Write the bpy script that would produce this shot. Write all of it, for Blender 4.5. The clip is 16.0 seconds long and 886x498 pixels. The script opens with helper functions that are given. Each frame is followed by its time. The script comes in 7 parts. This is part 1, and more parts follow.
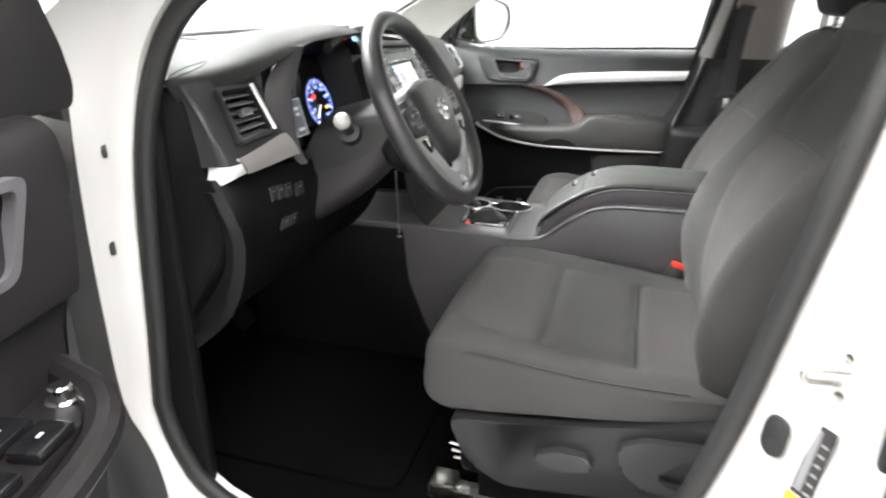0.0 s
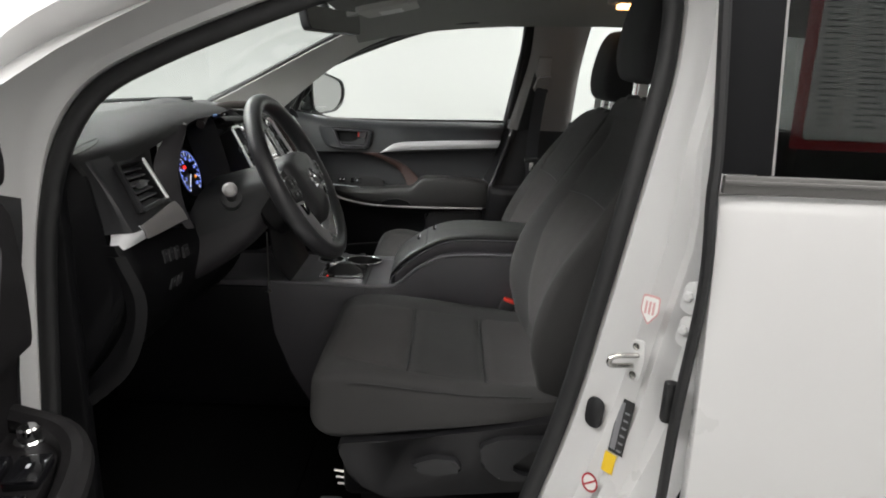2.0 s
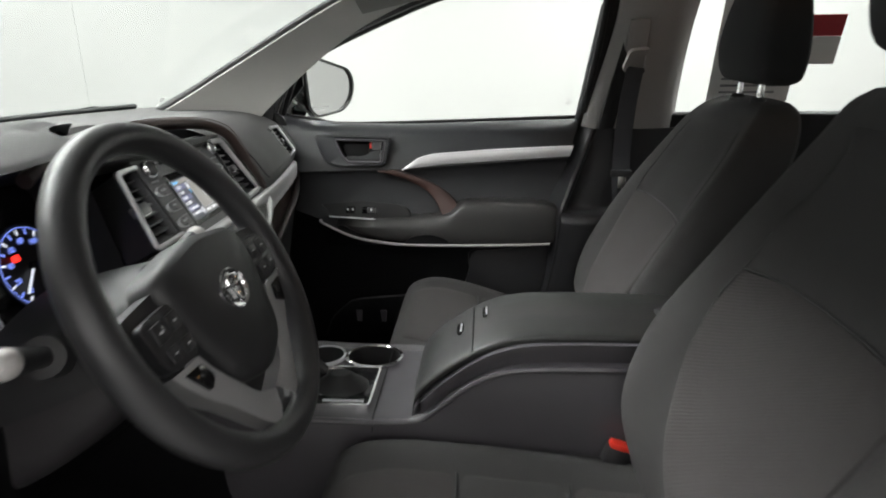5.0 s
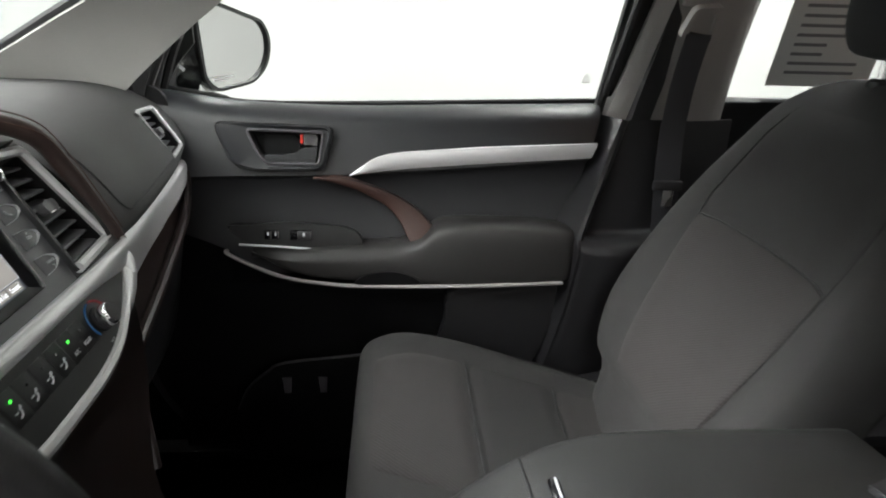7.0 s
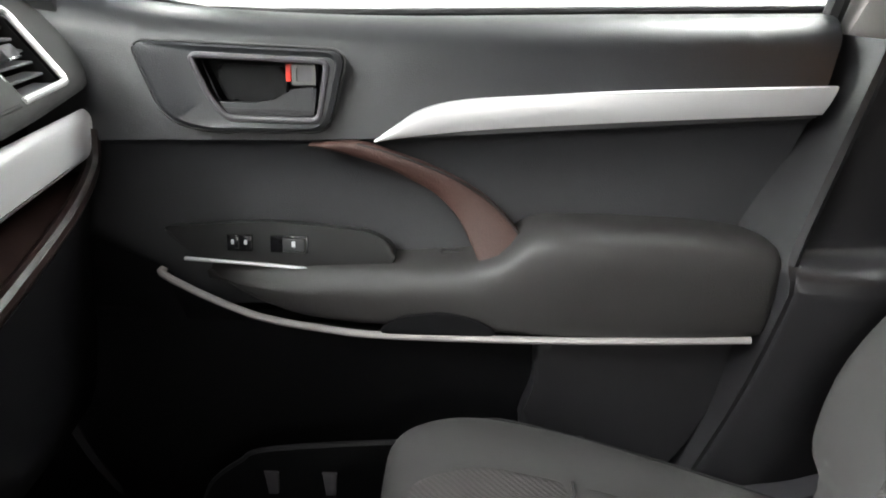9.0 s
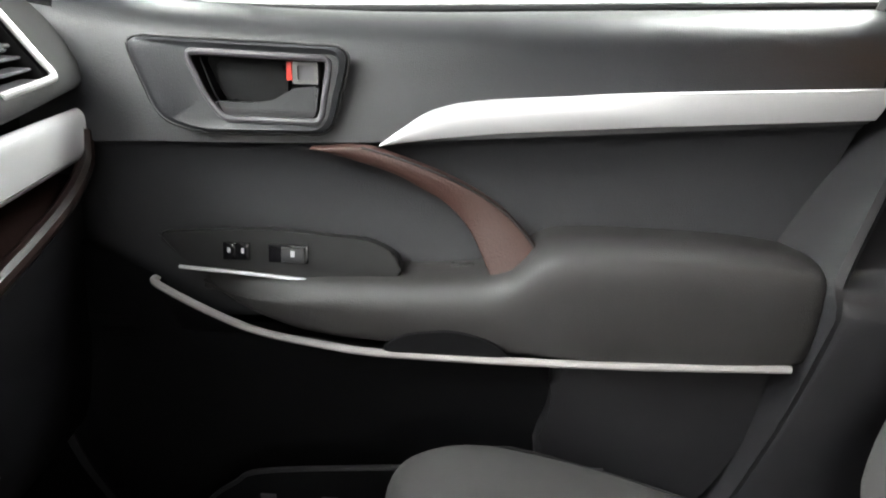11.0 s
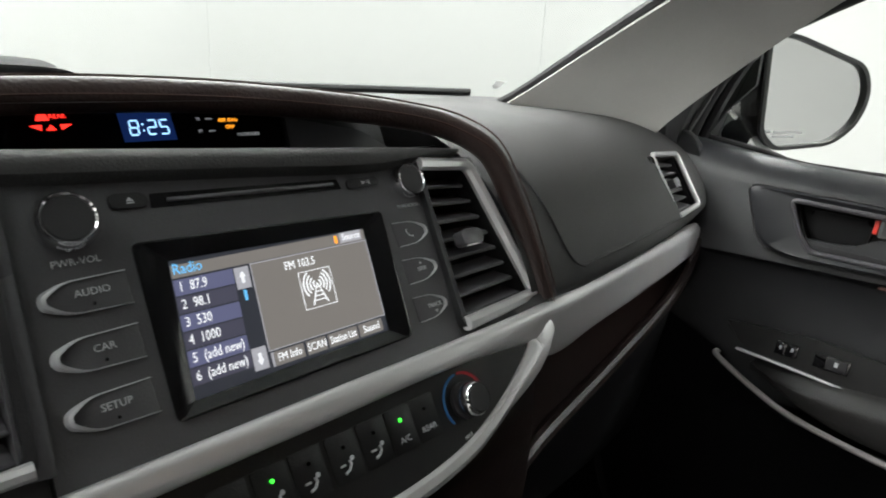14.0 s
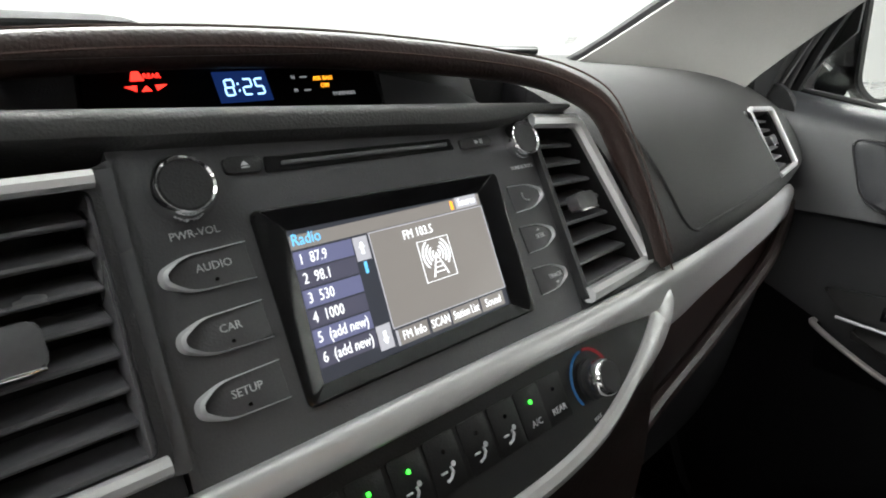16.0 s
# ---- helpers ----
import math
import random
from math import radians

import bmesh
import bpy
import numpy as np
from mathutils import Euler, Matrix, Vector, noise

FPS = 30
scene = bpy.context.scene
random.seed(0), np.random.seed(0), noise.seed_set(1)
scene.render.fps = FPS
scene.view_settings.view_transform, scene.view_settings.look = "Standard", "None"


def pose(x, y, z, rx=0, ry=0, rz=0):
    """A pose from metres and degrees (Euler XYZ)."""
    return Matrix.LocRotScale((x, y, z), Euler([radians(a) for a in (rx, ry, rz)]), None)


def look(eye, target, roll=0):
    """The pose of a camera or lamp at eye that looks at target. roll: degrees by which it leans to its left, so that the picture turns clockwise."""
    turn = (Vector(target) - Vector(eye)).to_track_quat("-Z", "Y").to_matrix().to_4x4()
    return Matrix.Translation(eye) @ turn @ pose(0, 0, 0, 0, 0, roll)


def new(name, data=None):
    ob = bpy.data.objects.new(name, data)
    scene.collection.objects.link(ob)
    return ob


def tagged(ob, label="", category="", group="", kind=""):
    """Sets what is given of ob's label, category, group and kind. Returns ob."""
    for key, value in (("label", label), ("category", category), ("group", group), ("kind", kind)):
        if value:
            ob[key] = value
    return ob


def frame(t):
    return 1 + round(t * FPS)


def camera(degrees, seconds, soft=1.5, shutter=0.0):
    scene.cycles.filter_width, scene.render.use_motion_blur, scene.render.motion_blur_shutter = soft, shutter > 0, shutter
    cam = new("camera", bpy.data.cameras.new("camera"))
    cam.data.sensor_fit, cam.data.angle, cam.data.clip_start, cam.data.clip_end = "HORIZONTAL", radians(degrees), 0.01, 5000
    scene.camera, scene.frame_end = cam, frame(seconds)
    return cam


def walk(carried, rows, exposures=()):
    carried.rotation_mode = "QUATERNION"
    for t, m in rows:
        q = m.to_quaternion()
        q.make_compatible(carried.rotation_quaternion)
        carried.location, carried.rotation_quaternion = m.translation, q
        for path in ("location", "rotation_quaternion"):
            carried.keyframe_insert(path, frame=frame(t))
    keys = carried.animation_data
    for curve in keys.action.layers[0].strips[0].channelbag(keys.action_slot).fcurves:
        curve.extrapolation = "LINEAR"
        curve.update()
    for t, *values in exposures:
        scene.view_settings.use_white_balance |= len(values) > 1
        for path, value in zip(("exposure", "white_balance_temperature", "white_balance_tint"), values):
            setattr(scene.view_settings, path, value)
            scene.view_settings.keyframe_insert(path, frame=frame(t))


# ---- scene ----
cam = camera(69.1, 16.0, soft=1.9, shutter=0.4)
PATH = [
    (0, (0.167, -1.559, 1.36), (-0.357, 0.228, 0.632), 0.5),
    (0.5, (0.152, -1.667, 1.373), (-0.067, 0.205, 0.703), 1.3),
    (1, (0.12, -1.743, 1.391), (0.042, 0.165, 0.796), 1.8),
    (1.5, (0.114, -1.769, 1.404), (0.115, 0.156, 0.862), 2.3),
    (2, (0.108, -1.78, 1.407), (0.115, 0.145, 0.864), 2.4),
    (2.5, (0.109, -1.771, 1.408), (0.124, 0.15, 0.854), 2.5),
    (3, (0.118, -1.739, 1.414), (0.133, 0.178, 0.843), 2.0),
    (3.5, (0.13, -1.632, 1.41), (0.077, 0.276, 0.812), 1.4),
    (4, (0.163, -1.446, 1.425), (0.015, 0.459, 0.832), 0.9),
    (4.5, (0.141, -1.246, 1.411), (-0.03, 0.657, 0.819), 0.3),
    (5, (0.087, -1.02, 1.408), (-0.043, 0.881, 0.8), -0.7),
    (5.2, (0.079, -0.936, 1.406), (-0.026, 0.962, 0.784), -0.5),
    (7.4, (-0.099, -0.331, 1.36), (0.09, 1.516, 0.619), 2.5),
    (7.5, (-0.105, -0.295, 1.352), (0.084, 1.549, 0.601), 2.8),
    (8, (-0.094, -0.097, 1.309), (-0.039, 1.732, 0.502), 3.7),
    (8.5, (-0.075, 0.01, 1.265), (-0.065, 1.83, 0.437), 1.8),
    (10.8, (-0.043, 0.119, 1.248), (-0.145, 1.926, 0.397), 1.3),
    (11, (-0.041, 0.114, 1.24), (-0.157, 1.939, 0.43), 1.0),
    (11.5, (-0.031, 0.076, 1.264), (-0.3, 1.903, 0.497), 1.4),
    (12, (-0.037, 0.004, 1.269), (-0.682, 1.783, 0.622), 0.1),
    (12.5, (-0.061, -0.048, 1.288), (-0.924, 1.66, 0.707), 0.8),
    (12.8, (-0.071, -0.091, 1.297), (-1.055, 1.561, 0.746), 2.6),
    (13, (-0.075, -0.115, 1.305), (-1.155, 1.476, 0.758), 3.3),
    (13.5, (-0.078, -0.164, 1.316), (-1.323, 1.298, 0.758), 3.2),
    (14, (-0.084, -0.187, 1.317), (-1.4, 1.206, 0.744), 3.0),
    (14.5, (-0.099, -0.201, 1.327), (-1.462, 1.132, 0.721), 0.8),
    (15, (-0.144, -0.209, 1.312), (-1.498, 1.121, 0.681), 1.9),
    (15.5, (-0.152, -0.208, 1.304), (-1.516, 1.097, 0.642), 1.3),
    (16, (-0.146, -0.199, 1.302), (-1.515, 1.098, 0.636), 1.1),
]
LIGHTNESS = [(0, 1.70), (0.5, 0.40), (1, -0.02), (1.5, -0.06), (2, -0.12), (3, -0.12), (3.5, -0.04), (4, -0.08), (4.5, -0.24), (5, 0.10), (7.5, 0.34), (8.5, 0.92), (11, 1.40), (11.5, 0.80), (12.5, 0.20), (13, -0.12), (14, 0.02), (15, 0.24), (15.5, 0.50), (16, 0.60)]
walk(cam, [(t, look(eye, target, roll)) for t, eye, target, roll in PATH], LIGHTNESS)

from mathutils.bvhtree import BVHTree

# ---- light ----
world = bpy.data.worlds.new("studio_world")
scene.world = world
world.use_nodes = True
world.node_tree.nodes["Background"].inputs[0].default_value = (0.9, 0.95, 1.0, 1)
world.node_tree.nodes["Background"].inputs[1].default_value = 0.15


def area_lamp(name, m, sx, sy, watts, colour=(1.0, 0.97, 0.93)):
    data = bpy.data.lights.new(name, "AREA")
    data.shape, data.size, data.size_y, data.energy, data.color = "RECTANGLE", sx, sy, watts, colour
    ob = new(name, data)
    ob.matrix_basis = m
    return ob


area_lamp("ceiling_lamp_front", pose(-2.4, 0.4, 3.12), 1.6, 4.4, 290, (1.0, 0.99, 0.98))
area_lamp("ceiling_lamp_rear", pose(1.6, 0.7, 3.12), 1.6, 3.8, 225, (1.0, 0.99, 0.98))
area_lamp("ceiling_lamp_side", pose(0.0, -1.9, 3.12), 5.0, 0.9, 42, (1.0, 0.99, 0.98))
# Added fill from the west, no known fixture; brightens the door and radio.
area_lamp("added_fill_lamp_west", pose(0.8, -4.06, 2.6, 90, 0, 0), 4.4, 0.9, 9, (1.0, 0.99, 0.99))


# ---- materials ----
def mat(name, colour, rough=0.5, metal=0.0, grain=0.0, grain_scale=400.0, vary=0.12, vary_scale=6.0, coat=0.0,
        spec=0.5, emit=None, power=0.0, weave=0.0, weave_scale=0.0, sheen=0.0, rough_vary=0.08, flake=0.0):
    m = bpy.data.materials.new(name)
    m.use_nodes = True
    n, l = m.node_tree.nodes, m.node_tree.links
    b = n["Principled BSDF"]
    b.inputs["Metallic"].default_value = metal
    b.inputs["Coat Weight"].default_value = coat
    b.inputs["Coat Roughness"].default_value = 0.06
    b.inputs["Specular IOR Level"].default_value = spec
    b.inputs["Sheen Weight"].default_value = sheen
    tc = n.new("ShaderNodeTexCoord")
    big = n.new("ShaderNodeTexNoise")
    big.inputs["Scale"].default_value, big.inputs["Detail"].default_value = vary_scale, 5.0
    l.new(tc.outputs["Object"], big.inputs["Vector"])
    mix = n.new("ShaderNodeMix")
    mix.data_type = "RGBA"
    lo = [max(0.0, c * (1 - vary)) for c in colour]
    hi = [min(1.0, c * (1 + vary)) for c in colour]
    mix.inputs[6].default_value, mix.inputs[7].default_value = (*lo, 1), (*hi, 1)
    l.new(big.outputs["Fac"], mix.inputs[0])
    last = mix.outputs[2]
    fine = n.new("ShaderNodeTexNoise")
    fine.inputs["Scale"].default_value, fine.inputs["Detail"].default_value = grain_scale, 2.0
    l.new(tc.outputs["Object"], fine.inputs["Vector"])
    if grain or weave:
        mul = n.new("ShaderNodeMix")
        mul.data_type, mul.blend_type = "RGBA", "MULTIPLY"
        mul.inputs[0].default_value = min(1.0, 0.25 + grain * 0.3)
        l.new(last, mul.inputs[6])
        l.new(fine.outputs["Fac"], mul.inputs[7])
        gain = n.new("ShaderNodeMix")
        gain.data_type = "RGBA"
        gain.inputs[0].default_value = 0.75
        l.new(last, gain.inputs[6])
        l.new(mul.outputs[2], gain.inputs[7])
        last = gain.outputs[2]
    l.new(last, b.inputs["Base Color"])
    rr = n.new("ShaderNodeMapRange")
    rr.inputs["To Min"].default_value, rr.inputs["To Max"].default_value = max(0.02, rough - rough_vary), min(1, rough + rough_vary)
    l.new(big.outputs["Fac"], rr.inputs["Value"])
    l.new(rr.outputs["Result"], b.inputs["Roughness"])
    height = fine.outputs["Fac"]
    if weave:
        wv = n.new("ShaderNodeTexWave")
        wv.wave_type, wv.bands_direction = "BANDS", "DIAGONAL"
        wv.inputs["Scale"].default_value, wv.inputs["Distortion"].default_value = weave_scale, 1.5
        wv.inputs["Detail"].default_value, wv.inputs["Detail Scale"].default_value = 1.0, 4.0
        l.new(tc.outputs["Object"], wv.inputs["Vector"])
        add = n.new("ShaderNodeMath")
        add.operation = "MULTIPLY_ADD"
        add.inputs[1].default_value = weave
        l.new(wv.outputs["Fac"], add.inputs[0])
        l.new(fine.outputs["Fac"], add.inputs[2])
        height = add.outputs[0]
        wm = n.new("ShaderNodeMix")
        wm.data_type, wm.blend_type = "RGBA", "MULTIPLY"
        dark = n.new("ShaderNodeMapRange")
        dark.inputs["To Min"].default_value = 0.62
        l.new(wv.outputs["Fac"], dark.inputs["Value"])
        wm.inputs[0].default_value = min(1.0, weave)
        l.new(last, wm.inputs[6])
        l.new(dark.outputs["Result"], wm.inputs[7])
        l.new(wm.outputs[2], b.inputs["Base Color"])
    if grain or weave:
        bump = n.new("ShaderNodeBump")
        bump.inputs["Strength"].default_value = max(grain, weave * 0.6)
        bump.inputs["Distance"].default_value = 0.0009
        l.new(height, bump.inputs["Height"])
        l.new(bump.outputs["Normal"], b.inputs["Normal"])
    if emit:
        b.inputs["Emission Color"].default_value = (*emit, 1)
        b.inputs["Emission Strength"].default_value = power
    return m


PLASTIC = mat("black_grained_plastic", (0.022, 0.022, 0.024), 0.45, grain=0.35, grain_scale=900)
SOFT = mat("dark_soft_touch_vinyl", (0.034, 0.034, 0.034), 0.52, grain=0.45, grain_scale=650, spec=0.4)
DOORPL = mat("charcoal_door_plastic", (0.0205, 0.0215, 0.0245), 0.33, grain=0.4, grain_scale=800, spec=0.7)
DOORSOFT = mat("dark_padded_door_vinyl", (0.0225, 0.023, 0.0255), 0.47, grain=0.45, grain_scale=650, spec=0.5)
# Black raised in place of more light on the rear-facing radio.
RADIOPL = mat("lightened_satin_black_radio", (0.078, 0.079, 0.084), 0.34, grain=0.25, grain_scale=900, spec=0.6)
COLUMN = mat("purple_grey_column_plastic", (0.029, 0.0265, 0.0295), 0.45, grain=0.35, grain_scale=900)
# Darker than the plastic itself: shade of the low parts is in the colour.
LOWPL = mat("shade_deep_lower_plastic", (0.0045, 0.0045, 0.0053), 0.5, grain=0.4, grain_scale=800, spec=0.2)
CONSOLE = mat("charcoal_console_plastic", (0.072, 0.068, 0.076), 0.34, spec=0.7, grain=0.35, grain_scale=900)
MOULDING = mat("grey_moulding_rubber", (0.11, 0.106, 0.102), 0.5, grain=0.3)
POCKETPL = mat("dark_pocket_plastic", (0.0135, 0.0132, 0.0148), 0.4, spec=0.45, grain=0.35, grain_scale=800)
ARMVINYL = mat("warm_grey_armrest_vinyl", (0.028, 0.0268, 0.0265), 0.47, grain=0.45, grain_scale=650, spec=0.5)
SASHM = mat("matt_black_sash_film", (0.006, 0.006, 0.007), 0.6, spec=0.12)
DULLBAR = mat("dull_silver_bar", (0.36, 0.345, 0.34), 0.42, metal=0.5)
CLIMPL = mat("black_climate_plastic", (0.010, 0.010, 0.0105), 0.4, spec=0.4, grain=0.2, grain_scale=900)
GLOSS = mat("gloss_black_plastic", (0.006, 0.006, 0.007), 0.12, rough_vary=0.03, coat=0.3)
# Slat black raised too, with the sheen on the slats in its colour.
SLATM = mat("lightened_satin_black_slat", (0.115, 0.115, 0.122), 0.30, grain=0.1)
FABRIC = mat("grey_seat_cloth", (0.052, 0.0508, 0.0505), 0.85, grain=0.7, grain_scale=1300, sheen=0.03, spec=0.2, vary=0.16)
PATTERN = mat("ribbed_grey_seat_cloth", (0.066, 0.0615, 0.061), 0.85, grain=0.6, grain_scale=1100, weave=0.65, weave_scale=88.0, sheen=0.03, spec=0.2)
HEADREST = mat("black_headrest_cloth", (0.030, 0.030, 0.031), 0.8, grain=0.6, grain_scale=1300, sheen=0.03, spec=0.25)
SILVER = mat("satin_silver_trim", (0.74, 0.74, 0.75), 0.34, metal=0.6, rough_vary=0.05, vary=0.05)
SPOKE = mat("dark_satin_silver_spoke", (0.42, 0.42, 0.425), 0.34, metal=0.45, rough_vary=0.05, vary=0.05)
CHROME = mat("chrome", (0.85, 0.85, 0.86), 0.08, metal=1.0, rough_vary=0.03, vary=0.03)
STEEL = mat("zinc_steel", (0.6, 0.59, 0.56), 0.28, metal=1.0)
BROWN = mat("brown_stitched_leather", (0.052, 0.024, 0.019), 0.5, grain=0.6, grain_scale=420, vary=0.2)
BROW = mat("dark_brown_brow_leather", (0.030, 0.016, 0.0135), 0.42, grain=0.6, grain_scale=420, vary=0.2)
RIMM = mat("satin_black_wheel_vinyl", (0.030, 0.030, 0.032), 0.36, grain=0.35, grain_scale=700)
TRAYBR = mat("dark_brown_tray_liner", (0.013, 0.0068, 0.0058), 0.35, grain=0.2, vary=0.2)
PAINT = mat("white_car_paint", (0.56, 0.557, 0.553), 0.28, coat=0.4, vary=0.008, rough_vary=0.015)
SEAL = mat("black_rubber_seal", (0.014, 0.014, 0.015), 0.55, grain=0.3, grain_scale=500)
# Black carpet taken further down, with the footwell's shade in its colour.
CARPET = mat("shade_deep_black_carpet", (0.003, 0.003, 0.003), 0.95, grain=1.0, grain_scale=700, spec=0.03)
PILLAR = mat("grey_pillar_cloth", (0.54, 0.535, 0.51), 0.75, grain=0.5, grain_scale=1200, spec=0.25)
PILTRIM = mat("warm_grey_pillar_plastic", (0.33, 0.315, 0.305), 0.55, grain=0.3, grain_scale=900)
HEADLINER = mat("grey_headliner_felt", (0.32, 0.32, 0.305), 0.95, grain=0.9, grain_scale=1400, spec=0.1)
WALL = mat("white_painted_wall", (0.50, 0.50, 0.495), 0.7, grain=0.15, grain_scale=150, vary=0.02, vary_scale=0.6)
GROUNDM = mat("grey_sealed_concrete", (0.42, 0.42, 0.41), 0.4, grain=0.3, grain_scale=60, vary=0.1, vary_scale=1.5)
PAPER = mat("printed_paper", (0.70, 0.70, 0.68), 0.7, vary=0.03)
REDINK = mat("red_ink", (0.38, 0.02, 0.03), 0.6)
GREYINK = mat("grey_ink", (0.20, 0.20, 0.21), 0.6)
BLACKINK = mat("black_ink", (0.02, 0.02, 0.02), 0.6)
YELLOW = mat("yellow_label", (0.75, 0.50, 0.03), 0.5)
REDPL = mat("red_plastic", (0.62, 0.035, 0.02), 0.4)
PRINT = mat("white_print", (0.55, 0.56, 0.58), 0.5)
PLATED = mat("grey_button_edge", (0.56, 0.57, 0.59), 0.35, metal=0.4)
BELT = mat("dark_seat_belt_webbing", (0.035, 0.036, 0.042), 0.7, grain=0.6, grain_scale=900)
FAINT = mat("faint_grey_etching", (0.48, 0.48, 0.49), 0.6)
LIDV = mat("black_armrest_vinyl", (0.020, 0.0205, 0.0205), 0.42, grain=0.45, grain_scale=650, spec=0.5)
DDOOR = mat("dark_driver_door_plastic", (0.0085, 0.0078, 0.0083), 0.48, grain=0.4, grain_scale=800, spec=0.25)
GREYSTRIP = mat("mid_grey_strip", (0.10, 0.10, 0.098), 0.5, grain=0.2)
KNOBTIP = mat("pale_stalk_cap", (0.45, 0.44, 0.43), 0.4, grain=0.2)


def lit(name, colour, power):
    return mat(name, tuple(c * 0.2 for c in colour), 0.3, emit=colour, power=power)


BLUELED = lit("blue_white_dial_light", (0.22, 0.32, 1.0), 1.3)
WHITELED = lit("white_dial_light", (0.85, 0.9, 1.0), 1.2)
REDLED = lit("red_warning_light", (1.0, 0.03, 0.02), 2.2)
AMBERLED = lit("amber_warning_light", (1.0, 0.35, 0.02), 1.6)
GREENLED = lit("green_indicator_light", (0.05, 1.0, 0.05), 2.5)
CLOCKLED = lit("pale_blue_clock_light", (0.35, 0.65, 1.0), 1.7)
DIMLED = lit("dim_white_lettering_light", (0.7, 0.72, 0.75), 0.25)
# Grey lifted to hold glare on the screen; the picture behind is darker.
SCREENBG = lit("glare_grey_screen_background", (0.215, 0.200, 0.185), 0.95)
SCREENBAR = lit("violet_screen_bar", (0.16, 0.17, 0.30), 0.7)
SCREENBAR2 = lit("dim_violet_screen_bar", (0.09, 0.09, 0.13), 0.7)
SCREENHI = lit("pale_screen_label", (0.55, 0.55, 0.60), 0.7)
SCREENTX = lit("white_screen_text", (0.95, 0.97, 1.0), 1.0)
SCREENDK = lit("dark_screen_area", (0.05, 0.055, 0.07), 0.6)
SCREENBG.node_tree.nodes["Principled BSDF"].inputs["Coat Weight"].default_value = 1.0
SCREENBL = lit("blue_screen_text", (0.15, 0.55, 0.95), 1.0)
WARMLAMP = lit("warm_dome_light", (1.0, 0.50, 0.16), 9.0)
LAMPWHITE = lit("white_lamp_diffuser", (1.0, 0.97, 0.93), 3.0)


def glass(name, tint, rough=0.0, ior=1.05):
    m = bpy.data.materials.new(name)
    m.use_nodes = True
    b = m.node_tree.nodes["Principled BSDF"]
    b.inputs["Base Color"].default_value = (*tint, 1)
    b.inputs["Transmission Weight"].default_value = 1.0
    b.inputs["Roughness"].default_value = rough
    b.inputs["IOR"].default_value = ior
    return m


GLASS = glass("clear_window_glass", (0.90, 0.95, 0.92))
SHADED = glass("green_shaded_windshield_glass", (0.68, 0.725, 0.705))
TINTED = glass("dark_tinted_glass", (0.11, 0.118, 0.115))
TINTED.node_tree.nodes["Principled BSDF"].inputs["Coat Weight"].default_value = 0.10
MIRROR = mat("mirror_glass", (0.86, 0.86, 0.86), 0.02, metal=1.0, rough_vary=0.0, vary=0.0)


# ---- mesh helpers ----
def link(name, mesh, material, parent=None, label="", m=None):
    ob = new(name, mesh)
    if material and not mesh.materials:
        mesh.materials.append(material)
    if parent:
        ob.parent = parent
        ob.matrix_parent_inverse = parent.matrix_basis.inverted()
    if m is not None:
        ob.matrix_basis = m
    if label:
        ob["label"] = label
    return ob


def part(name, bm, material, parent=None, label="", smooth=True, sharp=35):
    bmesh.ops.recalc_face_normals(bm, faces=bm.faces)
    mesh = bpy.data.meshes.new(name)
    if smooth:
        for f in bm.faces:
            f.smooth = True
        for e in bm.edges:
            if len(e.link_faces) == 2 and e.calc_face_angle(0) > radians(sharp):
                e.smooth = False
    bm.to_mesh(mesh)
    bm.free()
    return link(name, mesh, material, parent, label)


def thing(name, label, category, at=(0, 0, 0), group="", kind=""):
    ob = new(name)
    ob.matrix_basis = pose(*at)
    ob.empty_display_size = 0.1
    return tagged(ob, label, category, group, kind)


def curve(points, n):
    """Catmull-Rom through the points, n steps a span."""
    p = [Vector(q) for q in points]
    p = [2 * p[0] - p[1]] + p + [2 * p[-1] - p[-2]]
    out = []
    for i in range(1, len(p) - 2):
        a, b, c, d = p[i - 1:i + 3]
        for k in range(n):
            t = k / n
            out.append(0.5 * (2 * b + (c - a) * t + (2 * a - 5 * b + 4 * c - d) * t * t + (3 * b - a - 3 * c + d) * t ** 3))
    out.append(p[-2])
    return out


def sheet(rows, nu=4, nv=4, thick=0.0, closed=False, caps=False, bm=None):
    """A smooth surface through rows of control points; thick gives it a back; closed joins each row's ends."""
    bm = bm or bmesh.new()
    rows = [(curve(list(r) + [r[0]], nu)[:-1] if closed else curve(r, nu)) if nu > 1 else [Vector(q) for q in r] for r in rows]
    if nv > 1:
        cols = [curve(c, nv) for c in zip(*rows)]
        rows = list(zip(*cols))
    grid = [[bm.verts.new(q) for q in r] for r in rows]
    faces = []
    w = len(grid[0])
    for a, b in zip(grid, grid[1:]):
        for i in range(w if closed else w - 1):
            j = (i + 1) % w
            faces.append(bm.faces.new((a[i], a[j], b[j], b[i])))
    if caps:
        bm.faces.new(grid[0])
        bm.faces.new(list(reversed(grid[-1])))
    if thick:
        bmesh.ops.recalc_face_normals(bm, faces=faces)
        bmesh.ops.solidify(bm, geom=faces, thickness=thick)
    return bm


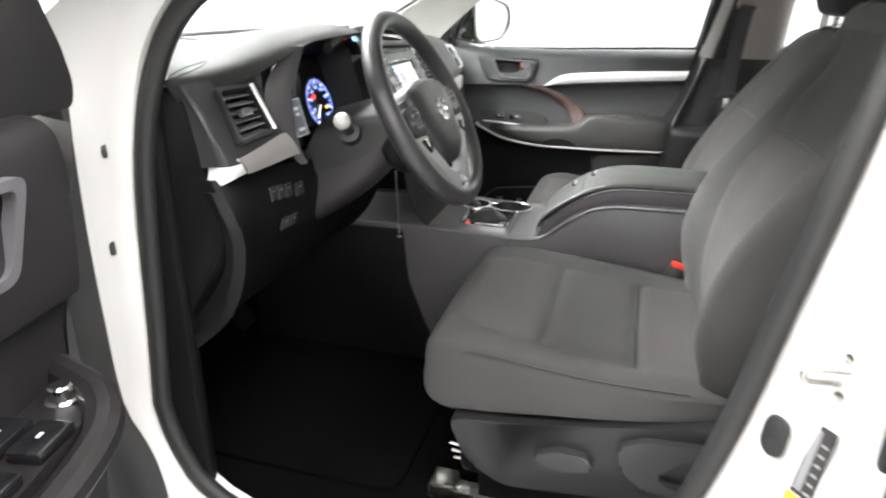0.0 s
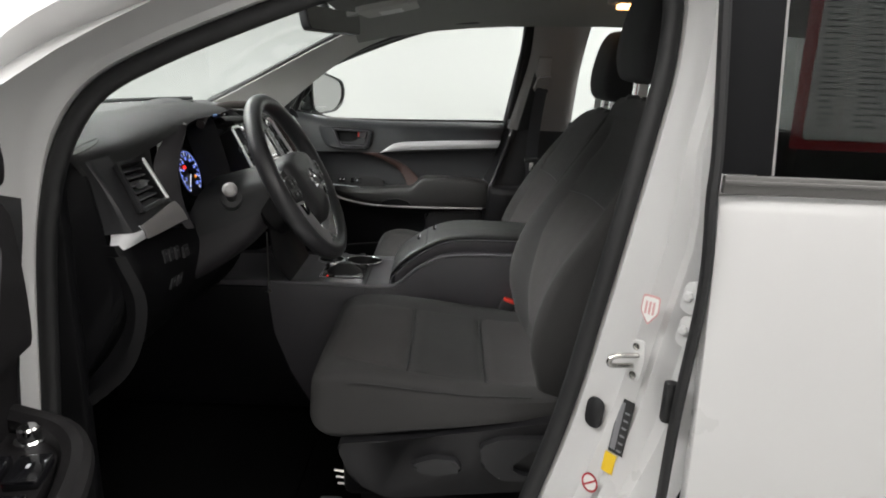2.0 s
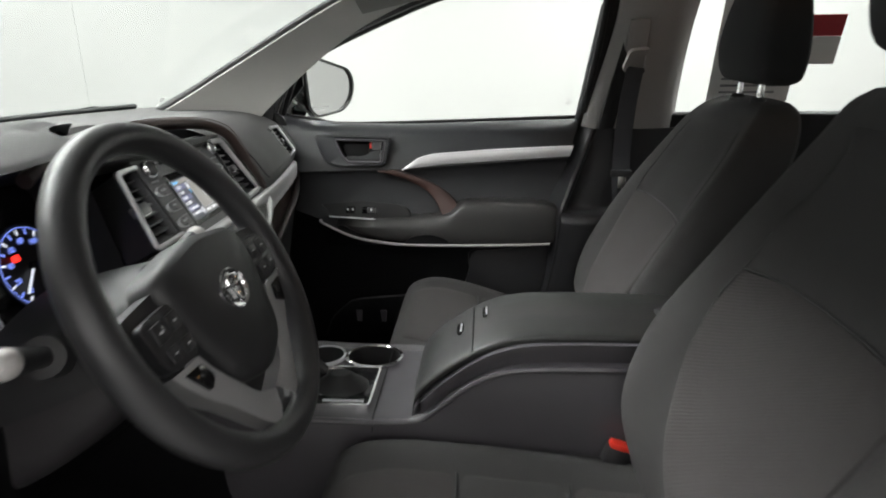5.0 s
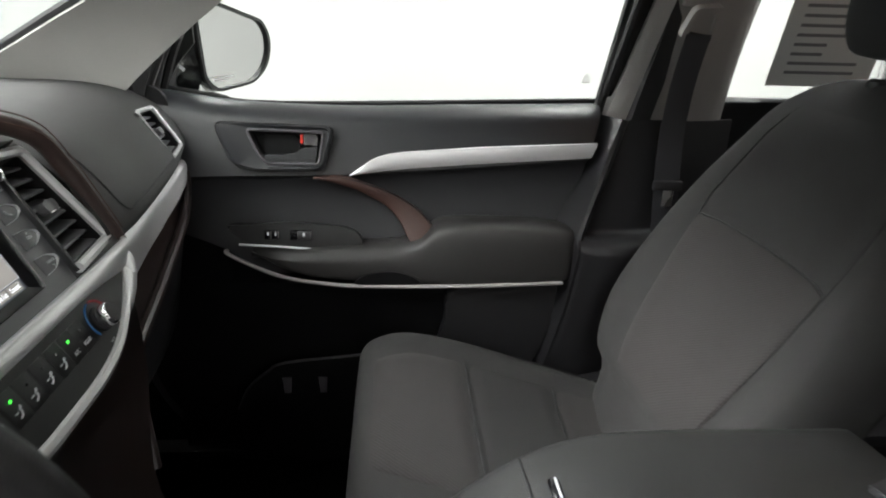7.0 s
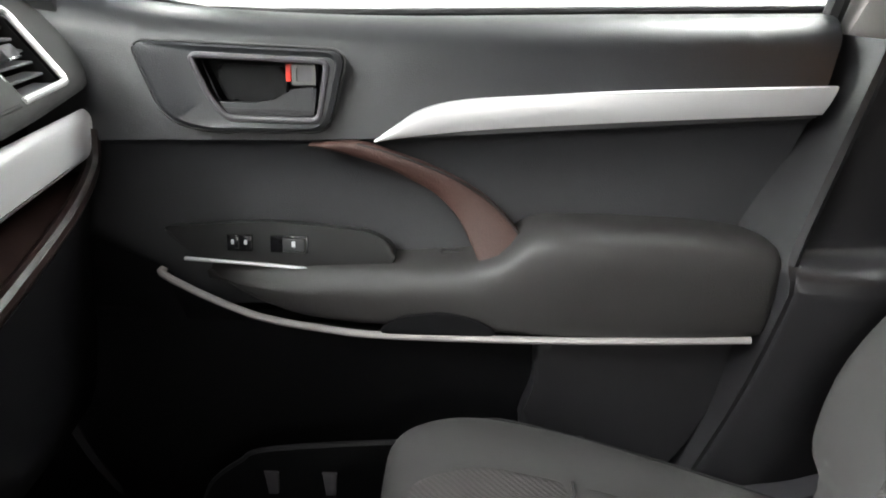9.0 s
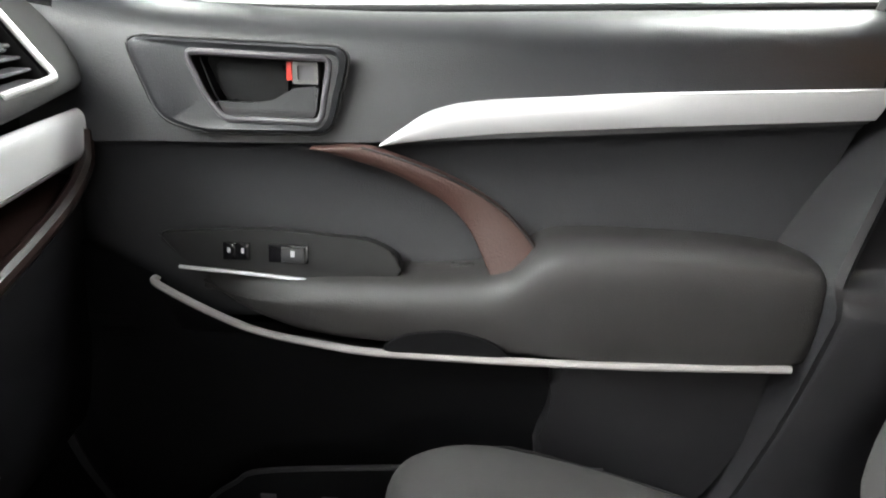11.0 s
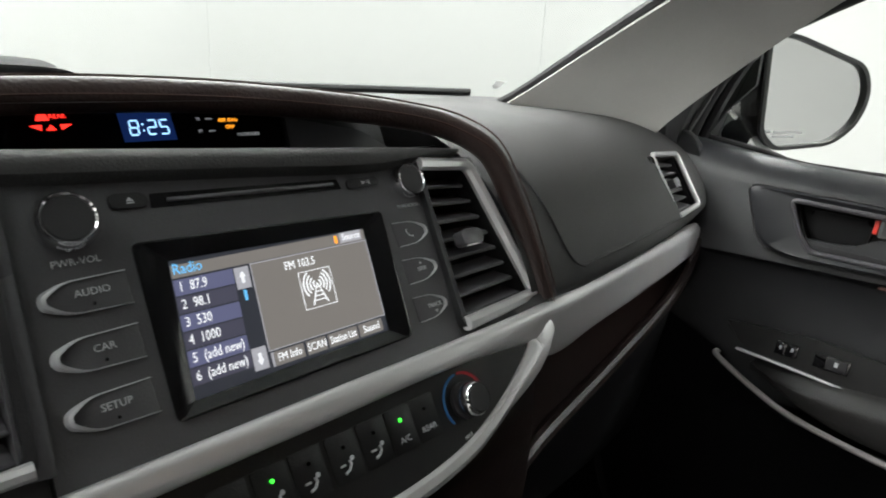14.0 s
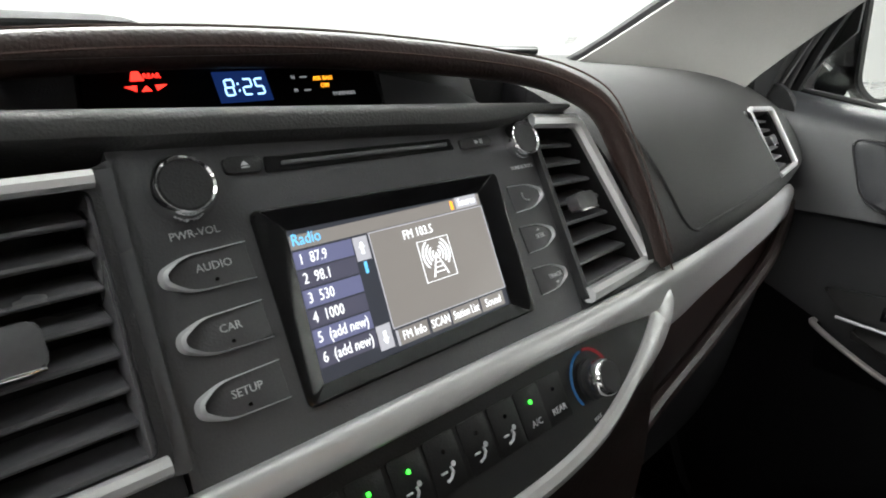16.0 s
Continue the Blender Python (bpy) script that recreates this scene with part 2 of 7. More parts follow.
def rounded(poly, r, n=4):
    """Round the corners of a 2D polygon; r is one radius or one a corner."""
    out = []
    k = len(poly)
    for i in range(k):
        p, a, b = Vector(poly[i]), Vector(poly[i - 1]), Vector(poly[(i + 1) % k])
        ri = r[i] if isinstance(r, (list, tuple)) else r
        d1, d2 = a - p, b - p
        ri = min(ri, d1.length * 0.48, d2.length * 0.48)
        if ri <= 0:
            out.append(p)
            continue
        s, e = p + d1.normalized() * ri, p + d2.normalized() * ri
        for q in range(n + 1):
            t = q / n
            out.append(s * (1 - t) ** 2 + p * 2 * t * (1 - t) + e * t * t)
    return out


def prism(poly, lo, hi, m=None, bevel=0.0, seg=2, bm=None):
    """A polygon in the u, v plane, from w = lo to hi, placed by m."""
    bm = bm or bmesh.new()
    a = [bm.verts.new((p[0], p[1], lo)) for p in poly]
    b = [bm.verts.new((p[0], p[1], hi)) for p in poly]
    faces = [bm.faces.new(list(reversed(a))), bm.faces.new(b)]
    k = len(poly)
    for i in range(k):
        faces.append(bm.faces.new((a[i], a[(i + 1) % k], b[(i + 1) % k], b[i])))
    verts = a + b
    if bevel:
        got = bmesh.ops.bevel(bm, geom=list(faces[1].edges), offset=bevel, segments=seg, affect="EDGES", profile=0.5)
        verts = list({v for f in bm.faces for v in f.verts}) if len(bm.faces) < 400 else verts + got["verts"]
    if m is not None:
        bmesh.ops.transform(bm, matrix=m, verts=[v for v in verts if v.is_valid])
    return bm


def ring(outer, inner, lo, hi, m=None, bm=None):
    """A frame between two polygons with the same number of corners."""
    bm = bm or bmesh.new()
    vs = [[bm.verts.new((p[0], p[1], w)) for p in poly] for poly, w in ((outer, lo), (outer, hi), (inner, hi), (inner, lo))]
    k = len(outer)
    for a, b in zip(vs, vs[1:] + vs[:1]):
        for i in range(k):
            bm.faces.new((a[i], a[(i + 1) % k], b[(i + 1) % k], b[i]))
    if m is not None:
        bmesh.ops.transform(bm, matrix=m, verts=[v for r in vs for v in r])
    return bm


def box(sx, sy, sz, m=None, bevel=0.003, seg=2):
    bm = bmesh.new()
    bmesh.ops.create_cube(bm, size=1.0)
    bmesh.ops.scale(bm, vec=(sx, sy, sz), verts=bm.verts)
    if bevel:
        bmesh.ops.bevel(bm, geom=bm.edges[:], offset=min(bevel, sx * 0.45, sy * 0.45, sz * 0.45), segments=seg, affect="EDGES", profile=0.5)
    if m is not None:
        bmesh.ops.transform(bm, matrix=m, verts=bm.verts)
    return bm


def tube(points, radius, n=10, closed=False, flat=1.0, up=None):
    """A round or flattened bar along points; radius is one number or one a point."""
    bm = bmesh.new()
    pts = [Vector(p) for p in points]
    k = len(pts)
    rings = []
    ref = Vector(up) if up else None
    for i, p in enumerate(pts):
        a = pts[i - 1] if (i or closed) else p
        b = pts[(i + 1) % k] if (i < k - 1 or closed) else p
        d = (b - a).normalized()
        if ref or closed or i == 0:
            base = ref or (Vector((0, 0, 1)) if abs(d.z) < 0.9 else Vector((1, 0, 0)))
            s = d.cross(base).normalized()
        else:
            s = (s - d * s.dot(d)).normalized()
        t = s.cross(d)
        r = radius[i] if isinstance(radius, (list, tuple)) else radius
        rings.append([bm.verts.new(p + s * (r * math.cos(q * 2 * math.pi / n)) + t * (r * flat * math.sin(q * 2 * math.pi / n))) for q in range(n)])
    pairs = list(zip(rings, rings[1:] + (rings[:1] if closed else [])))[: k if closed else k - 1]
    for a, b in pairs:
        for i in range(n):
            bm.faces.new((a[i], a[(i + 1) % n], b[(i + 1) % n], b[i]))
    if not closed:
        bm.faces.new(rings[0])
        bm.faces.new(rings[-1])
    return bm


def lathe(profile, m=None, n=32, hollow=0):
    """Turn (radius, height) pairs round the w axis; hollow 1 is open at its first ring, 2 at both."""
    bm = bmesh.new()
    rings = [[bm.verts.new((r * math.cos(q * 2 * math.pi / n), r * math.sin(q * 2 * math.pi / n), h)) for q in range(n)] for r, h in profile]
    for a, b in zip(rings, rings[1:]):
        for i in range(n):
            bm.faces.new((a[i], a[(i + 1) % n], b[(i + 1) % n], b[i]))
    if not hollow:
        bm.faces.new(rings[0])
    if hollow < 2:
        bm.faces.new(rings[-1])
    if m is not None:
        bmesh.ops.transform(bm, matrix=m, verts=bm.verts)
    return bm


def axes(o, u, v):
    """The pose with origin o, first axis u, second axis along v."""
    u = Vector(u).normalized()
    w = u.cross(Vector(v)).normalized()
    v = w.cross(u)
    return Matrix.Translation(o) @ Matrix((u, v, w)).transposed().to_4x4()


def letters(text, size, m, material, parent, align="CENTER", squeeze=1.0, depth=0.0002):
    """Lettering in the built-in font as a mesh, on the plane of m."""
    c = bpy.data.curves.new("lettering", "FONT")
    c.body, c.size, c.extrude, c.align_x, c.align_y, c.resolution_u = text, size, depth, align, "CENTER", 2
    tmp = bpy.data.objects.new("lettering", c)
    mesh = bpy.data.meshes.new_from_object(tmp)
    bpy.data.objects.remove(tmp)
    bpy.data.curves.remove(c)
    mesh.name = "lettering"
    mesh.transform(m @ Matrix.Diagonal((squeeze, 1, 1, 1)))
    mesh.materials.clear()
    return link("lettering", mesh, material, parent)


def upright(y, z, slope=0.0, out=-1):
    """A plane through depth y at height z, that leans by slope; u along the car, v the true height, w towards the cabin (out=-1: towards -y)."""
    k = math.sqrt(1 + slope * slope)
    return axes((0, y - slope * z, 0), (1, 0, 0), (0, slope, 1)) @ Matrix.Diagonal((1, k, 1, 1))


def cut_hole(bm, m, poly, reach=0.06):
    """Cut the outline poly, in the plane of m, out of a surface."""
    inv = m.inverted()
    n = m.to_3x3() @ Vector((0, 0, 1))
    pts = [Vector(p) for p in poly]
    mid = sum(pts, Vector((0, 0))) / len(pts)
    for i, p in enumerate(pts):
        q = pts[i - 1]
        a, b = m @ Vector((p.x, p.y, 0)), m @ Vector((q.x, q.y, 0))
        bmesh.ops.bisect_plane(bm, geom=bm.verts[:] + bm.edges[:] + bm.faces[:], plane_co=a, plane_no=(b - a).cross(n).normalized(), dist=1e-5)
    gone = []
    for f in bm.faces:
        c = inv @ f.calc_center_median()
        if abs(c.z) < reach and all((pts[i] - pts[i - 1]).cross(Vector((c.x, c.y)) - pts[i - 1]) * (pts[i] - pts[i - 1]).cross(mid - pts[i - 1]) > 0 for i in range(len(pts))):
            gone.append(f)
    bmesh.ops.delete(bm, geom=gone, context="FACES")
    return bm


def snap(bm, pts, lift):
    """Lay points on a surface, lift metres above it."""
    tree = BVHTree.FromBMesh(bm)
    out = []
    for p in pts:
        q, n, i, d = tree.find_nearest(Vector(p))
        out.append(q + (n if n.x + n.z > 0 else -n) * lift)
    return out


def at2(m, u, v, w=0.0):
    return m @ Matrix.Translation((u, v, w))


def rect(u0, v0, u1, v1):
    return [(u0, v0), (u1, v0), (u1, v1), (u0, v1)]


# ---- the studio ----
def studio():
    part("ground", box(11.0, 9.0, 0.1, pose(0.3, 0, -0.05), 0), GROUNDM)
    tagged(bpy.data.objects["ground"], "grey sealed concrete floor of the photo studio", "floor", kind="structure")
    for name, sx, sy, sz, at in (
        ("wall_north", 0.1, 9.0, 3.3, (-4.2, 0, 1.65)),
        ("wall_south", 0.1, 9.0, 3.3, (5.2, 0, 1.65)),
        ("wall_east", 9.3, 0.1, 3.3, (0.5, 3.4, 1.65)),
        ("wall_west", 9.3, 0.1, 3.3, (0.5, -4.2, 1.65)),
    ):
        ob = part(name, box(sx, sy, sz, pose(*at), 0), WALL)
        tagged(ob, "plain white painted studio wall", "wall", kind="structure")
    # the studio's walls run into one another in a wide curve
    for cx, cy, a0 in ((-2.65, 1.85, 90), (-2.65, -2.65, 180)):
        arc = [(cx + 1.5 * math.cos(radians(a)), cy + 1.5 * math.sin(radians(a))) for a in range(a0, a0 + 91, 5)]
        ob = part("wall_cove", sheet([[(x, y, 0.0) for x, y in arc], [(x, y, 3.2) for x, y in arc]], 1, 1, 0.004), WALL)
        tagged(ob, "curved white corner of the studio walls", "wall", kind="structure")
    ob = part("ceiling", box(11.0, 9.0, 0.1, pose(0.3, 0, 3.25), 0), WALL)
    tagged(ob, "plain white studio ceiling", "ceiling", kind="structure")
    for x, y, sx, sy in ((-2.4, 0.4, 1.7, 4.5), (1.6, 0.7, 1.7, 3.9), (0.0, -1.9, 5.1, 1.0)):
        lamp = thing("ceiling_light", "large white rectangular ceiling light panel", "ceiling light", (x, y, 3.2), "studio ceiling lights")
        part("frame", ring(rect(-sx / 2, -sy / 2, sx / 2, sy / 2), rect(-sx / 2 + 0.03, -sy / 2 + 0.03, sx / 2 - 0.03, sy / 2 - 0.03), -0.06, 0.0, pose(x, y, 3.2)), SILVER, lamp)
        part("diffuser", box(sx - 0.08, sy - 0.08, 0.01, pose(x, y, 3.17), 0), LAMPWHITE, lamp)
    # Unseen panel added to go with the west fill lamp.
    lamp = thing("added_wall_light", "added white light panel on the studio wall, out of view", "wall light", (0.8, -4.12, 2.05))
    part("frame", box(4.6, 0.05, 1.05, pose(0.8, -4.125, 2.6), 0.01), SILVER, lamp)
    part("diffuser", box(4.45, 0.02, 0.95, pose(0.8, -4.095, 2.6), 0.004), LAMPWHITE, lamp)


studio()

# ---- the car's shell ----
OPENING = [(-0.57, 0.70), (-0.555, 0.84), (-0.536, 1.047), (-0.522, 1.141), (-0.503, 1.231), (-0.472, 1.306), (-0.424, 1.362), (-0.339, 1.410),
           (-0.215, 1.464), (-0.05, 1.527), (0.13, 1.575), (0.31, 1.597), (0.405, 1.59), (0.447, 1.54), (0.446, 1.43), (0.424, 1.313),
           (0.397, 1.181), (0.369, 1.028), (0.339, 0.863), (0.296, 0.70), (0.25, 0.56), (0.17, 0.50), (-0.10, 0.48), (-0.38, 0.48), (-0.50, 0.53), (-0.552, 0.62)]


def hoop(side, y, grow, extra=0.0, n=3, plain=None):
    """The door opening's outline at depth y, grown outwards; extra widens it towards the rear; plain is its depth away from the stepped rear."""
    soft_y = y if plain is None else plain
    pts = curve(OPENING + [OPENING[0]], n)[:-1]
    k = len(pts)
    out = []
    for i, p in enumerate(pts):
        d = pts[(i + 1) % k] - pts[i - 1]
        nrm = Vector((-d.y, d.x)).normalized()
        rear = max(0.0, min(1.0, (p.x - 0.2) / 0.15))
        front = max(0.0, min(1.0, (-0.40 - p.x) / 0.08)) * max(0.0, min(1.0, (1.28 - p.y) / 0.08))
        g = grow * (1 - 0.42 * front) + extra * rear * (1 if p.y > 0.55 else 0.3) * (1 - 0.8 * max(0.0, min(1.0, (p.y - 1.20) / 0.12)))
        q = p + nrm * g
        lean = 0.06 * max(0.0, (q.y - 1.14) / 0.43) ** 1.3
        out.append(Vector((q.x, side * (y + (soft_y - y) * (1 - rear) - lean), q.y)))
    return out


def shell(side):
    name = "driver" if side < 0 else "passenger"
    body = thing("car_body", "white glossy car body side with painted door opening", "car body", (0, side * 0.85, 0.3), kind="structure")
    rows = [hoop(side, 0.755, -0.004), hoop(side, 0.775, 0.008), hoop(side, 0.805, 0.012), *[hoop(side, y, g, x, 3, 0.812 + 1.85 * (g - 0.024)) for y, g, x in ((0.812, 0.024, 0.004), (0.832, 0.034, 0.016), (0.842, 0.036, 0.018), (0.848, 0.046, 0.036), (0.864, 0.048, 0.038), (0.870, 0.058, 0.058), (0.892, 0.061, 0.062), (0.900, 0.068, 0.080), (0.925, 0.085, 0.09))]]
    part("door_opening", sheet(rows, 1, 1, closed=True), PAINT, body, "white painted door opening")
    seal = part("weatherstrip", tube(hoop(side, 0.788, -0.005), 0.0155, 12, closed=True, up=(0, 1, 0)), SEAL, body, "black rubber weatherstrip")
    if side > 0:
        part("inner_lining", sheet([hoop(side, 0.757, 0.030), hoop(side, 0.748, 0.012), hoop(side, 0.748, -0.010), hoop(side, 0.80, -0.014)], 1, 1, closed=True), SEAL, body, "black inner lining of the opening")
        part("inner_sill", box(2.6, 0.26, 0.10, pose(0.22, 0.84, 0.425), 0.02), LOWPL, body, "black sill trim")
    return body


def outer_panels(body):
    # fender, front pillar, roof rail and sill on the driver's side
    rail = [(-1.25, -0.66, 1.20), (-0.80, -0.80, 1.27), (-0.55, -0.85, 1.375), (-0.30, -0.83, 1.485), (0.0, -0.80, 1.60), (0.40, -0.78, 1.67), (1.2, -0.77, 1.69)]
    low = [(-1.25, -0.90, 1.12), (-0.85, -0.93, 1.20), (-0.62, -0.935, 1.27), (-0.35, -0.90, 1.44), (-0.05, -0.865, 1.565), (0.40, -0.84, 1.65), (1.2, -0.83, 1.67)]
    top = [(x, y + 0.10, z + 0.035) for x, y, z in rail]
    part("front_pillar_skin", sheet([top, rail, low], 5, 3), PAINT, body, "white painted pillar and roof rail")
    rows = []
    for z, y in ((1.17, -0.925), (1.05, -0.945), (0.85, -0.955), (0.6, -0.95), (0.35, -0.93)):
        rows.append([(-1.5, y + 0.03, z), (-1.1, y, z), (-0.80, y, z), (-0.725, y + 0.005, z)])
    part("fender", sheet(rows, 3, 3, 0.004), PAINT, body, "white painted front fender")
    # Dark sheet laid over the flange to stand for the door gap's shadow.
    rows = [[(x + 0.004, y - 0.003, z), (x - 0.009, y - 0.038, z), (x - 0.020, -0.940, z), (-0.665, -0.950, z), (-0.76, -0.925, z)] for x, y, z in ((-0.548, -0.878, 1.222), (-0.5515, -0.880, 1.16), (-0.566, -0.872, 1.05), (-0.576, -0.864, 0.92), (-0.587, -0.850, 0.74), (-0.567, -0.838, 0.655), (-0.550, -0.838, 0.60), (-0.530, -0.852, 0.53), (-0.520, -0.890, 0.46), (-0.515, -0.925, 0.34))]
    part("hinge_gap_shade", sheet(rows, 4, 3, 0.003), SEAL, body, "dark sheet standing for shade along the door hinges")
    rows = [[(-0.54, y, z), (-0.2, y, z), (0.3, y, z), (0.5, y, z)] for y, z in ((-0.76, 0.465), (-0.83, 0.46), (-0.90, 0.44), (-0.93, 0.38), (-0.92, 0.25))]
    part("sill", sheet(rows, 2, 3), PAINT, body, "white painted door sill")


BODY = shell(-1)
outer_panels(BODY)
BODY2 = shell(1)


def pillar_details(body):
    # hinge pillar holes, buffer, striker, plugs and labels on the lock pillar
    for x, z in ((-0.548, 1.155), (-0.565, 1.005)):
        part("plug", lathe([(0.0118, -0.004), (0.0118, 0.002), (0.007, 0.004), (0.006, 0.001)], axes((x, -0.835, z), (0.8, -0.6, 0), (0, 0, 1)), 20), SEAL, body, "black rubber plug")


def rear_door():
    d = thing("rear_door", "closed white rear car door with dark tinted window", "car door", (0.9, -0.93, 0.35), kind="")
    rows = []
    for z, y in ((1.262, -0.915), (1.235, -0.932), (1.10, -0.945), (0.92, -0.955), (0.78, -0.957), (0.55, -0.95), (0.36, -0.93)):
        e = 0.487 + 0.006 * math.sin(z * 3)
        rows.append([(e, y + 0.03, z), (e + 0.012, y + 0.004, z), (0.65, y, z), (1.0, y, z), (1.5, y, z)])
    part("door_skin", sheet(rows, 4, 4), PAINT, d, "white painted door skin")
    part("belt_moulding", box(1.05, 0.012, 0.026, pose(1.005, -0.927, 1.272), 0.004), MOULDING, d, "grey grooved belt moulding")
    part("belt_moulding", box(1.05, 0.006, 0.006, pose(1.005, -0.934, 1.276), 0.002), MOULDING, d)
    sash = [(0.462, -0.925, 0.60), (0.464, -0.93, 0.9), (0.476, -0.93, 1.12), (0.470, -0.925, 1.25), (0.470, -0.915, 1.34), (0.452, -0.885, 1.62)]
    part("edge_seal", tube(curve(sash, 5), 0.011, 8, flat=0.7), SEAL, d, "black rubber edge seal")
    bx = [(0.478, 1.285), (0.546, 1.285), (0.542, 1.66), (0.452, 1.66)]
    part("sash_cover", prism(bx, 0.0, 0.006, upright(-0.918, 1.285, 0.16), 0.002), SASHM, d, "black pillar cover")
    gx = [(0.549, 1.28), (1.45, 1.28), (1.40, 1.66), (0.546, 1.66)]
    ob = part("window_pane", prism(gx, 0.0, 0.004, upright(-0.915, 1.285, 0.16)), TINTED, d, "dark tinted window glass")
    ob.visible_shadow = False
    part("run_channel", tube([(0.5475, -0.921, 1.285), (0.5440, -0.861, 1.66)], 0.0024, 6), DULLBAR, d)
    part("door_buffer", box(0.022, 0.02, 0.07, pose(0.462, -0.905, 0.935), 0.008), SEAL, d, "black rubber door buffer")


rear_door()


def notice():
    n = thing("window_notice", "printed paper notice with red border behind tinted glass", "notice", (0.75, -0.86, 1.45))
    m = upright(-0.885, 1.32, 0.16) @ Matrix.Translation((0.008, -0.016, 0))
    part("sheet", prism([(0.576, 1.3345), (0.90, 1.3345), (0.88, 1.62), (0.591, 1.62)], -0.006, -0.0052, m), REDINK, n, "red printed border")
    part("page", prism(rounded([(0.5925, 1.3475), (0.641, 1.3485), (0.655, 1.62), (0.610, 1.62)], [0.010, 0.004, 0.004, 0.004]), -0.0049, -0.0043, m), PAPER, n)
    part("page", prism(rounded([(0.6418, 1.3485), (0.88, 1.3495), (0.87, 1.62), (0.6558, 1.62)], [0.004, 0.010, 0.010, 0.004]), -0.0049, -0.0043, m), PAPER, n)
    rng = random.Random(4)
    for c0, c1 in ((0.609, 0.642), (0.662, 0.705), (0.730, 0.85)):
        for k in range(30):
            v = 1.366 + k * 0.0082
            part("print_bar", prism(rect(c0, v, c0 + (c1 - c0) * rng.uniform(0.5, 1.0), v + 0.0026), -0.0041, -0.0038, m), GREYINK, n, smooth=False)


notice()


def cabin_shell():
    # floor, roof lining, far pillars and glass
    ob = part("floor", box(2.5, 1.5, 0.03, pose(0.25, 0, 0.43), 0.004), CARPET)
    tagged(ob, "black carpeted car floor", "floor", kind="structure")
    rows = [[(x, y, z - 0.07 * (abs(y) / 0.62) ** 3) for y in (-0.64, -0.4, 0.0, 0.4, 0.64)] for x, z in ((-0.22, 1.575), (-0.02, 1.615), (0.3, 1.65), (0.8, 1.665), (1.5, 1.65))]
    ob = part("headliner", sheet(rows, 4, 3, 0.02), HEADLINER)
    tagged(ob, "grey felt roof lining of the car", "headliner", kind="structure")
    rows = [[(x, y, z + 0.05 - 0.075 * (abs(y) / 0.74) ** 3) for y in (-0.74, -0.4, 0.0, 0.4, 0.74)] for x, z in ((-0.26, 1.572), (-0.02, 1.625), (0.3, 1.665), (0.8, 1.68), (1.55, 1.665))]
    ob = part("roof", sheet(rows, 3, 3, 0.01), PAINT)
    tagged(ob, "white painted car roof skin", "roof", kind="structure")
    ob = part("rear_bulkhead", box(0.05, 1.5, 0.85, pose(1.5, 0, 0.80), 0.01), LOWPL)
    tagged(ob, "dark rear cabin trim", "trim", kind="structure")
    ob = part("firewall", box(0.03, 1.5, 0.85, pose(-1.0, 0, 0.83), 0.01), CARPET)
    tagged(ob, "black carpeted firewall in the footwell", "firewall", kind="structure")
    rows = [[(x0 + (x1 - x0) * (y / 0.7) ** 2, y, z) for y in (-0.68, -0.4, 0, 0.4, 0.68, 0.79)] for x0, x1, z in ((-1.02, -0.80, 1.258), (-0.78, -0.60, 1.36), (-0.48, -0.34, 1.485), (-0.16, -0.06, 1.60))]
    w = thing("windshield", "clear curved windshield glass", "windshield", (-0.8, 0, 1.25), kind="structure")
    ob = part("window_pane", sheet(rows, 4, 4, 0.004), SHADED, w)
    ob.visible_shadow = False
    rows = [[(x0 + (x1 - x0) * (y / 0.7) ** 2 + 0.008, y, z) for y in (0.70, 0.75, 0.81)] for x0, x1, z in ((-1.02, -0.80, 1.258), (-0.78, -0.60, 1.36), (-0.48, -0.34, 1.485), (-0.16, -0.06, 1.60))]
    part("glass_border", sheet(rows, 2, 4, 0.002), SEAL, w, "black printed border of the windshield")
    cowl = [(-1.035 + 0.225 * (y / 0.7) ** 2, y, 1.262 + 0.0 * y) for y in (-0.655, -0.4, 0, 0.4, 0.655)]
    part("lower_seal", tube(curve(cowl, 6), 0.010, 8, flat=0.6), SEAL, w, "black lower windshield seal")
    # hood beyond the glass
    rows = [[(x, y, z - 0.05 * (y / 0.8) ** 2) for y in (-0.80, -0.4, 0, 0.4, 0.80)] for x, z in ((-1.12, 1.19), (-1.5, 1.14), (-1.95, 1.02), (-2.1, 0.8))]
    ob = part("hood", sheet(rows, 3, 3, 0.01), PAINT)
    tagged(ob, "white painted engine hood beyond the windshield", "hood", kind="structure")
    for s in (1, -1):
        a = thing("front_pillar_trim", "grey woven front pillar trim beside the windshield", "pillar trim", (-0.5, s * 0.66, 1.24), kind="structure")
        l1 = [(-0.86, 0.70, 1.225), (-0.75, 0.67, 1.262), (-0.53, 0.615, 1.375), (-0.29, 0.575, 1.50), (-0.08, 0.55, 1.59), (0.15, 0.56, 1.64)]
        mid = [(-0.70, 0.755, 1.195), (-0.61, 0.705, 1.252), (-0.44, 0.655, 1.382), (-0.26, 0.628, 1.487), (-0.07, 0.605, 1.562), (0.165, 0.60, 1.612)]
        l2 = [(-0.57, 0.760, 1.185), (-0.505, 0.722, 1.247), (-0.347, 0.702, 1.380), (-0.212, 0.690, 1.470), (-0.05, 0.672, 1.535), (0.18, 0.645, 1.582)]
        if s < 0:
            mid = [(x - 0.03, y + 0.02, z + 0.015) for x, y, z in mid]
            l2 = [(x - 0.05, y + 0.02, z + 0.045) for x, y, z in l2]
        rows = [[(x, s * y, z) for x, y, z in r] for r in (l1, mid, l2)]
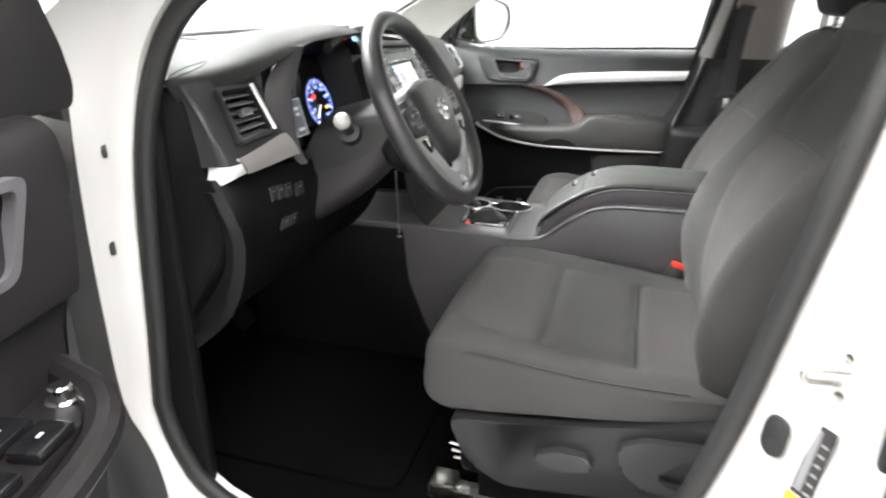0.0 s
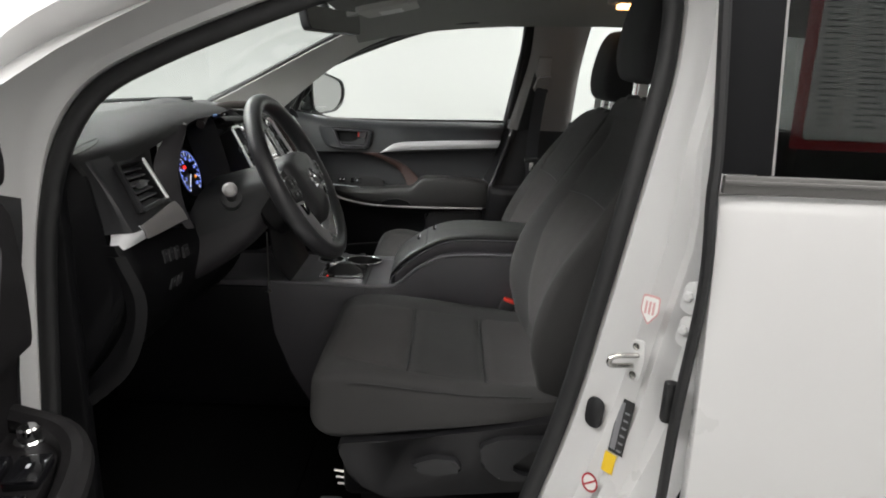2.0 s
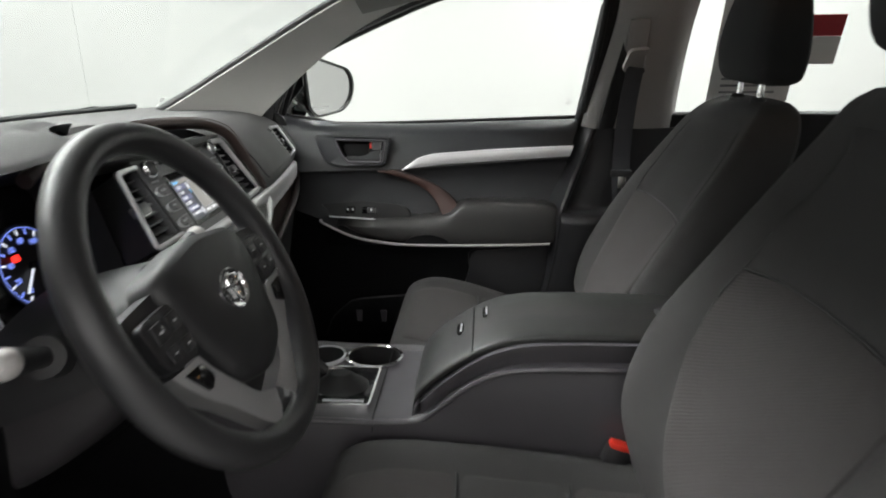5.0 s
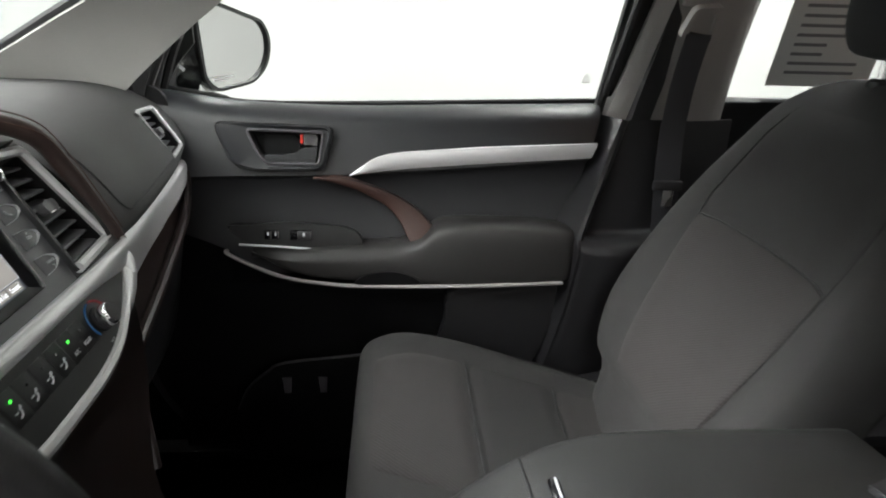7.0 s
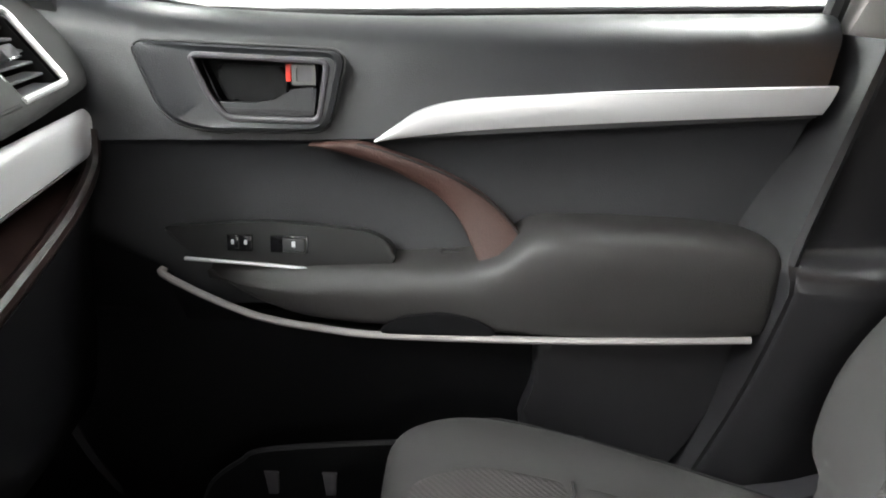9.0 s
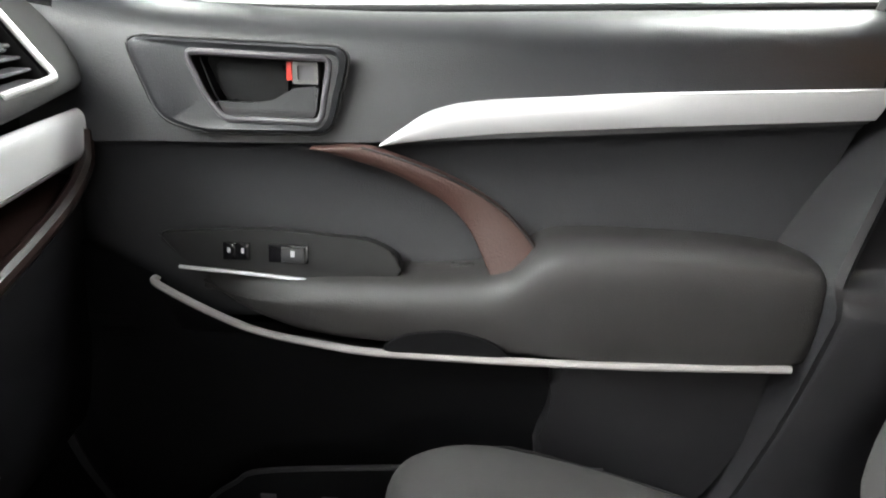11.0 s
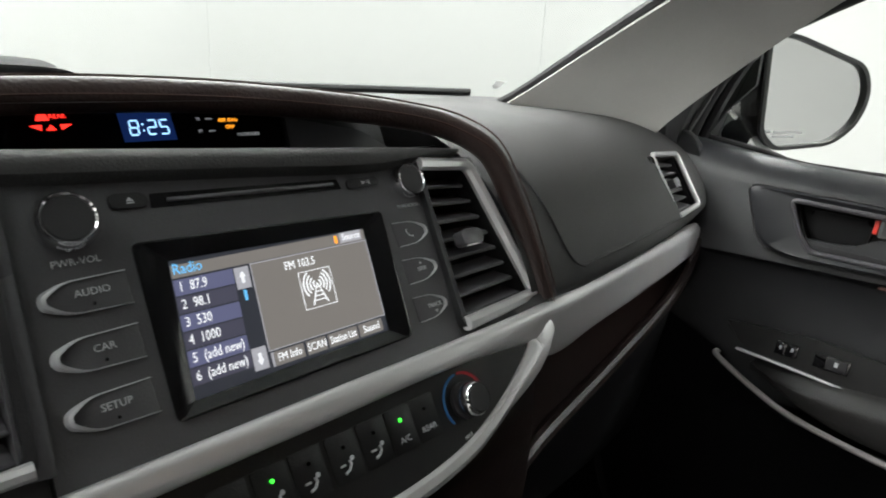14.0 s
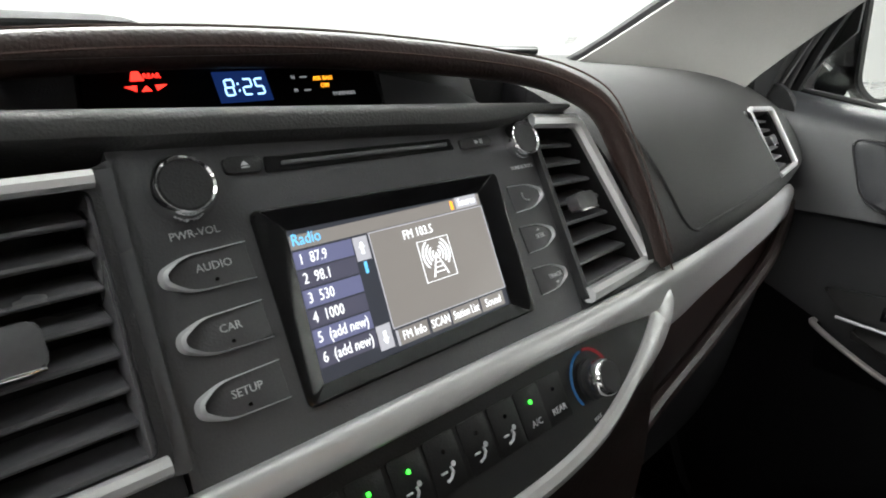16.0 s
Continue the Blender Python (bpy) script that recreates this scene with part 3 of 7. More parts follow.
        part("trim", sheet(rows, 4, 4, 0.012), PILLAR, a)
        part("edge_seal", tube(curve(rows[0], 4), 0.0085, 8), SEAL, a, "black rubber edge along the windshield")
        rail = [(0.16, s * 0.625, 1.592), (0.40, s * 0.62, 1.595), (0.8, s * 0.62, 1.60), (1.5, s * 0.62, 1.585)]
        part("roof_rail_trim", tube(curve(rail, 4), 0.035, 10, flat=0.8), HEADLINER, a, "grey roof rail lining")
        # lock pillar trim: pale upper, black lower
        if s > 0:
            b = thing("lock_pillar_trim", "pale grey upper and black lower pillar trim", "pillar trim", (0.45, s * 0.78, 0.5), kind="structure")
            up = [[(x, s * y, z) for x, y, z in r] for r in (
                [(0.355, 0.83, 1.18), (0.385, 0.80, 1.30), (0.415, 0.745, 1.45), (0.42, 0.66, 1.60)],
                [(0.375, 0.775, 1.18), (0.40, 0.75, 1.30), (0.43, 0.71, 1.45), (0.44, 0.64, 1.60)],
                [(0.55, 0.77, 1.18), (0.55, 0.745, 1.30), (0.55, 0.70, 1.45), (0.555, 0.63, 1.60)],
                [(0.60, 0.83, 1.18), (0.60, 0.80, 1.30), (0.605, 0.745, 1.45), (0.62, 0.67, 1.60)])]
            part("upper_trim", sheet(up, 4, 3, 0.006), PILTRIM, b, "pale warm grey upper trim")
            zz = (1.185, 1.08, 0.995, 0.974, 0.966, 0.955, 0.93, 0.80, 0.64, 0.46)
            ridge = ((0.372, 0.744), (0.330, 0.708), (0.295, 0.678), (0.288, 0.669), (0.286, 0.661), (0.287, 0.656), (0.286, 0.657), (0.272, 0.676), (0.232, 0.69), (0.16, 0.70))
            inner = ((0.392, 0.752), (0.352, 0.722), (0.316, 0.700), (0.310, 0.690), (0.308, 0.662), (0.308, 0.652), (0.308, 0.652), (0.290, 0.673), (0.25, 0.688), (0.18, 0.70))
            rear = ((0.50, 0.748), (0.46, 0.728), (0.42, 0.712), (0.41, 0.700), (0.41, 0.664), (0.41, 0.654), (0.40, 0.654), (0.37, 0.676), (0.34, 0.69), (0.30, 0.70))
            lowrows = [[(x - 0.03, s * (y + 0.075), z) for (x, y), z in zip(ridge, zz)], [(x - 0.004, s * (y + 0.006), z) for (x, y), z in zip(ridge, zz)],
                       [(x + 0.004, s * y, z) for (x, y), z in zip(ridge, zz)], [(x, s * y, z) for (x, y), z in zip(inner, zz)], [(x, s * y, z) for (x, y), z in zip(rear, zz)], [(0.60, s * 0.78, z) for z in zz]]
            part("lower_trim", sheet(lowrows, 4, 3, 0.006), POCKETPL, b, "black lower trim")
            part("edge_seal", tube(curve([(0.395, s * 0.79, 1.50), (0.345, s * 0.805, 1.22), (0.305, s * 0.79, 1.02), (0.265, s * 0.765, 0.85), (0.19, s * 0.75, 0.60)], 4), 0.011, 8), SEAL, b, "black rubber door seal")
    for s in (1, -1):
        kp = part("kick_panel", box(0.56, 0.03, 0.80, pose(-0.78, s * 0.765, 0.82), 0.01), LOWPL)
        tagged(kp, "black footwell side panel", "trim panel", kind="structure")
    # rear side wall under and over the far rear window
    for s in (1,):
        q = thing("rear_side_trim", "dark rear door trim below the rear window", "door trim", (0.9, s * 0.8, 0.45), kind="structure")
        part("trim", box(0.95, 0.06, 0.78, pose(1.06, s * 0.82, 0.83), 0.01), LOWPL, q)
        ob = part("window_pane", prism([(0.60, 1.22), (1.5, 1.22), (1.4, 1.60), (0.58, 1.60)], 0, 0.004, upright(s * 0.86, 1.22, -s * 0.3)), GLASS, q, "clear rear side window")
        ob.visible_shadow = False
        part("window_frame", tube(curve([(0.565, s * 0.80, 1.215), (0.57, s * 0.76, 1.40), (0.585, s * 0.71, 1.565), (0.70, s * 0.70, 1.585), (1.45, s * 0.70, 1.585)], 4), 0.010, 8), SEAL, q)


cabin_shell()


# ---- dashboard ----
RP = axes((-0.3865, 0, 1.178), (0, 1, 0), (-0.529, 0, 0.848))  # plane of the radio: u to the far door, v up the slope


VENT_R = axes((-0.437, 0.623, 1.179), (-0.17, 0.985, 0), (-0.53, 0, 0.85))
CORNER_R = [(-0.042, -0.040), (0.047, -0.040), (0.044, 0.031), (-0.043, 0.039)]
VENT_L = axes((-0.403, 0, 1.152), (0, 1, 0), (-0.043, 0, 0.068))
CORNER_L = [(-0.716, 0.0), (-0.624, 0.003), (-0.615, 0.080), (-0.698, 0.083)]


VENT_C = RP @ pose(0.1285, 0, 0.0, 0, 7.5, 0) @ Matrix.Translation((-0.1285, 0, 0))


def dashboard():
    d = thing("dashboard", "black soft-touch dashboard with brown stitched brow and silver trim", "dashboard", (-0.6, 0, 0.9))
    # top pad, from the windshield to the front edge, one section a station across the car
    def base(y, top):
        x = -1.035 + 0.225 * (y / 0.7) ** 2
        return [(x, y, 1.256), (x * 0.5 - 0.34, y, (1.256 + top) / 2 - 0.004)]

    def section(y, dx, top, front):
        return base(y, top) + [(-0.66, y, top), (-0.56 + dx, y, top - 0.004), (-0.50 + dx, y, top - 0.018),
                (-0.452 + dx, y, top - 0.045), (-0.418 + dx, y, top - 0.085), (front, y, 1.128), (front - 0.03, y, 1.118)]
    rows = [section(y, dx, top, fr) for y, dx, top, fr in (
        (0.215, 0.035, 1.262, -0.362), (0.29, 0.032, 1.262, -0.366), (0.42, 0.015, 1.258, -0.38), (0.57, -0.004, 1.252, -0.402), (0.69, -0.02, 1.246, -0.428), (0.76, -0.03, 1.24, -0.445))]
    bm = cut_hole(sheet(rows, 6, 6), VENT_R, [(p[0] * 1.0, p[1]) for p in CORNER_R])
    # groove round the airbag lid
    groove = curve([(-0.56, 0.258, 1.258), (-0.50, 0.260, 1.250), (-0.452, 0.263, 1.225), (-0.415, 0.269, 1.185), (-0.386, 0.278, 1.155), (-0.374, 0.298, 1.143), (-0.380, 0.33, 1.141), (-0.388, 0.42, 1.140), (-0.403, 0.54, 1.140), (-0.409, 0.572, 1.139)], 6)
    bm2 = bm.copy()
    part("lid_groove", tube(snap(bm2, groove, 0.0004), 0.0017, 6), SEAL, d)
    bm2.free()
    part("passenger_pad", bm, SOFT, d, "padded dark vinyl passenger side")
    # centre shelf behind the radio
    rows = [base(y, 1.262) + [(-0.66, y, 1.262), (-0.585, y, 1.285 - 0.25 * (y / 0.5) ** 2), (-0.575, y, 1.245)] for y in (-0.05, 0.0, 0.06, 0.14, 0.22)]
    part("centre_pad", sheet(rows, 3, 3, 0.004), SOFT, d)
    # driver side pad with the cluster hood
    def dsec(y, top, front, lip):
        return base(y, 1.245) + [(min(-0.68, front - 0.16), y, 1.245 + (top - 1.245) * 0.55), (min(-0.55, front - 0.10), y, 1.245 + (top - 1.245) * 0.9), (min(-0.47, front - 0.05), y, top), (front - 0.02, y, top - 0.006), (front, y, top - lip)]
    rows = [dsec(*q) for q in ((-0.024, 1.262, -0.590, 0.004), (-0.036, 1.288, -0.570, 0.004), (-0.050, 1.301, -0.555, 0.004), (-0.12, 1.304, -0.540, 0.004), (-0.175, 1.304, -0.500, 0.006), (-0.215, 1.304, -0.436, 0.012), (-0.27, 1.305, -0.396, 0.013), (-0.38, 1.305, -0.380, 0.013), (-0.47, 1.300, -0.394, 0.014), (-0.545, 1.285, -0.408, 0.018), (-0.62, 1.261, -0.436, 0.025), (-0.70, 1.252, -0.455, 0.03), (-0.76, 1.245, -0.47, 0.03))]
    bm = sheet(rows, 4, 4)
    # slim defroster outlet near the end of the pad
    line = [Vector((-0.492, -0.745, 1.26)).lerp(Vector((-0.512, -0.627, 1.262)), k / 8) for k in range(9)]
    wide = [0.001 + 0.0095 * math.sin(math.pi * k / 8) ** 0.7 for k in range(9)]
    slot = [snap(bm, [p + Vector((o * w, 0, 0)) for p, w in zip(line, wide)], 0.0012) for o in (-1, 0, 1)]
    rim = snap(bm, [p + Vector((w, 0, 0)) for p, w in zip(line, wide)] + [p - Vector((w, 0, 0)) for p, w in zip(line[::-1], wide[::-1])], 0.0012)
    bmesh.ops.solidify(bm, geom=bm.faces[:], thickness=0.008)
    part("driver_pad", bm, SOFT, d, "padded dark vinyl cluster hood")
    part("defroster_slot", sheet(slot, 1, 1, 0.0006), SEAL, d, "black defroster outlet")
    part("slot_rim", tube(rim, 0.0016, 6, closed=True), SOFT, d)
    # brown stitched brow arching over the centre
    brow = [(-0.33, 0.100), (-0.27, 0.117), (-0.20, 0.128), (-0.10, 0.136), (0.0, 0.134), (0.09, 0.124), (0.15, 0.113), (0.188, 0.099), (0.211, 0.073), (0.224, 0.036), (0.230, 0.0), (0.234, -0.052)]
    pts = [RP @ Vector((u, v, 0.012 - 0.35 * max(0.0, v - 0.07) - 0.14 * max(0.0, 0.07 - v))) for u, v in brow]
    part("brow", tube(curve(pts, 6), 0.0090, 12, flat=1.1), BROW, d, "brown stitched leather brow")
    for off in (-0.005, 0.006):
        pts = [RP @ Vector((u + off * (0.8 if v < 0.1 else 0), v + off, 0.0225 - 0.35 * max(0.0, v - 0.07) - 0.14 * max(0.0, 0.07 - v))) for u, v in brow]
        part("stitching", tube(curve(pts, 6), 0.0007, 5), BROWN, d)
    # recess behind the display and padded ledge in front of it
    rows = [[RP @ Vector((u, v, w)) for u in (-0.22, -0.1, 0.0, 0.1, 0.2)] for v, w in ((0.127, -0.002), (0.150, -0.04), (0.176, -0.086), (0.12, -0.090), (0.098, -0.03))]
    part("display_recess", sheet(rows, 3, 1), PLASTIC, d)
    rows = [[RP @ Vector((u, v - 0.0025 - 0.062 * u - 0.004 * max(0, (u / 0.19)) ** 4 + (0.0975 - v) * 0.75 * max(0.0, (u - 0.09) / 0.09), w)) for u in (-0.20, -0.1, 0.0, 0.09, 0.135, 0.180)] for v, w in ((0.098, -0.062), (0.0985, -0.020), (0.0975, 0.000), (0.0930, 0.008), (0.086, 0.0095), (0.080, 0.006), (0.077, -0.02))]
    part("padded_ledge", sheet(rows, 4, 3), SOFT, d, "padded stitched ledge above the radio")
    # black plates round the centre vents
    part("vent_plate", ring([(0.1245, -0.058), (0.238, -0.055), (0.214, 0.078), (0.136, 0.080)], [(0.1290, -0.0475), (0.2250, -0.0440), (0.1970, 0.0675), (0.1375, 0.0695)], -0.03, 0.0005, VENT_C), PLASTIC, d, "black plate around the centre vent")
    # silver trim bands
    mids = [RP @ Vector((u, v, 0.006)) for u, v in ((-0.21, -0.0650), (-0.1, -0.0650), (0.0, -0.0648), (0.1, -0.0648), (0.19, -0.0680))]
    mids += [Vector(p) for p in ((-0.354, 0.25, 1.1065), (-0.369, 0.34, 1.102), (-0.388, 0.45, 1.0955), (-0.412, 0.60, 1.091), (-0.437, 0.735, 1.0855))]
    half = (0.0076, 0.0076, 0.0078, 0.0079, 0.0118, 0.0235, 0.0225, 0.0225, 0.0220, 0.0210)
    slope = [RP.to_3x3() @ Vector((0, 1, 0))] * 5 + [Vector((-0.42, 0, 0.91))] * 5
    face = [RP.to_3x3() @ Vector((0, 0, 1))] * 5 + [Vector((0.91, 0, 0.42))] * 5
    roll = [0, 0, 0, 0, 0.4, 1, 1, 1, 1, 1]
    rows = [[p + s * (h * a) + f * (b + r * c) for p, h, s, f, r in zip(mids, half, slope, face, roll)] for a, b, c in ((1.0, -0.012, 0), (1.0, 0.000, 0), (0.85, 0.0035, 0), (0.55, 0.0050, 0), (0.1, 0.0055, -0.004), (-0.7, 0.0045, -0.012), (-1.05, 0.001, -0.017), (-1.1, -0.012, -0.018))]
    part("silver_band", sheet(rows, 5, 3), SILVER, d, "satin silver trim band")
    # brown tray below the band with its lip, and the lower glove box
    rows = [[(-0.365, 0.235, 1.085), (-0.385, 0.42, 1.074), (-0.412, 0.60, 1.068), (-0.435, 0.70, 1.066)],
            [(-0.44, 0.225, 1.06), (-0.46, 0.42, 1.058), (-0.48, 0.60, 1.056), (-0.49, 0.70, 1.056)],
            [(-0.45, 0.215, 1.01), (-0.47, 0.42, 1.022), (-0.49, 0.60, 1.034), (-0.495, 0.70, 1.042)],
            [(-0.372, 0.205, 0.985), (-0.39, 0.42, 1.004), (-0.415, 0.60, 1.027), (-0.437, 0.70, 1.045)]]
    part("tray", sheet(rows, 4, 2), TRAYBR, d, "dark brown lined open tray")
    lip = [(-0.33, 0.16, 0.88), (-0.345, 0.185, 0.935), (-0.362, 0.215, 0.978), (-0.388, 0.42, 1.004), (-0.412, 0.60, 1.028), (-0.432, 0.695, 1.05), (-0.436, 0.715, 1.085)]
    part("tray_lip", tube(curve(lip, 5), 0.0085, 10), TRAYBR, d, "dark brown tray lip")
    rows = [[(-0.372, 0.2, 0.975), (-0.392, 0.42, 0.992), (-0.417, 0.60, 1.014), (-0.447, 0.70, 1.03)],
            [(-0.40, 0.2, 0.93), (-0.408, 0.42, 0.93), (-0.43, 0.60, 0.94), (-0.462, 0.705, 0.95)],
            [(-0.45, 0.2, 0.80), (-0.452, 0.42, 0.80), (-0.465, 0.60, 0.80), (-0.49, 0.71, 0.80)],
            [(-0.55, y0, 0.70) for y0 in (0.2, 0.42, 0.60, 0.72)],
            [(-0.80, y0, 0.62) for y0 in (0.2, 0.42, 0.60, 0.72)]]
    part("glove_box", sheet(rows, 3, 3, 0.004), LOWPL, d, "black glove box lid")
    # driver side lower panel, end cap and knee bolster
    rows = [[(-0.47, -0.757, 1.10), (-0.425, -0.748, 1.10), (-0.42, -0.62, 1.09), (-0.40, -0.5, 1.08), (-0.40, -0.25, 1.08), (-0.38, -0.16, 1.08)],
            [(-0.46, -0.757, 1.05), (-0.405, -0.748, 1.05), (-0.40, -0.62, 1.04), (-0.395, -0.5, 1.03), (-0.40, -0.25, 1.03), (-0.38, -0.16, 1.03)],
            [(-0.48, -0.757, 0.98), (-0.425, -0.745, 0.98), (-0.42, -0.62, 0.96), (-0.42, -0.5, 0.95), (-0.42, -0.25, 0.95), (-0.40, -0.16, 0.95)],
            [(-0.54, -0.757, 0.88), (-0.49, -0.745, 0.88), (-0.49, -0.62, 0.86), (-0.49, -0.5, 0.85), (-0.49, -0.25, 0.85), (-0.46, -0.16, 0.85)],
            [(-0.64, -0.757, 0.76), (-0.60, -0.745, 0.76), (-0.60, -0.62, 0.74), (-0.60, -0.5, 0.74), (-0.60, -0.25, 0.74), (-0.60, -0.16, 0.74)]]
    tree = BVHTree.FromBMesh(sheet(rows, 4, 4))
    def knee(y, z):
        return tree.ray_cast(Vector((0, y, z)), Vector((-1, 0, 0)))[0]
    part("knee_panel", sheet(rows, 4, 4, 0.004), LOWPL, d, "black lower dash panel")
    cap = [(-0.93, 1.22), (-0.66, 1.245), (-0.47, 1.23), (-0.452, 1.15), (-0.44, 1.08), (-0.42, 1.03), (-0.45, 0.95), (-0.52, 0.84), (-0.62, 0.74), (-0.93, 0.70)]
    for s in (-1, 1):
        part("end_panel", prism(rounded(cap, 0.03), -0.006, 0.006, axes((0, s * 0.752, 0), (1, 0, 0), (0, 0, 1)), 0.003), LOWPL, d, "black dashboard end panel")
    # silver wedge under the driver's vent, folding into the plate that runs to the cluster
    rows = [[(-0.443, -0.745, 1.128), (-0.420, -0.741, 1.129), (-0.399, -0.732, 1.130)],
            [(-0.440, -0.752, 1.110), (-0.415, -0.745, 1.110), (-0.3965, -0.724, 1.117)],
            [(-0.443, -0.759, 1.089), (-0.419, -0.748, 1.092), (-0.399, -0.714, 1.104)]]
    part("silver_wedge", sheet(rows, 2, 2, 0.004), SILVER, d, "satin silver wedge trim")
    # Same silver as the wedge, coloured duller for the dark it faces.
    rows = [[(-0.3985, -0.7315, 1.130), (-0.399, -0.670, 1.136), (-0.400, -0.610, 1.143), (-0.402, -0.585, 1.140)],
            [(-0.3960, -0.7235, 1.117), (-0.393, -0.665, 1.120), (-0.391, -0.600, 1.126), (-0.392, -0.578, 1.124)],
            [(-0.3985, -0.7135, 1.104), (-0.395, -0.655, 1.104), (-0.388, -0.590, 1.106), (-0.386, -0.572, 1.104)]]
    part("trim_plate", sheet(rows, 2, 2, 0.004), DULLBAR, d, "silver plate below the vent, dulled by shade in its colour")
    # fascia round the driver's vent
    rows = [[(-0.53, -0.757, 1.232), (-0.480, -0.750, 1.236), (-0.466, -0.735, 1.238), (-0.460, -0.60, 1.242), (-0.445, -0.575, 1.245)],
            [(-0.50, -0.757, 1.18), (-0.450, -0.752, 1.18), (-0.428, -0.738, 1.18), (-0.424, -0.60, 1.18), (-0.432, -0.585, 1.18)],
            [(-0.47, -0.757, 1.115), (-0.430, -0.754, 1.12), (-0.398, -0.735, 1.122), (-0.396, -0.60, 1.130), (-0.405, -0.580, 1.125)]]
    part("vent_fascia", cut_hole(sheet(rows, 4, 4), VENT_L, CORNER_L), PLASTIC, d, "black fascia around the vent")
    # curved strip along the edge of the lower panel
    rows = [[(x, -0.762 + o, z) for x, z in r] for r, o in (([(-0.449, 1.082), (-0.423, 1.005), (-0.440, 0.933), (-0.536, 0.812), (-0.62, 0.73)], 0.004), ([(-0.430, 1.083), (-0.402, 1.000), (-0.430, 0.905), (-0.520, 0.805), (-0.61, 0.725)], -0.004), ([(-0.416, 1.083), (-0.387, 0.997), (-0.420, 0.881), (-0.501, 0.800), (-0.60, 0.72)], 0.006))]
    part("edge_strip", sheet(rows, 4, 2, 0.003), LOWPL, d, "black curved edge strip")
    # small blank switches in the lower panel
    for y, z, w in ((-0.640, 1.050, 0.018), (-0.617, 1.047, 0.018), (-0.594, 1.044, 0.018), (-0.560, 1.038, 0.026), (-0.600, 0.985, 0.022), (-0.572, 0.983, 0.022)):
        p = knee(y, z)
        k = part("panel_switch", box(w, 0.024, 0.006, axes(p, (0, 1, 0), (-0.15 if z > 1.0 else 0.22, 0, 1)), 0.002), PLASTIC, d, "small black switch")
        part("switch_mark", box(w * 0.4, 0.0022, 0.0004, axes(p, (0, 1, 0), (-0.15 if z > 1.0 else 0.22, 0, 1)) @ pose(0, 0.004, 0.0033), 0), GREYINK, k)
    return d


DASH = dashboard()


def slat_vent(name_label, corners, n, m, w=0.0, tab=(0.024, 0.012), shift=0.0, sides=(0, 1, 2, 3), thin=False, wide=0.0040):
    """An air vent: dark box, slats, a tab, and silver along the named sides (side k runs from corner k to the next). corners: u, v in the
    plane of m, bottom left first, anticlockwise."""
    v = thing("air_vent", name_label, "air vent", m @ Vector((corners[0][0], corners[0][1], 0)), "dashboard air vents")
    c = [Vector(p) for p in corners]
    mid = sum(c, Vector((0, 0))) / 4
    outer = rounded([p + (p - mid).normalized() * 0.008 for p in c], 0.008)
    inner = rounded([p + (p - mid).normalized() * -0.001 for p in c], 0.005)
    back = rounded([p + (p - mid).normalized() * 0.005 for p in c], 0.005)
    if not thin:
        part("surround", ring(outer, inner, w - 0.006, w + 0.001, m), PLASTIC, v, "black vent surround")
    path = [c[sides[0]]] + [c[(k + 1) % 4] for k in sides]
    path = [p + (p - mid).normalized() * 0.0035 for p in path]
    full = len(sides) == 4
    line = rounded(path[:-1], 0.010, 5) if full else [path[0]] + [q for k in range(1, len(path) - 1) for q in rounded([path[k - 1], path[k], path[k + 1]], [0, 0.008, 0], 5)[1:-1]] + [path[-1]]
    part("frame", tube([m @ Vector((p.x, p.y, w + 0.001)) for p in line], wide, 8, closed=full, up=m.to_3x3() @ Vector((0, 0, 1))), SILVER, v, "satin silver vent frame")
    if thin:
        part("thin_edge", tube([m @ Vector((p.x, p.y, w + 0.001)) for p in (path[-1], path[0])], 0.0013, 6), SILVER, v)
    part("duct", ring(back, inner, w - 0.05, w - 0.004, m), CLIMPL, v)
    part("backing", prism(back, w - 0.054, w - 0.05, m), CLIMPL, v)
    for k in range(n):
        t = (k + 0.5) / n
        a, b = c[0].lerp(c[3], t), c[1].lerp(c[2], t)
        half = (c[3] - c[0]).length / n * 0.34
        o = (a + b) / 2
        length = (b - a).length - 0.004
        q = m @ axes((o.x, o.y, w - 0.016), ((b - a).x, (b - a).y, 0), (0, 0.55, -0.84))
        part("slat", box(length, half * 4.0, 0.0028, q, 0.001, 1), SLATM, v)
    o = mid
    part("tab", prism(rounded(rect(-tab[0] / 2, -tab[1] / 2, tab[0] / 2, tab[1] / 2), 0.004), -0.006, 0.003, at2(m, o.x + shift, o.y, w - 0.002), 0.0015), SLATM, v, "satin black adjusting tab")
    part("tab_edge", box(tab[0] * 0.92, 0.0016, 0.0025, at2(m, o.x + shift, o.y - tab[1] / 2 - 0.0005, w), 0.0006), CHROME, v)
    return v


slat_vent("square driver side air vent with silver frame", CORNER_L, 6, VENT_L, 0.006, sides=(1,))
slat_vent("centre air vent with silver frame beside the radio", [(0.1300, -0.0465), (0.2240, -0.0430), (0.1960, 0.0665), (0.1385, 0.0685)], 8, VENT_C, 0.0045, sides=(0, 1, 2), tab=(0.026, 0.012), wide=0.0052)
slat_vent("centre air vent with silver frame beside the steering wheel", [(-0.2085, -0.0405), (-0.137, -0.040), (-0.132, 0.068), (-0.1765, 0.068)], 8, RP, 0.006, sides=(2, 3, 0), tab=(0.036, 0.0175), shift=-0.016)
slat_vent("narrow passenger side air vent with silver frame", CORNER_R, 6, VENT_R, -0.003, sides=(0, 1, 2), thin=True, wide=0.0034)


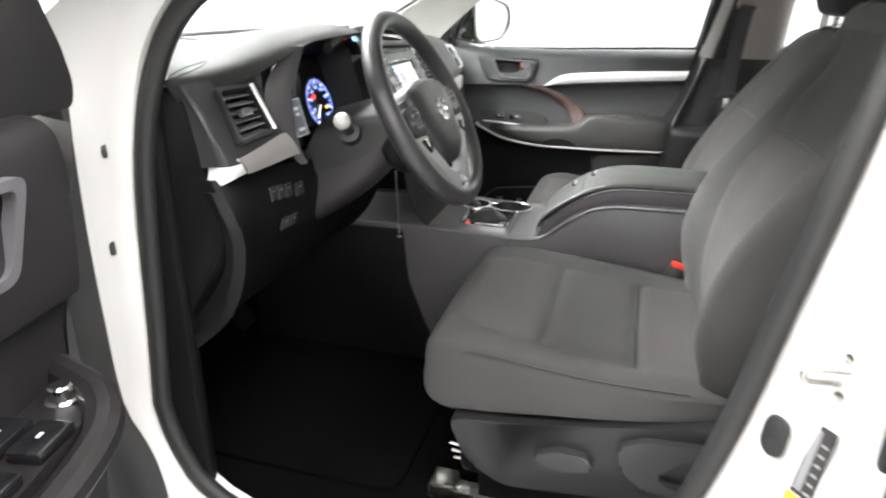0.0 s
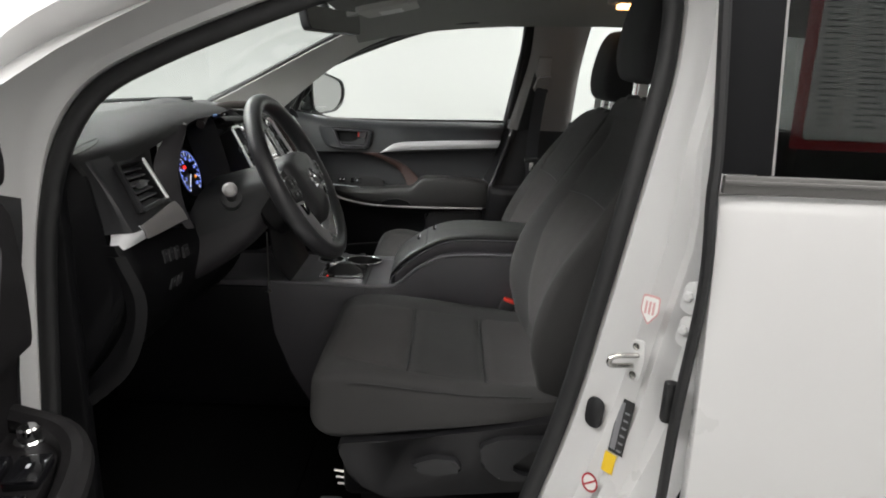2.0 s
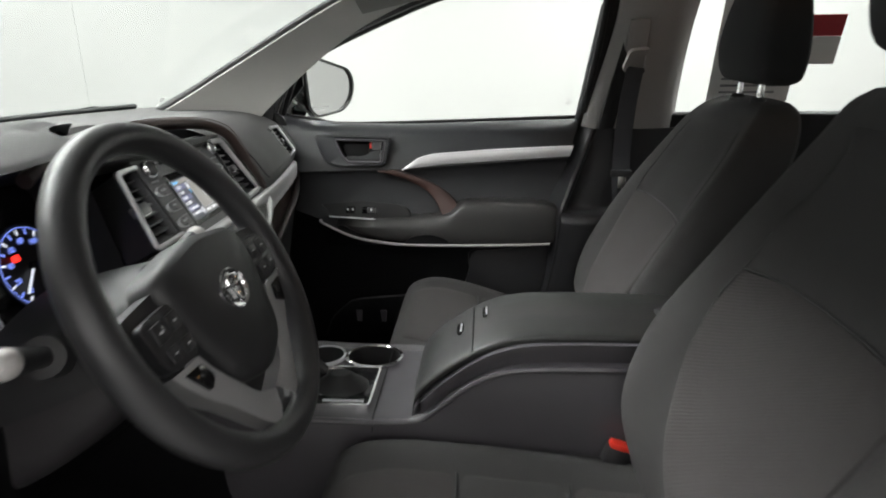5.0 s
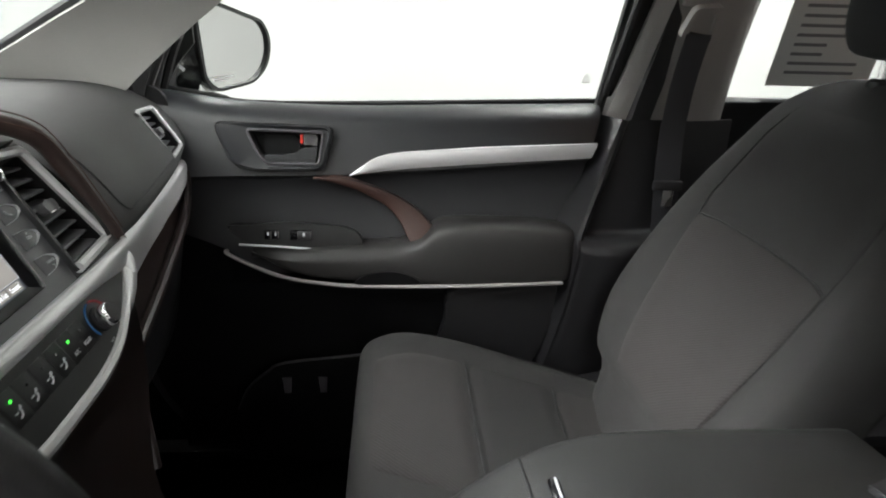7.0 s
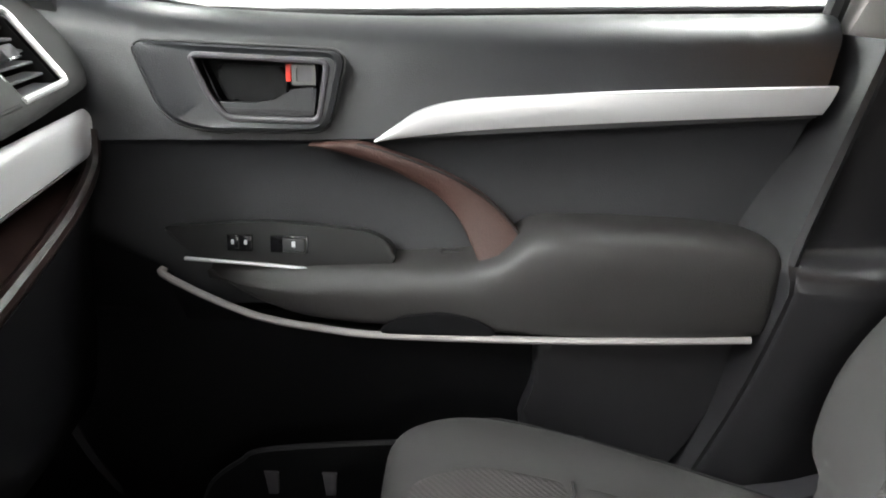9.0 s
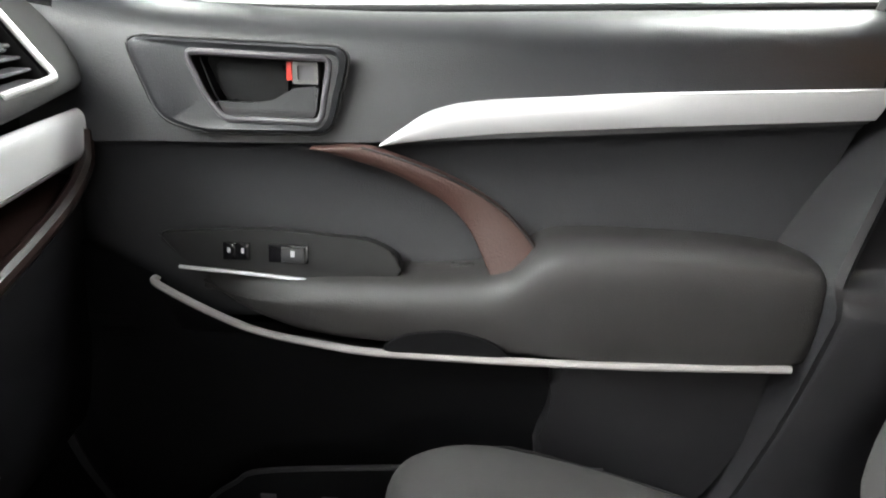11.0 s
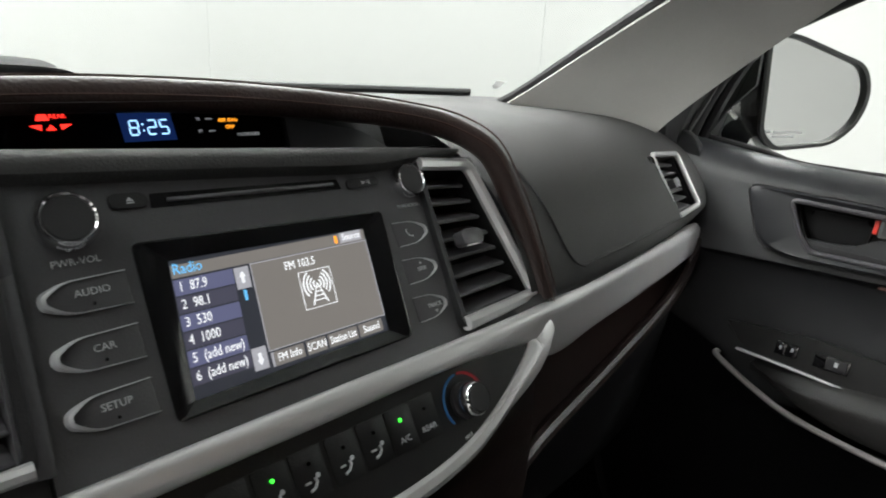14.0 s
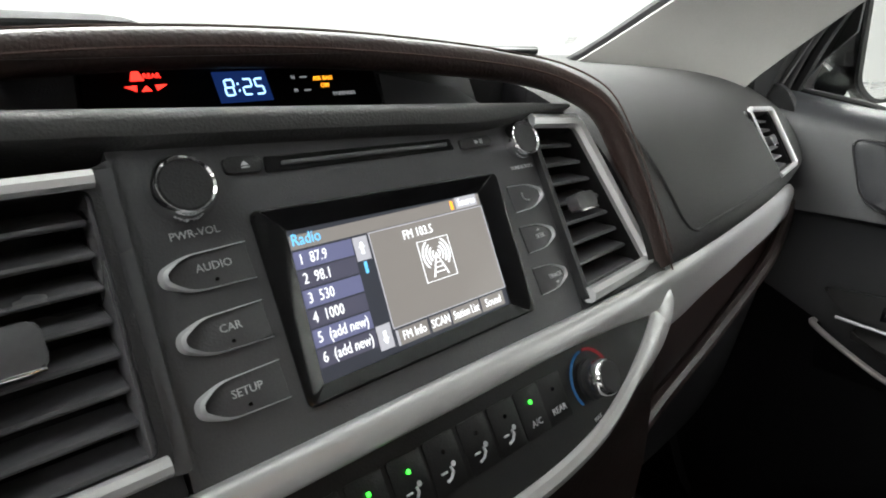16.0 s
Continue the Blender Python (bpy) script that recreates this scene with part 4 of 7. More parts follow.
def car_radio():
    r = thing("car_radio", "black car radio with lit touch screen, knobs and buttons", "car radio", RP @ Vector((0, 0, 0)))
    face = rounded([(-0.129, -0.0595), (0.124, -0.0595), (0.137, 0.072), (-0.121, 0.086)], 0.003)
    bez = [(-0.0735, -0.0455), (0.083, -0.0445), (0.0925, 0.0425), (-0.0705, 0.0475)]
    part("faceplate", ring(face, rounded(bez, 0.004), -0.02, 0.0, RP), RADIOPL, r, "satin black faceplate")
    scr = [(-0.0609, -0.0378), (0.0695, -0.0357), (0.0767, 0.0337), (-0.0535, 0.0360)]
    rb, rs = rounded(bez, 0.004), rounded(scr, 0.0012)
    rows = [[RP @ Vector((p.x * k, p.y * k, w)) for p in rb] for k, w in ((1.0, -0.006), (1.0, 0.0012), (0.975, 0.0016))]
    rows += [[RP @ Vector((p.x, p.y, w)) for p in rs] for w in (-0.0032, -0.009)]
    part("screen_bezel", sheet(rows, 1, 1, closed=True), GLOSS, r, "gloss black bevelled bezel")
    s = part("screen", prism(scr, -0.008, -0.004, RP), SCREENDK, r, "lit colour touch screen showing radio stations")
    # the picture leans with the radio's slanted outline
    SM = RP @ Matrix(((1, 0.1, 0, 0), (0, 1, 0, 0), (0, 0, 1, 0), (0, 0, 0, 1)))
    def pane(name, u0, v0, u1, v1, material, w=-0.0036):
        return part(name, prism(rect(u0, v0, u1, v1), w, w + 0.0002, SM), material, s, smooth=False)
    def word(text, size, u, v, material, align="CENTER", squeeze=0.8):
        letters(text, size, at2(SM, u, v, -0.003), material, s, align, squeeze)
    pane("map_area", -0.0115, -0.0250, 0.0725, 0.0255, SCREENBG, -0.0038)
    part("outline", ring(rect(-0.0120, -0.0255, 0.0728, 0.0258), rect(-0.0115, -0.0250, 0.0723, 0.0253), -0.0036, -0.0033, SM), SCREENHI, s, smooth=False)
    pane("status_bar", -0.0565, 0.0262, 0.0728, 0.0332, SCREENBG, -0.0038)
    for k, station in enumerate(("87.9", "98.1", "530", "1000", "(add new)", "(add new)")):
        v = 0.0208 - k * 0.00945
        pane("station_bar", -0.0565, v - 0.0043, -0.0230, v + 0.0043, SCREENBAR if k % 2 == 0 else SCREENBAR2)
        word(str(k + 1), 0.0074, -0.0530, v, SCREENTX)
        word(station, 0.0077, -0.0483, v, SCREENTX, "LEFT", 0.74)
    for v, ch in ((0.0188, 1), (-0.0275, -1)):
        pane("scroll_key", -0.0222, v - 0.0062, -0.0135, v + 0.0062, SCREENHI)
        part("scroll_arrow", prism([(-0.0198, v + 0.0006 * ch), (-0.0160, v + 0.0006 * ch), (-0.0179, v + 0.0036 * ch)][::ch], -0.0033, -0.003, SM), SCREENTX, s, smooth=False)
        pane("scroll_arrow", -0.0188, v - 0.0030, -0.0170, v + 0.0030, SCREENTX, -0.0033)
    pane("scroll_thumb", -0.0190, 0.0058, -0.0172, 0.0118, SCREENBL)
    word("Radio", 0.0084, -0.0560, 0.0305, SCREENBL, "LEFT", 0.85)
    word("FM 103.5", 0.0074, 0.0200, 0.0195, SCREENTX, "CENTER", 0.78)
    pane("source_key", 0.0530, 0.0268, 0.0700, 0.0335, SCREENHI, -0.0035)
    pane("mail_mark", 0.0488, 0.0272, 0.0506, 0.0322, AMBERLED, -0.0035)
    word("Source", 0.0064, 0.0615, 0.0302, SCREENTX)
    pane("key_edge", -0.0112, -0.0345, -0.0098, -0.0265, SCREENHI, -0.0035)
    for u0, u1, tx in ((-0.0095, 0.0100, "FM Info"), (0.0120, 0.0255, "SCAN"), (0.0272, 0.0490, "Station List"), (0.0505, 0.0690, "Sound")):
        pane("soft_key", u0, -0.0345, u1, -0.0265, SCREENBG)
        word(tx, 0.0066, (u0 + u1) / 2, -0.0305, SCREENTX, "CENTER", 0.66 if len(tx) > 8 else 0.78)
    # radio mast picture
    part("picture_frame", ring(rect(0.0170, -0.0090, 0.0400, 0.0142), rect(0.0174, -0.0086, 0.0396, 0.0138), -0.0034, -0.0031, SM), SCREENTX, s, smooth=False)
    for du in (-1, 1):
        part("mast_leg", prism([(0.0285 + du * 0.0046, -0.0070), (0.0285 + du * 0.0058, -0.0070), (0.0288, 0.0060), (0.0282, 0.0060)][::du], -0.0033, -0.003, SM), SCREENTX, s, smooth=False)
        for k, rad in enumerate((0.0026, 0.0049, 0.0072, 0.0095)):
            arc = [SM @ Vector((0.0285 + du * rad * math.cos(a), 0.0052 + rad * math.sin(a), -0.0031)) for a in [radians(q) for q in range(-42, 58, 12)]]
            part("wave_arc", tube(arc, 0.00055, 4), SCREENTX, s)
    for k in range(4):
        pane("mast_bar", 0.0285 - 0.0044 + k * 0.0011, -0.0050 + k * 0.0026, 0.0285 + 0.0044 - k * 0.0011, -0.0043 + k * 0.0026, SCREENTX, -0.0033)
    part("lower_strip", prism(rect(0.125, -0.0600, 0.232, -0.0470), -0.02, -0.001, RP, 0.001), PLASTIC, r)
    part("lower_strip", prism(rect(-0.232, -0.0600, -0.130, -0.0470), -0.02, -0.001, RP, 0.001), PLASTIC, r)
    part("side_post", prism(rounded([(-0.1400, -0.047), (-0.1275, -0.049), (-0.1215, 0.0790), (-0.1335, 0.0745)], 0.001), -0.012, 0.004, RP, 0.003), SLATM, r, "satin black side post")
    # knobs
    for u, v, rad, tx in ((-0.0965, 0.0625, 0.0135, "PWR-VOL"), (0.122, 0.0595, 0.0122, "TUNE-SCROLL")):
        k = part("knob", lathe([(rad * 0.86, 0), (rad * 0.86, 0.0085), (rad * 0.80, 0.0092), (rad * 0.2, 0.0092)], at2(RP, u, v), 40), PLASTIC, r, "round black knob with chrome ring")
        wide = 1.12 if u < 0 else 1.0
        part("chrome_ring", lathe([(rad * 0.9, 0.0003), (rad * wide, 0.0008), (rad * wide, 0.0034), (rad * min(0.98, wide - 0.03), 0.0090), (rad * 0.92, 0.0102), (rad * 0.85, 0.0092), (rad * 0.84, 0.0080)], at2(RP, u, v), 40), CHROME, k)
        letters(tx, 0.0050 if u < 0 else 0.0033, at2(RP, u + (0.0 if u < 0 else -0.003), v - 0.0195 + (0 if u < 0 else 0.003), 0.0004), PRINT, r)
    # disc slot
    slot = part("disc_slot", prism(rounded([(-0.055, 0.0648), (0.067, 0.0615), (0.066, 0.0685), (-0.054, 0.0728)], 0.001), -0.004, 0.0006, RP), GLOSS, r, "dark disc slot")
    part("slot_flap", box(0.108, 0.0022, 0.002, RP @ pose(0.008, 0.0668, 0.001, 0, 0, -1.6), 0.0006), SLATM, slot)
    part("eject_key", prism(rounded([(-0.075, 0.0665), (-0.056, 0.0655), (-0.056, 0.0735), (-0.075, 0.0745)], 0.003), 0, 0.002, RP, 0.0008), PLASTIC, r)
    part("eject_mark", prism([(-0.067, 0.0695), (-0.063, 0.0693), (-0.065, 0.0717)], 0.002, 0.0022, RP), PRINT, r, smooth=False)
    part("eject_mark", prism(rect(-0.067, 0.0682, -0.063, 0.0688), 0.002, 0.0022, RP), PRINT, r, smooth=False)
    part("play_key", prism(rounded(rect(0.072, 0.0605, 0.0985, 0.0670), 0.002), 0, 0.0018, RP, 0.0007), PLASTIC, r)
    part("play_mark", prism([(0.084, 0.0622), (0.0875, 0.0637), (0.084, 0.0652)], 0.0018, 0.002, RP), PRINT, r, smooth=False)
    for q in (0.0885, 0.0900):
        part("play_mark", prism(rect(q, 0.0622, q + 0.0007, 0.0652), 0.0018, 0.002, RP), PRINT, r, smooth=False)
    # side buttons with a bright curved edge
    def key(u0, u1, v, h, tx, flip):
        a = [(u0, v - h * 0.55), (u1 - 0.010, v - h * 0.52), (u1, v - h * 0.16), (u1, v + h * 0.16), (u1 - 0.010, v + h * 0.5), (u0, v + h * 0.55)]
        if flip:
            a = [(u0 + u1 - p, q) for p, q in reversed(a)]
        out = rounded(a, [0, 0.007, 0.003, 0.003, 0.007, 0])
        b = part("button", prism(out, 0.0, 0.0008, RP, 0.0003), RADIOPL, r, "black button with pale edge")
        c = (u0 + u1) / 2
        edge = [p for p in out]
        lo = [Vector((p.x, p.y)) for p in edge]
        k = [RP @ Vector((p.x, p.y, 0.0014)) for p in lo]
        wide = [0.0004 + (0.0026 if flip else 0.0011) * max(0.0, min(1.0, ((p.x - c) if not flip else (c - p.x)) / ((u1 - u0) * 0.5))) ** 2 for p in lo]
        part("bright_edge", tube(k, wide, 6, flat=0.5), PLATED, b)
        return b
    for k, tx in enumerate(("AUDIO", "CAR", "SETUP")):
        v = 0.0262 - k * 0.0273
        key(-0.1152 - k * 0.0012, -0.0768 - k * 0.0014, v, 0.0155, tx, True)
        letters(tx, 0.0051, at2(RP, -0.0935 - k * 0.0018, v + 0.0010, 0.0018), PRINT, r)
        part("dot", lathe([(0.0008, 0), (0.0008, 0.0019)], at2(RP, -0.0940 - k * 0.0018, v - 0.005), 10), GLOSS, r)
    for k, tx in enumerate(("", "SEEK", "TRACK")):
        v = 0.0235 - k * 0.0265
        key(0.0978 - k * 0.0022, 0.1258 - k * 0.0028, v, 0.0155, tx, False)
        if tx:
            letters(tx, 0.0040, at2(RP, 0.110, v, 0.0018), PRINT, r)
            part("arrow_mark", prism([(0.1085, v + (0.0035 if k == 1 else -0.0035)), (0.1115, v + (0.0035 if k == 1 else -0.0035)), (0.110, v + (0.0052 if k == 1 else -0.0052))][::(1 if k == 1 else -1)], 0.0016, 0.0018, RP), PRINT, r, smooth=False)
        else:
            hs = [RP @ Vector((0.110 + p, v + q, 0.0018)) for p, q in ((-0.0022, 0.0026), (-0.0024, 0.0004), (-0.0006, -0.002), (0.0022, -0.0028))]
            part("handset_mark", tube(curve(hs, 3), [0.0008, 0.0005, 0.0004, 0.0004, 0.0004, 0.0004, 0.0004, 0.0004, 0.0005, 0.0008], 6), PRINT, r)


car_radio()


def climate_panel():
    c = thing("climate_control", "black climate control panel with temperature knob and buttons", "climate control", RP @ Vector((0, -0.1, 0)))
    half = [(0.0, -0.130), (0.05, -0.129), (0.090, -0.124), (0.118, -0.116), (0.148, -0.1035), (0.175, -0.0895), (0.190, -0.079), (0.1965, -0.0730), (0.2030, -0.0655), (0.2090, -0.0575)]
    out = [Vector((-u, v)) for u, v in reversed(half[1:])] + [Vector(p) for p in half]
    face = out + [Vector((0.19, -0.072)), Vector((-0.19, -0.072))]
    part("faceplate", prism(face, -0.02, 0.003, RP, 0.0005), CLIMPL, c, "black lower faceplate")
    flat = curve([(*q.to_tuple(), 0) for q in out], 5)
    nrm = [Vector(((b - a).y, -(b - a).x, 0)).normalized() for a, b in zip([flat[0]] + flat[:-1], flat[1:] + [flat[-1]])]
    rows = [[RP @ (p + n * (o * (1 + 1.1 * max(0.0, (abs(p.x) - 0.14) / 0.055))) + Vector((0, 0, w - 0.016 * min(1.0, max(0.0, (abs(p.x) - 0.190) / 0.018))))) for p, n in zip(flat, nrm)] for o, w in ((-0.0015, -0.004), (-0.0015, 0.004), (0.001, 0.0058), (0.006, 0.0058), (0.0095, 0.003), (0.0105, -0.006))]
    part("silver_edge", sheet(rows, 1, 1), SILVER, c, "satin silver curved lower edge")
    for q in (-1, 1):
        web = [(0.194, -0.080), (0.203, -0.094), (0.211, -0.087), (0.222, -0.078), (0.222, -0.070), (0.202, -0.070)]
        part("silver_web", prism([(q * u, v) for u, v in web][::q], -0.012, 0.0035, RP, 0.0015), SILVER, c, "satin silver web beside the panel")
    k = part("temperature_knob", lathe([(0.0125, 0.003), (0.0125, 0.006), (0.0105, 0.007), (0.0100, 0.017), (0.0085, 0.0185), (0.002, 0.0185)], at2(RP, 0.105, -0.0965), 36), PLASTIC, c, "round temperature knob with chrome rim")
    part("chrome_rim", lathe([(0.0104, 0.0095), (0.0112, 0.0105), (0.0112, 0.0155), (0.0098, 0.0178), (0.0094, 0.0165)], at2(RP, 0.105, -0.0965), 36), CHROME, k)
    # The scale's two colours are given a faint glow of their own.
    blue, red = lit("glowing_blue_scale_print", (0.02, 0.18, 0.45), 0.12), lit("glowing_red_scale_print", (0.5, 0.02, 0.03), 0.15)
    for a0, a1, m in ((95, 215, blue), (-25, 88, red)):
        arc = [RP @ Vector((0.105 + 0.0185 * math.cos(radians(a)), -0.0965 + 0.0185 * math.sin(radians(a)), 0.0032)) for a in range(a0, a1 + 1, 8)]
        part("temperature_scale", tube(arc, 0.0013, 5, flat=0.3), m, c)
    letters("MAX", 0.0034, RP @ pose(0.0985, -0.1185, 0.0033, 0, 0, 8), PRINT, c)
    letters("AC", 0.0034, RP @ pose(0.1045, -0.1205, 0.0033, 0, 0, 8), PRINT, c)
    keys = ((0.069, "REAR"), (0.049, "A/C"), (0.028, ""), (0.006, ""), (-0.017, ""), (-0.039, ""), (-0.062, ""), (-0.085, "REAR"))
    for u, tx in keys:
        b = part("button", prism(rounded(rect(u - 0.0101, -0.1085, u + 0.0101, -0.0815), 0.0015), 0.002, 0.0037, RP, 0.0002), CLIMPL, c, "black button")
        if tx:
            letters(tx, 0.0052, at2(RP, u, -0.1015, 0.0044), PRINT, c)
        else:
            part("airflow_mark", tube([RP @ Vector((u + p, -0.1005 + q, 0.0044)) for p, q in ((-0.003, -0.003), (0.0, -0.002), (0.002, 0.0005), (0.0015, 0.003))], 0.0008, 5), PRINT, b)
            part("airflow_mark", lathe([(0.0014, 0), (0.0014, 0.0004)], at2(RP, u + 0.0035, -0.0968, 0.0042), 10), PRINT, b)
            part("airflow_mark", tube([RP @ Vector((u + p, -0.1005 + q, 0.0044)) for p, q in ((-0.005, 0.0015), (-0.0015, 0.0015))], 0.0006, 5), PRINT, b)
        on = u in (0.049, -0.039, -0.062)
        part("indicator", lathe([(0.0012, 0), (0.0011, 0.0006)], at2(RP, u, -0.0895, 0.0042), 12), GREENLED if on else GLOSS, b, "green indicator light" if on else "")
    # flanks of the centre stack under the panel
    for s in (-1, 1):
        rows = [[RP @ Vector((s * u, v - 0.004, 0.001)) for u, v in (half[0], half[1], half[2], half[4], half[5], half[6])], [(-0.335, s * y, z) for y, z in ((0.0, 1.03), (0.045, 1.03), (0.09, 1.03), (0.125, 1.02), (0.15, 1.01), (0.185, 1.0))],
                [(-0.33, s * y, z) for y, z in ((0.0, 0.93), (0.04, 0.93), (0.08, 0.92), (0.11, 0.91), (0.13, 0.90), (0.15, 0.89))], [(-0.30, s * y, 0.83) for y in (0.0, 0.03, 0.06, 0.09, 0.11, 0.12)]]
        part("stack_flank", sheet(rows, 3, 3, 0.004), TRAYBR if s > 0 else PLASTIC, c, "dark brown lower centre stack")


climate_panel()


def centre_display():
    m = RP @ Matrix.Translation((0, 0, -0.068))
    d = thing("centre_display", "lit strip display with clock and warning lights", "display", m @ Vector((0, 0.14, 0)))
    part("glass_panel", prism(rounded([(-0.104, 0.130), (0.083, 0.122), (0.087, 0.149), (-0.101, 0.159)], 0.001), -0.004, 0.0, m), GLOSS, d, "gloss black display window")
    part("blank_panel", prism([(0.087, 0.120), (0.19, 0.110), (0.16, 0.132), (0.091, 0.147)], -0.004, -0.0005, m), RADIOPL, d)
    part("blank_panel", prism([(-0.23, 0.14), (-0.107, 0.135), (-0.103, 0.158), (-0.23, 0.158)], -0.004, -0.0005, m), RADIOPL, d)
    part("clock_window", prism(rect(-0.0310, 0.1325, 0.0030, 0.1525), 0.0, 0.0004, m), lit("dark_blue_clock_back", (0.010, 0.032, 0.15), 0.45), d, smooth=False)
    # slanted seven-bar digits
    bars = {"8": "abcdefg", "2": "abged", "5": "afgcd"}
    spots = {"a": (0, 1, 0), "g": (0, 0, 0), "d": (0, -1, 0), "f": (-1, 0.5, 1), "b": (1, 0.5, 1), "e": (-1, -0.5, 1), "c": (1, -0.5, 1)}
    for u0, digit in ((-0.0230, "8"), (-0.0115, "2"), (-0.0035, "5")):
        for b in bars[digit]:
            du, dv, tall = spots[b]
            q = at2(m, u0 + du * 0.0026 + dv * 0.0007, 0.1420 + dv * 0.0050, 0.0006)
            part("digit_bar", box(0.0010 if tall else 0.0044, 0.0044 if tall else 0.0011, 0.0003, q, 0), CLOCKLED, d)
    for dv in (-0.0022, 0.0022):
        part("colon_dot", box(0.0011, 0.0012, 0.0003, at2(m, -0.0172, 0.1420 + dv, 0.0006), 0), CLOCKLED, d)
    # seat belt warning marks
    part("belt_sign", lathe([(0.0016, 0), (0.0014, 0.0005)], at2(m, -0.0738, 0.1572, 0.0004), 10), REDLED, d)
    part("belt_sign", prism([(-0.0775, 0.1490), (-0.0700, 0.1490), (-0.0722, 0.1555), (-0.0752, 0.1555)], 0.0003, 0.0007, m), REDLED, d, smooth=False)
    letters("REAR", 0.0040, at2(m, -0.0655, 0.1515, 0.0006), REDLED, d)
    for u, pts in ((-0.0780, [(-0.0034, 0.0012), (0.0024, -0.0018), (0.0030, 0.0018)]), (-0.0705, [(-0.0028, -0.0018), (0.0028, -0.0018), (0.0004, 0.0016)]), (-0.0620, [(-0.0030, 0.0016), (-0.0026, -0.0018), (0.0036, 0.0018)])):
        part("belt_mark", prism([(u + a, 0.1444 + b) for a, b in pts], 0.0003, 0.0007, m), REDLED, d, smooth=False)
    letters("AIR BAG", 0.0040, at2(m, 0.0432, 0.1452, 0.0006), AMBERLED, d)
    letters("OFF", 0.0040, at2(m, 0.0432, 0.1399, 0.0006), AMBERLED, d)
    letters("PASSENGER", 0.0034, at2(m, 0.0560, 0.1336, 0.0006), DIMLED, d)
    letters("H", 0.0036, at2(m, 0.0212, 0.1467, 0.0006), DIMLED, d)
    letters("M", 0.0036, at2(m, 0.0205, 0.1375, 0.0006), DIMLED, d)
    for v in (0.1467, 0.1375):
        part("dash_mark", prism(rect(0.0265, v - 0.0004, 0.0315, v + 0.0004), 0.0003, 0.0006, m), DIMLED, d, smooth=False)


centre_display()


def instrument_cluster():
    m = axes((-0.484, -0.39, 1.142), (0, 1, 0), (-0.28, 0, 1))
    c = thing("instrument_cluster", "dark instrument cluster with lit blue dials", "instrument cluster", m @ Vector((0, 0, 0)))
    shape = rounded([(-0.155, -0.075), (0.165, -0.075), (0.165, 0.105), (-0.10, 0.115), (-0.155, 0.06)], 0.03)
    part("dial_plate", prism(shape, -0.01, -0.004, m), GLOSS, c, "gloss black dial plate")
    lo, hi = [(p.x, p.y) for p in shape], [(p.x * 1.10, p.y * 1.12) for p in shape]
    bm = bmesh.new()
    a = [bm.verts.new(m @ Vector((u, v, -0.004))) for u, v in lo]
    b = [bm.verts.new(m @ Vector((u, v, 0.065))) for u, v in hi]
    for i in range(len(a)):
        bm.faces.new((a[i], a[(i + 1) % len(a)], b[(i + 1) % len(a)], b[i]))
    bmesh.ops.solidify(bm, geom=bm.faces[:], thickness=0.004)
    part("shroud", bm, PLASTIC, c, "black dial shroud")
    # outer bezel of the cluster towards the vent
    rows = [[(-0.415, -0.530, 1.280), (-0.432, -0.575, 1.230), (-0.432, -0.590, 1.195), (-0.422, -0.590, 1.150), (-0.400, -0.580, 1.110), (-0.385, -0.570, 1.085)],
            [(-0.402, -0.522, 1.280), (-0.412, -0.562, 1.228), (-0.414, -0.574, 1.195), (-0.408, -0.574, 1.150), (-0.391, -0.570, 1.110), (-0.380, -0.564, 1.085)],
            [(-0.396, -0.508, 1.280), (-0.399, -0.543, 1.226), (-0.400, -0.553, 1.195), (-0.398, -0.554, 1.150), (-0.388, -0.558, 1.110), (-0.379, -0.556, 1.085)],
            [(-0.430, -0.500, 1.280), (-0.440, -0.530, 1.226), (-0.445, -0.540, 1.195), (-0.445, -0.542, 1.150), (-0.440, -0.545, 1.110), (-0.430, -0.540, 1.085)]]
    part("bezel", sheet(rows, 4, 3, 0.004), COLUMN, c, "dark grey cluster bezel")
    def dial(u, v, r, a0, a1, n, needle, partial=False):
        dl = part("dial", lathe([(r, -0.004), (r, -0.0025), (r * 0.97, -0.0015), (r * 0.92, -0.0032)], at2(m, u, v), 48), CLIMPL, c, "round dial")
        for k in range(n):
            a = radians(a0 + (a1 - a0) * k / (n - 1))
            q = at2(m, u + r * 0.80 * math.cos(a), v + r * 0.80 * math.sin(a), -0.0022) @ pose(0, 0, 0, 0, 0, math.degrees(a))
            part("tick", box(r * 0.13, r * 0.035, 0.0006, q, 0), BLUELED if k % 2 else WHITELED, dl)
            if k % 2 == 0:
                q2 = at2(m, u + r * 0.60 * math.cos(a), v + r * 0.60 * math.sin(a), -0.0022)
                letters(str(k * 10 if n > 12 else k), r * 0.19, q2, BLUELED, dl)
        arc = [m @ Vector((u + r * 0.90 * math.cos(radians(a)), v + r * 0.90 * math.sin(radians(a)), -0.0022)) for a in range(int(a1), int(a0) + 1, 6)]
        part("dial_glow", tube(arc, 0.0006, 5), BLUELED, dl)
        if needle is not None:
            a = radians(needle)
            q = at2(m, u + r * 0.36 * math.cos(a), v + r * 0.36 * math.sin(a), 0.0) @ pose(0, 0, 0, 0, 0, needle)
            part("needle", box(r * 0.72, r * 0.04, 0.0012, q, 0), WHITELED, dl)
            part("hub", lathe([(r * 0.10, -0.003), (r * 0.10, 0.002), (r * 0.06, 0.003)], at2(m, u, v), 20), GLOSS, dl)
        return dl
    dial(0.108, 0.004, 0.056, 235, -55, 17, 225)
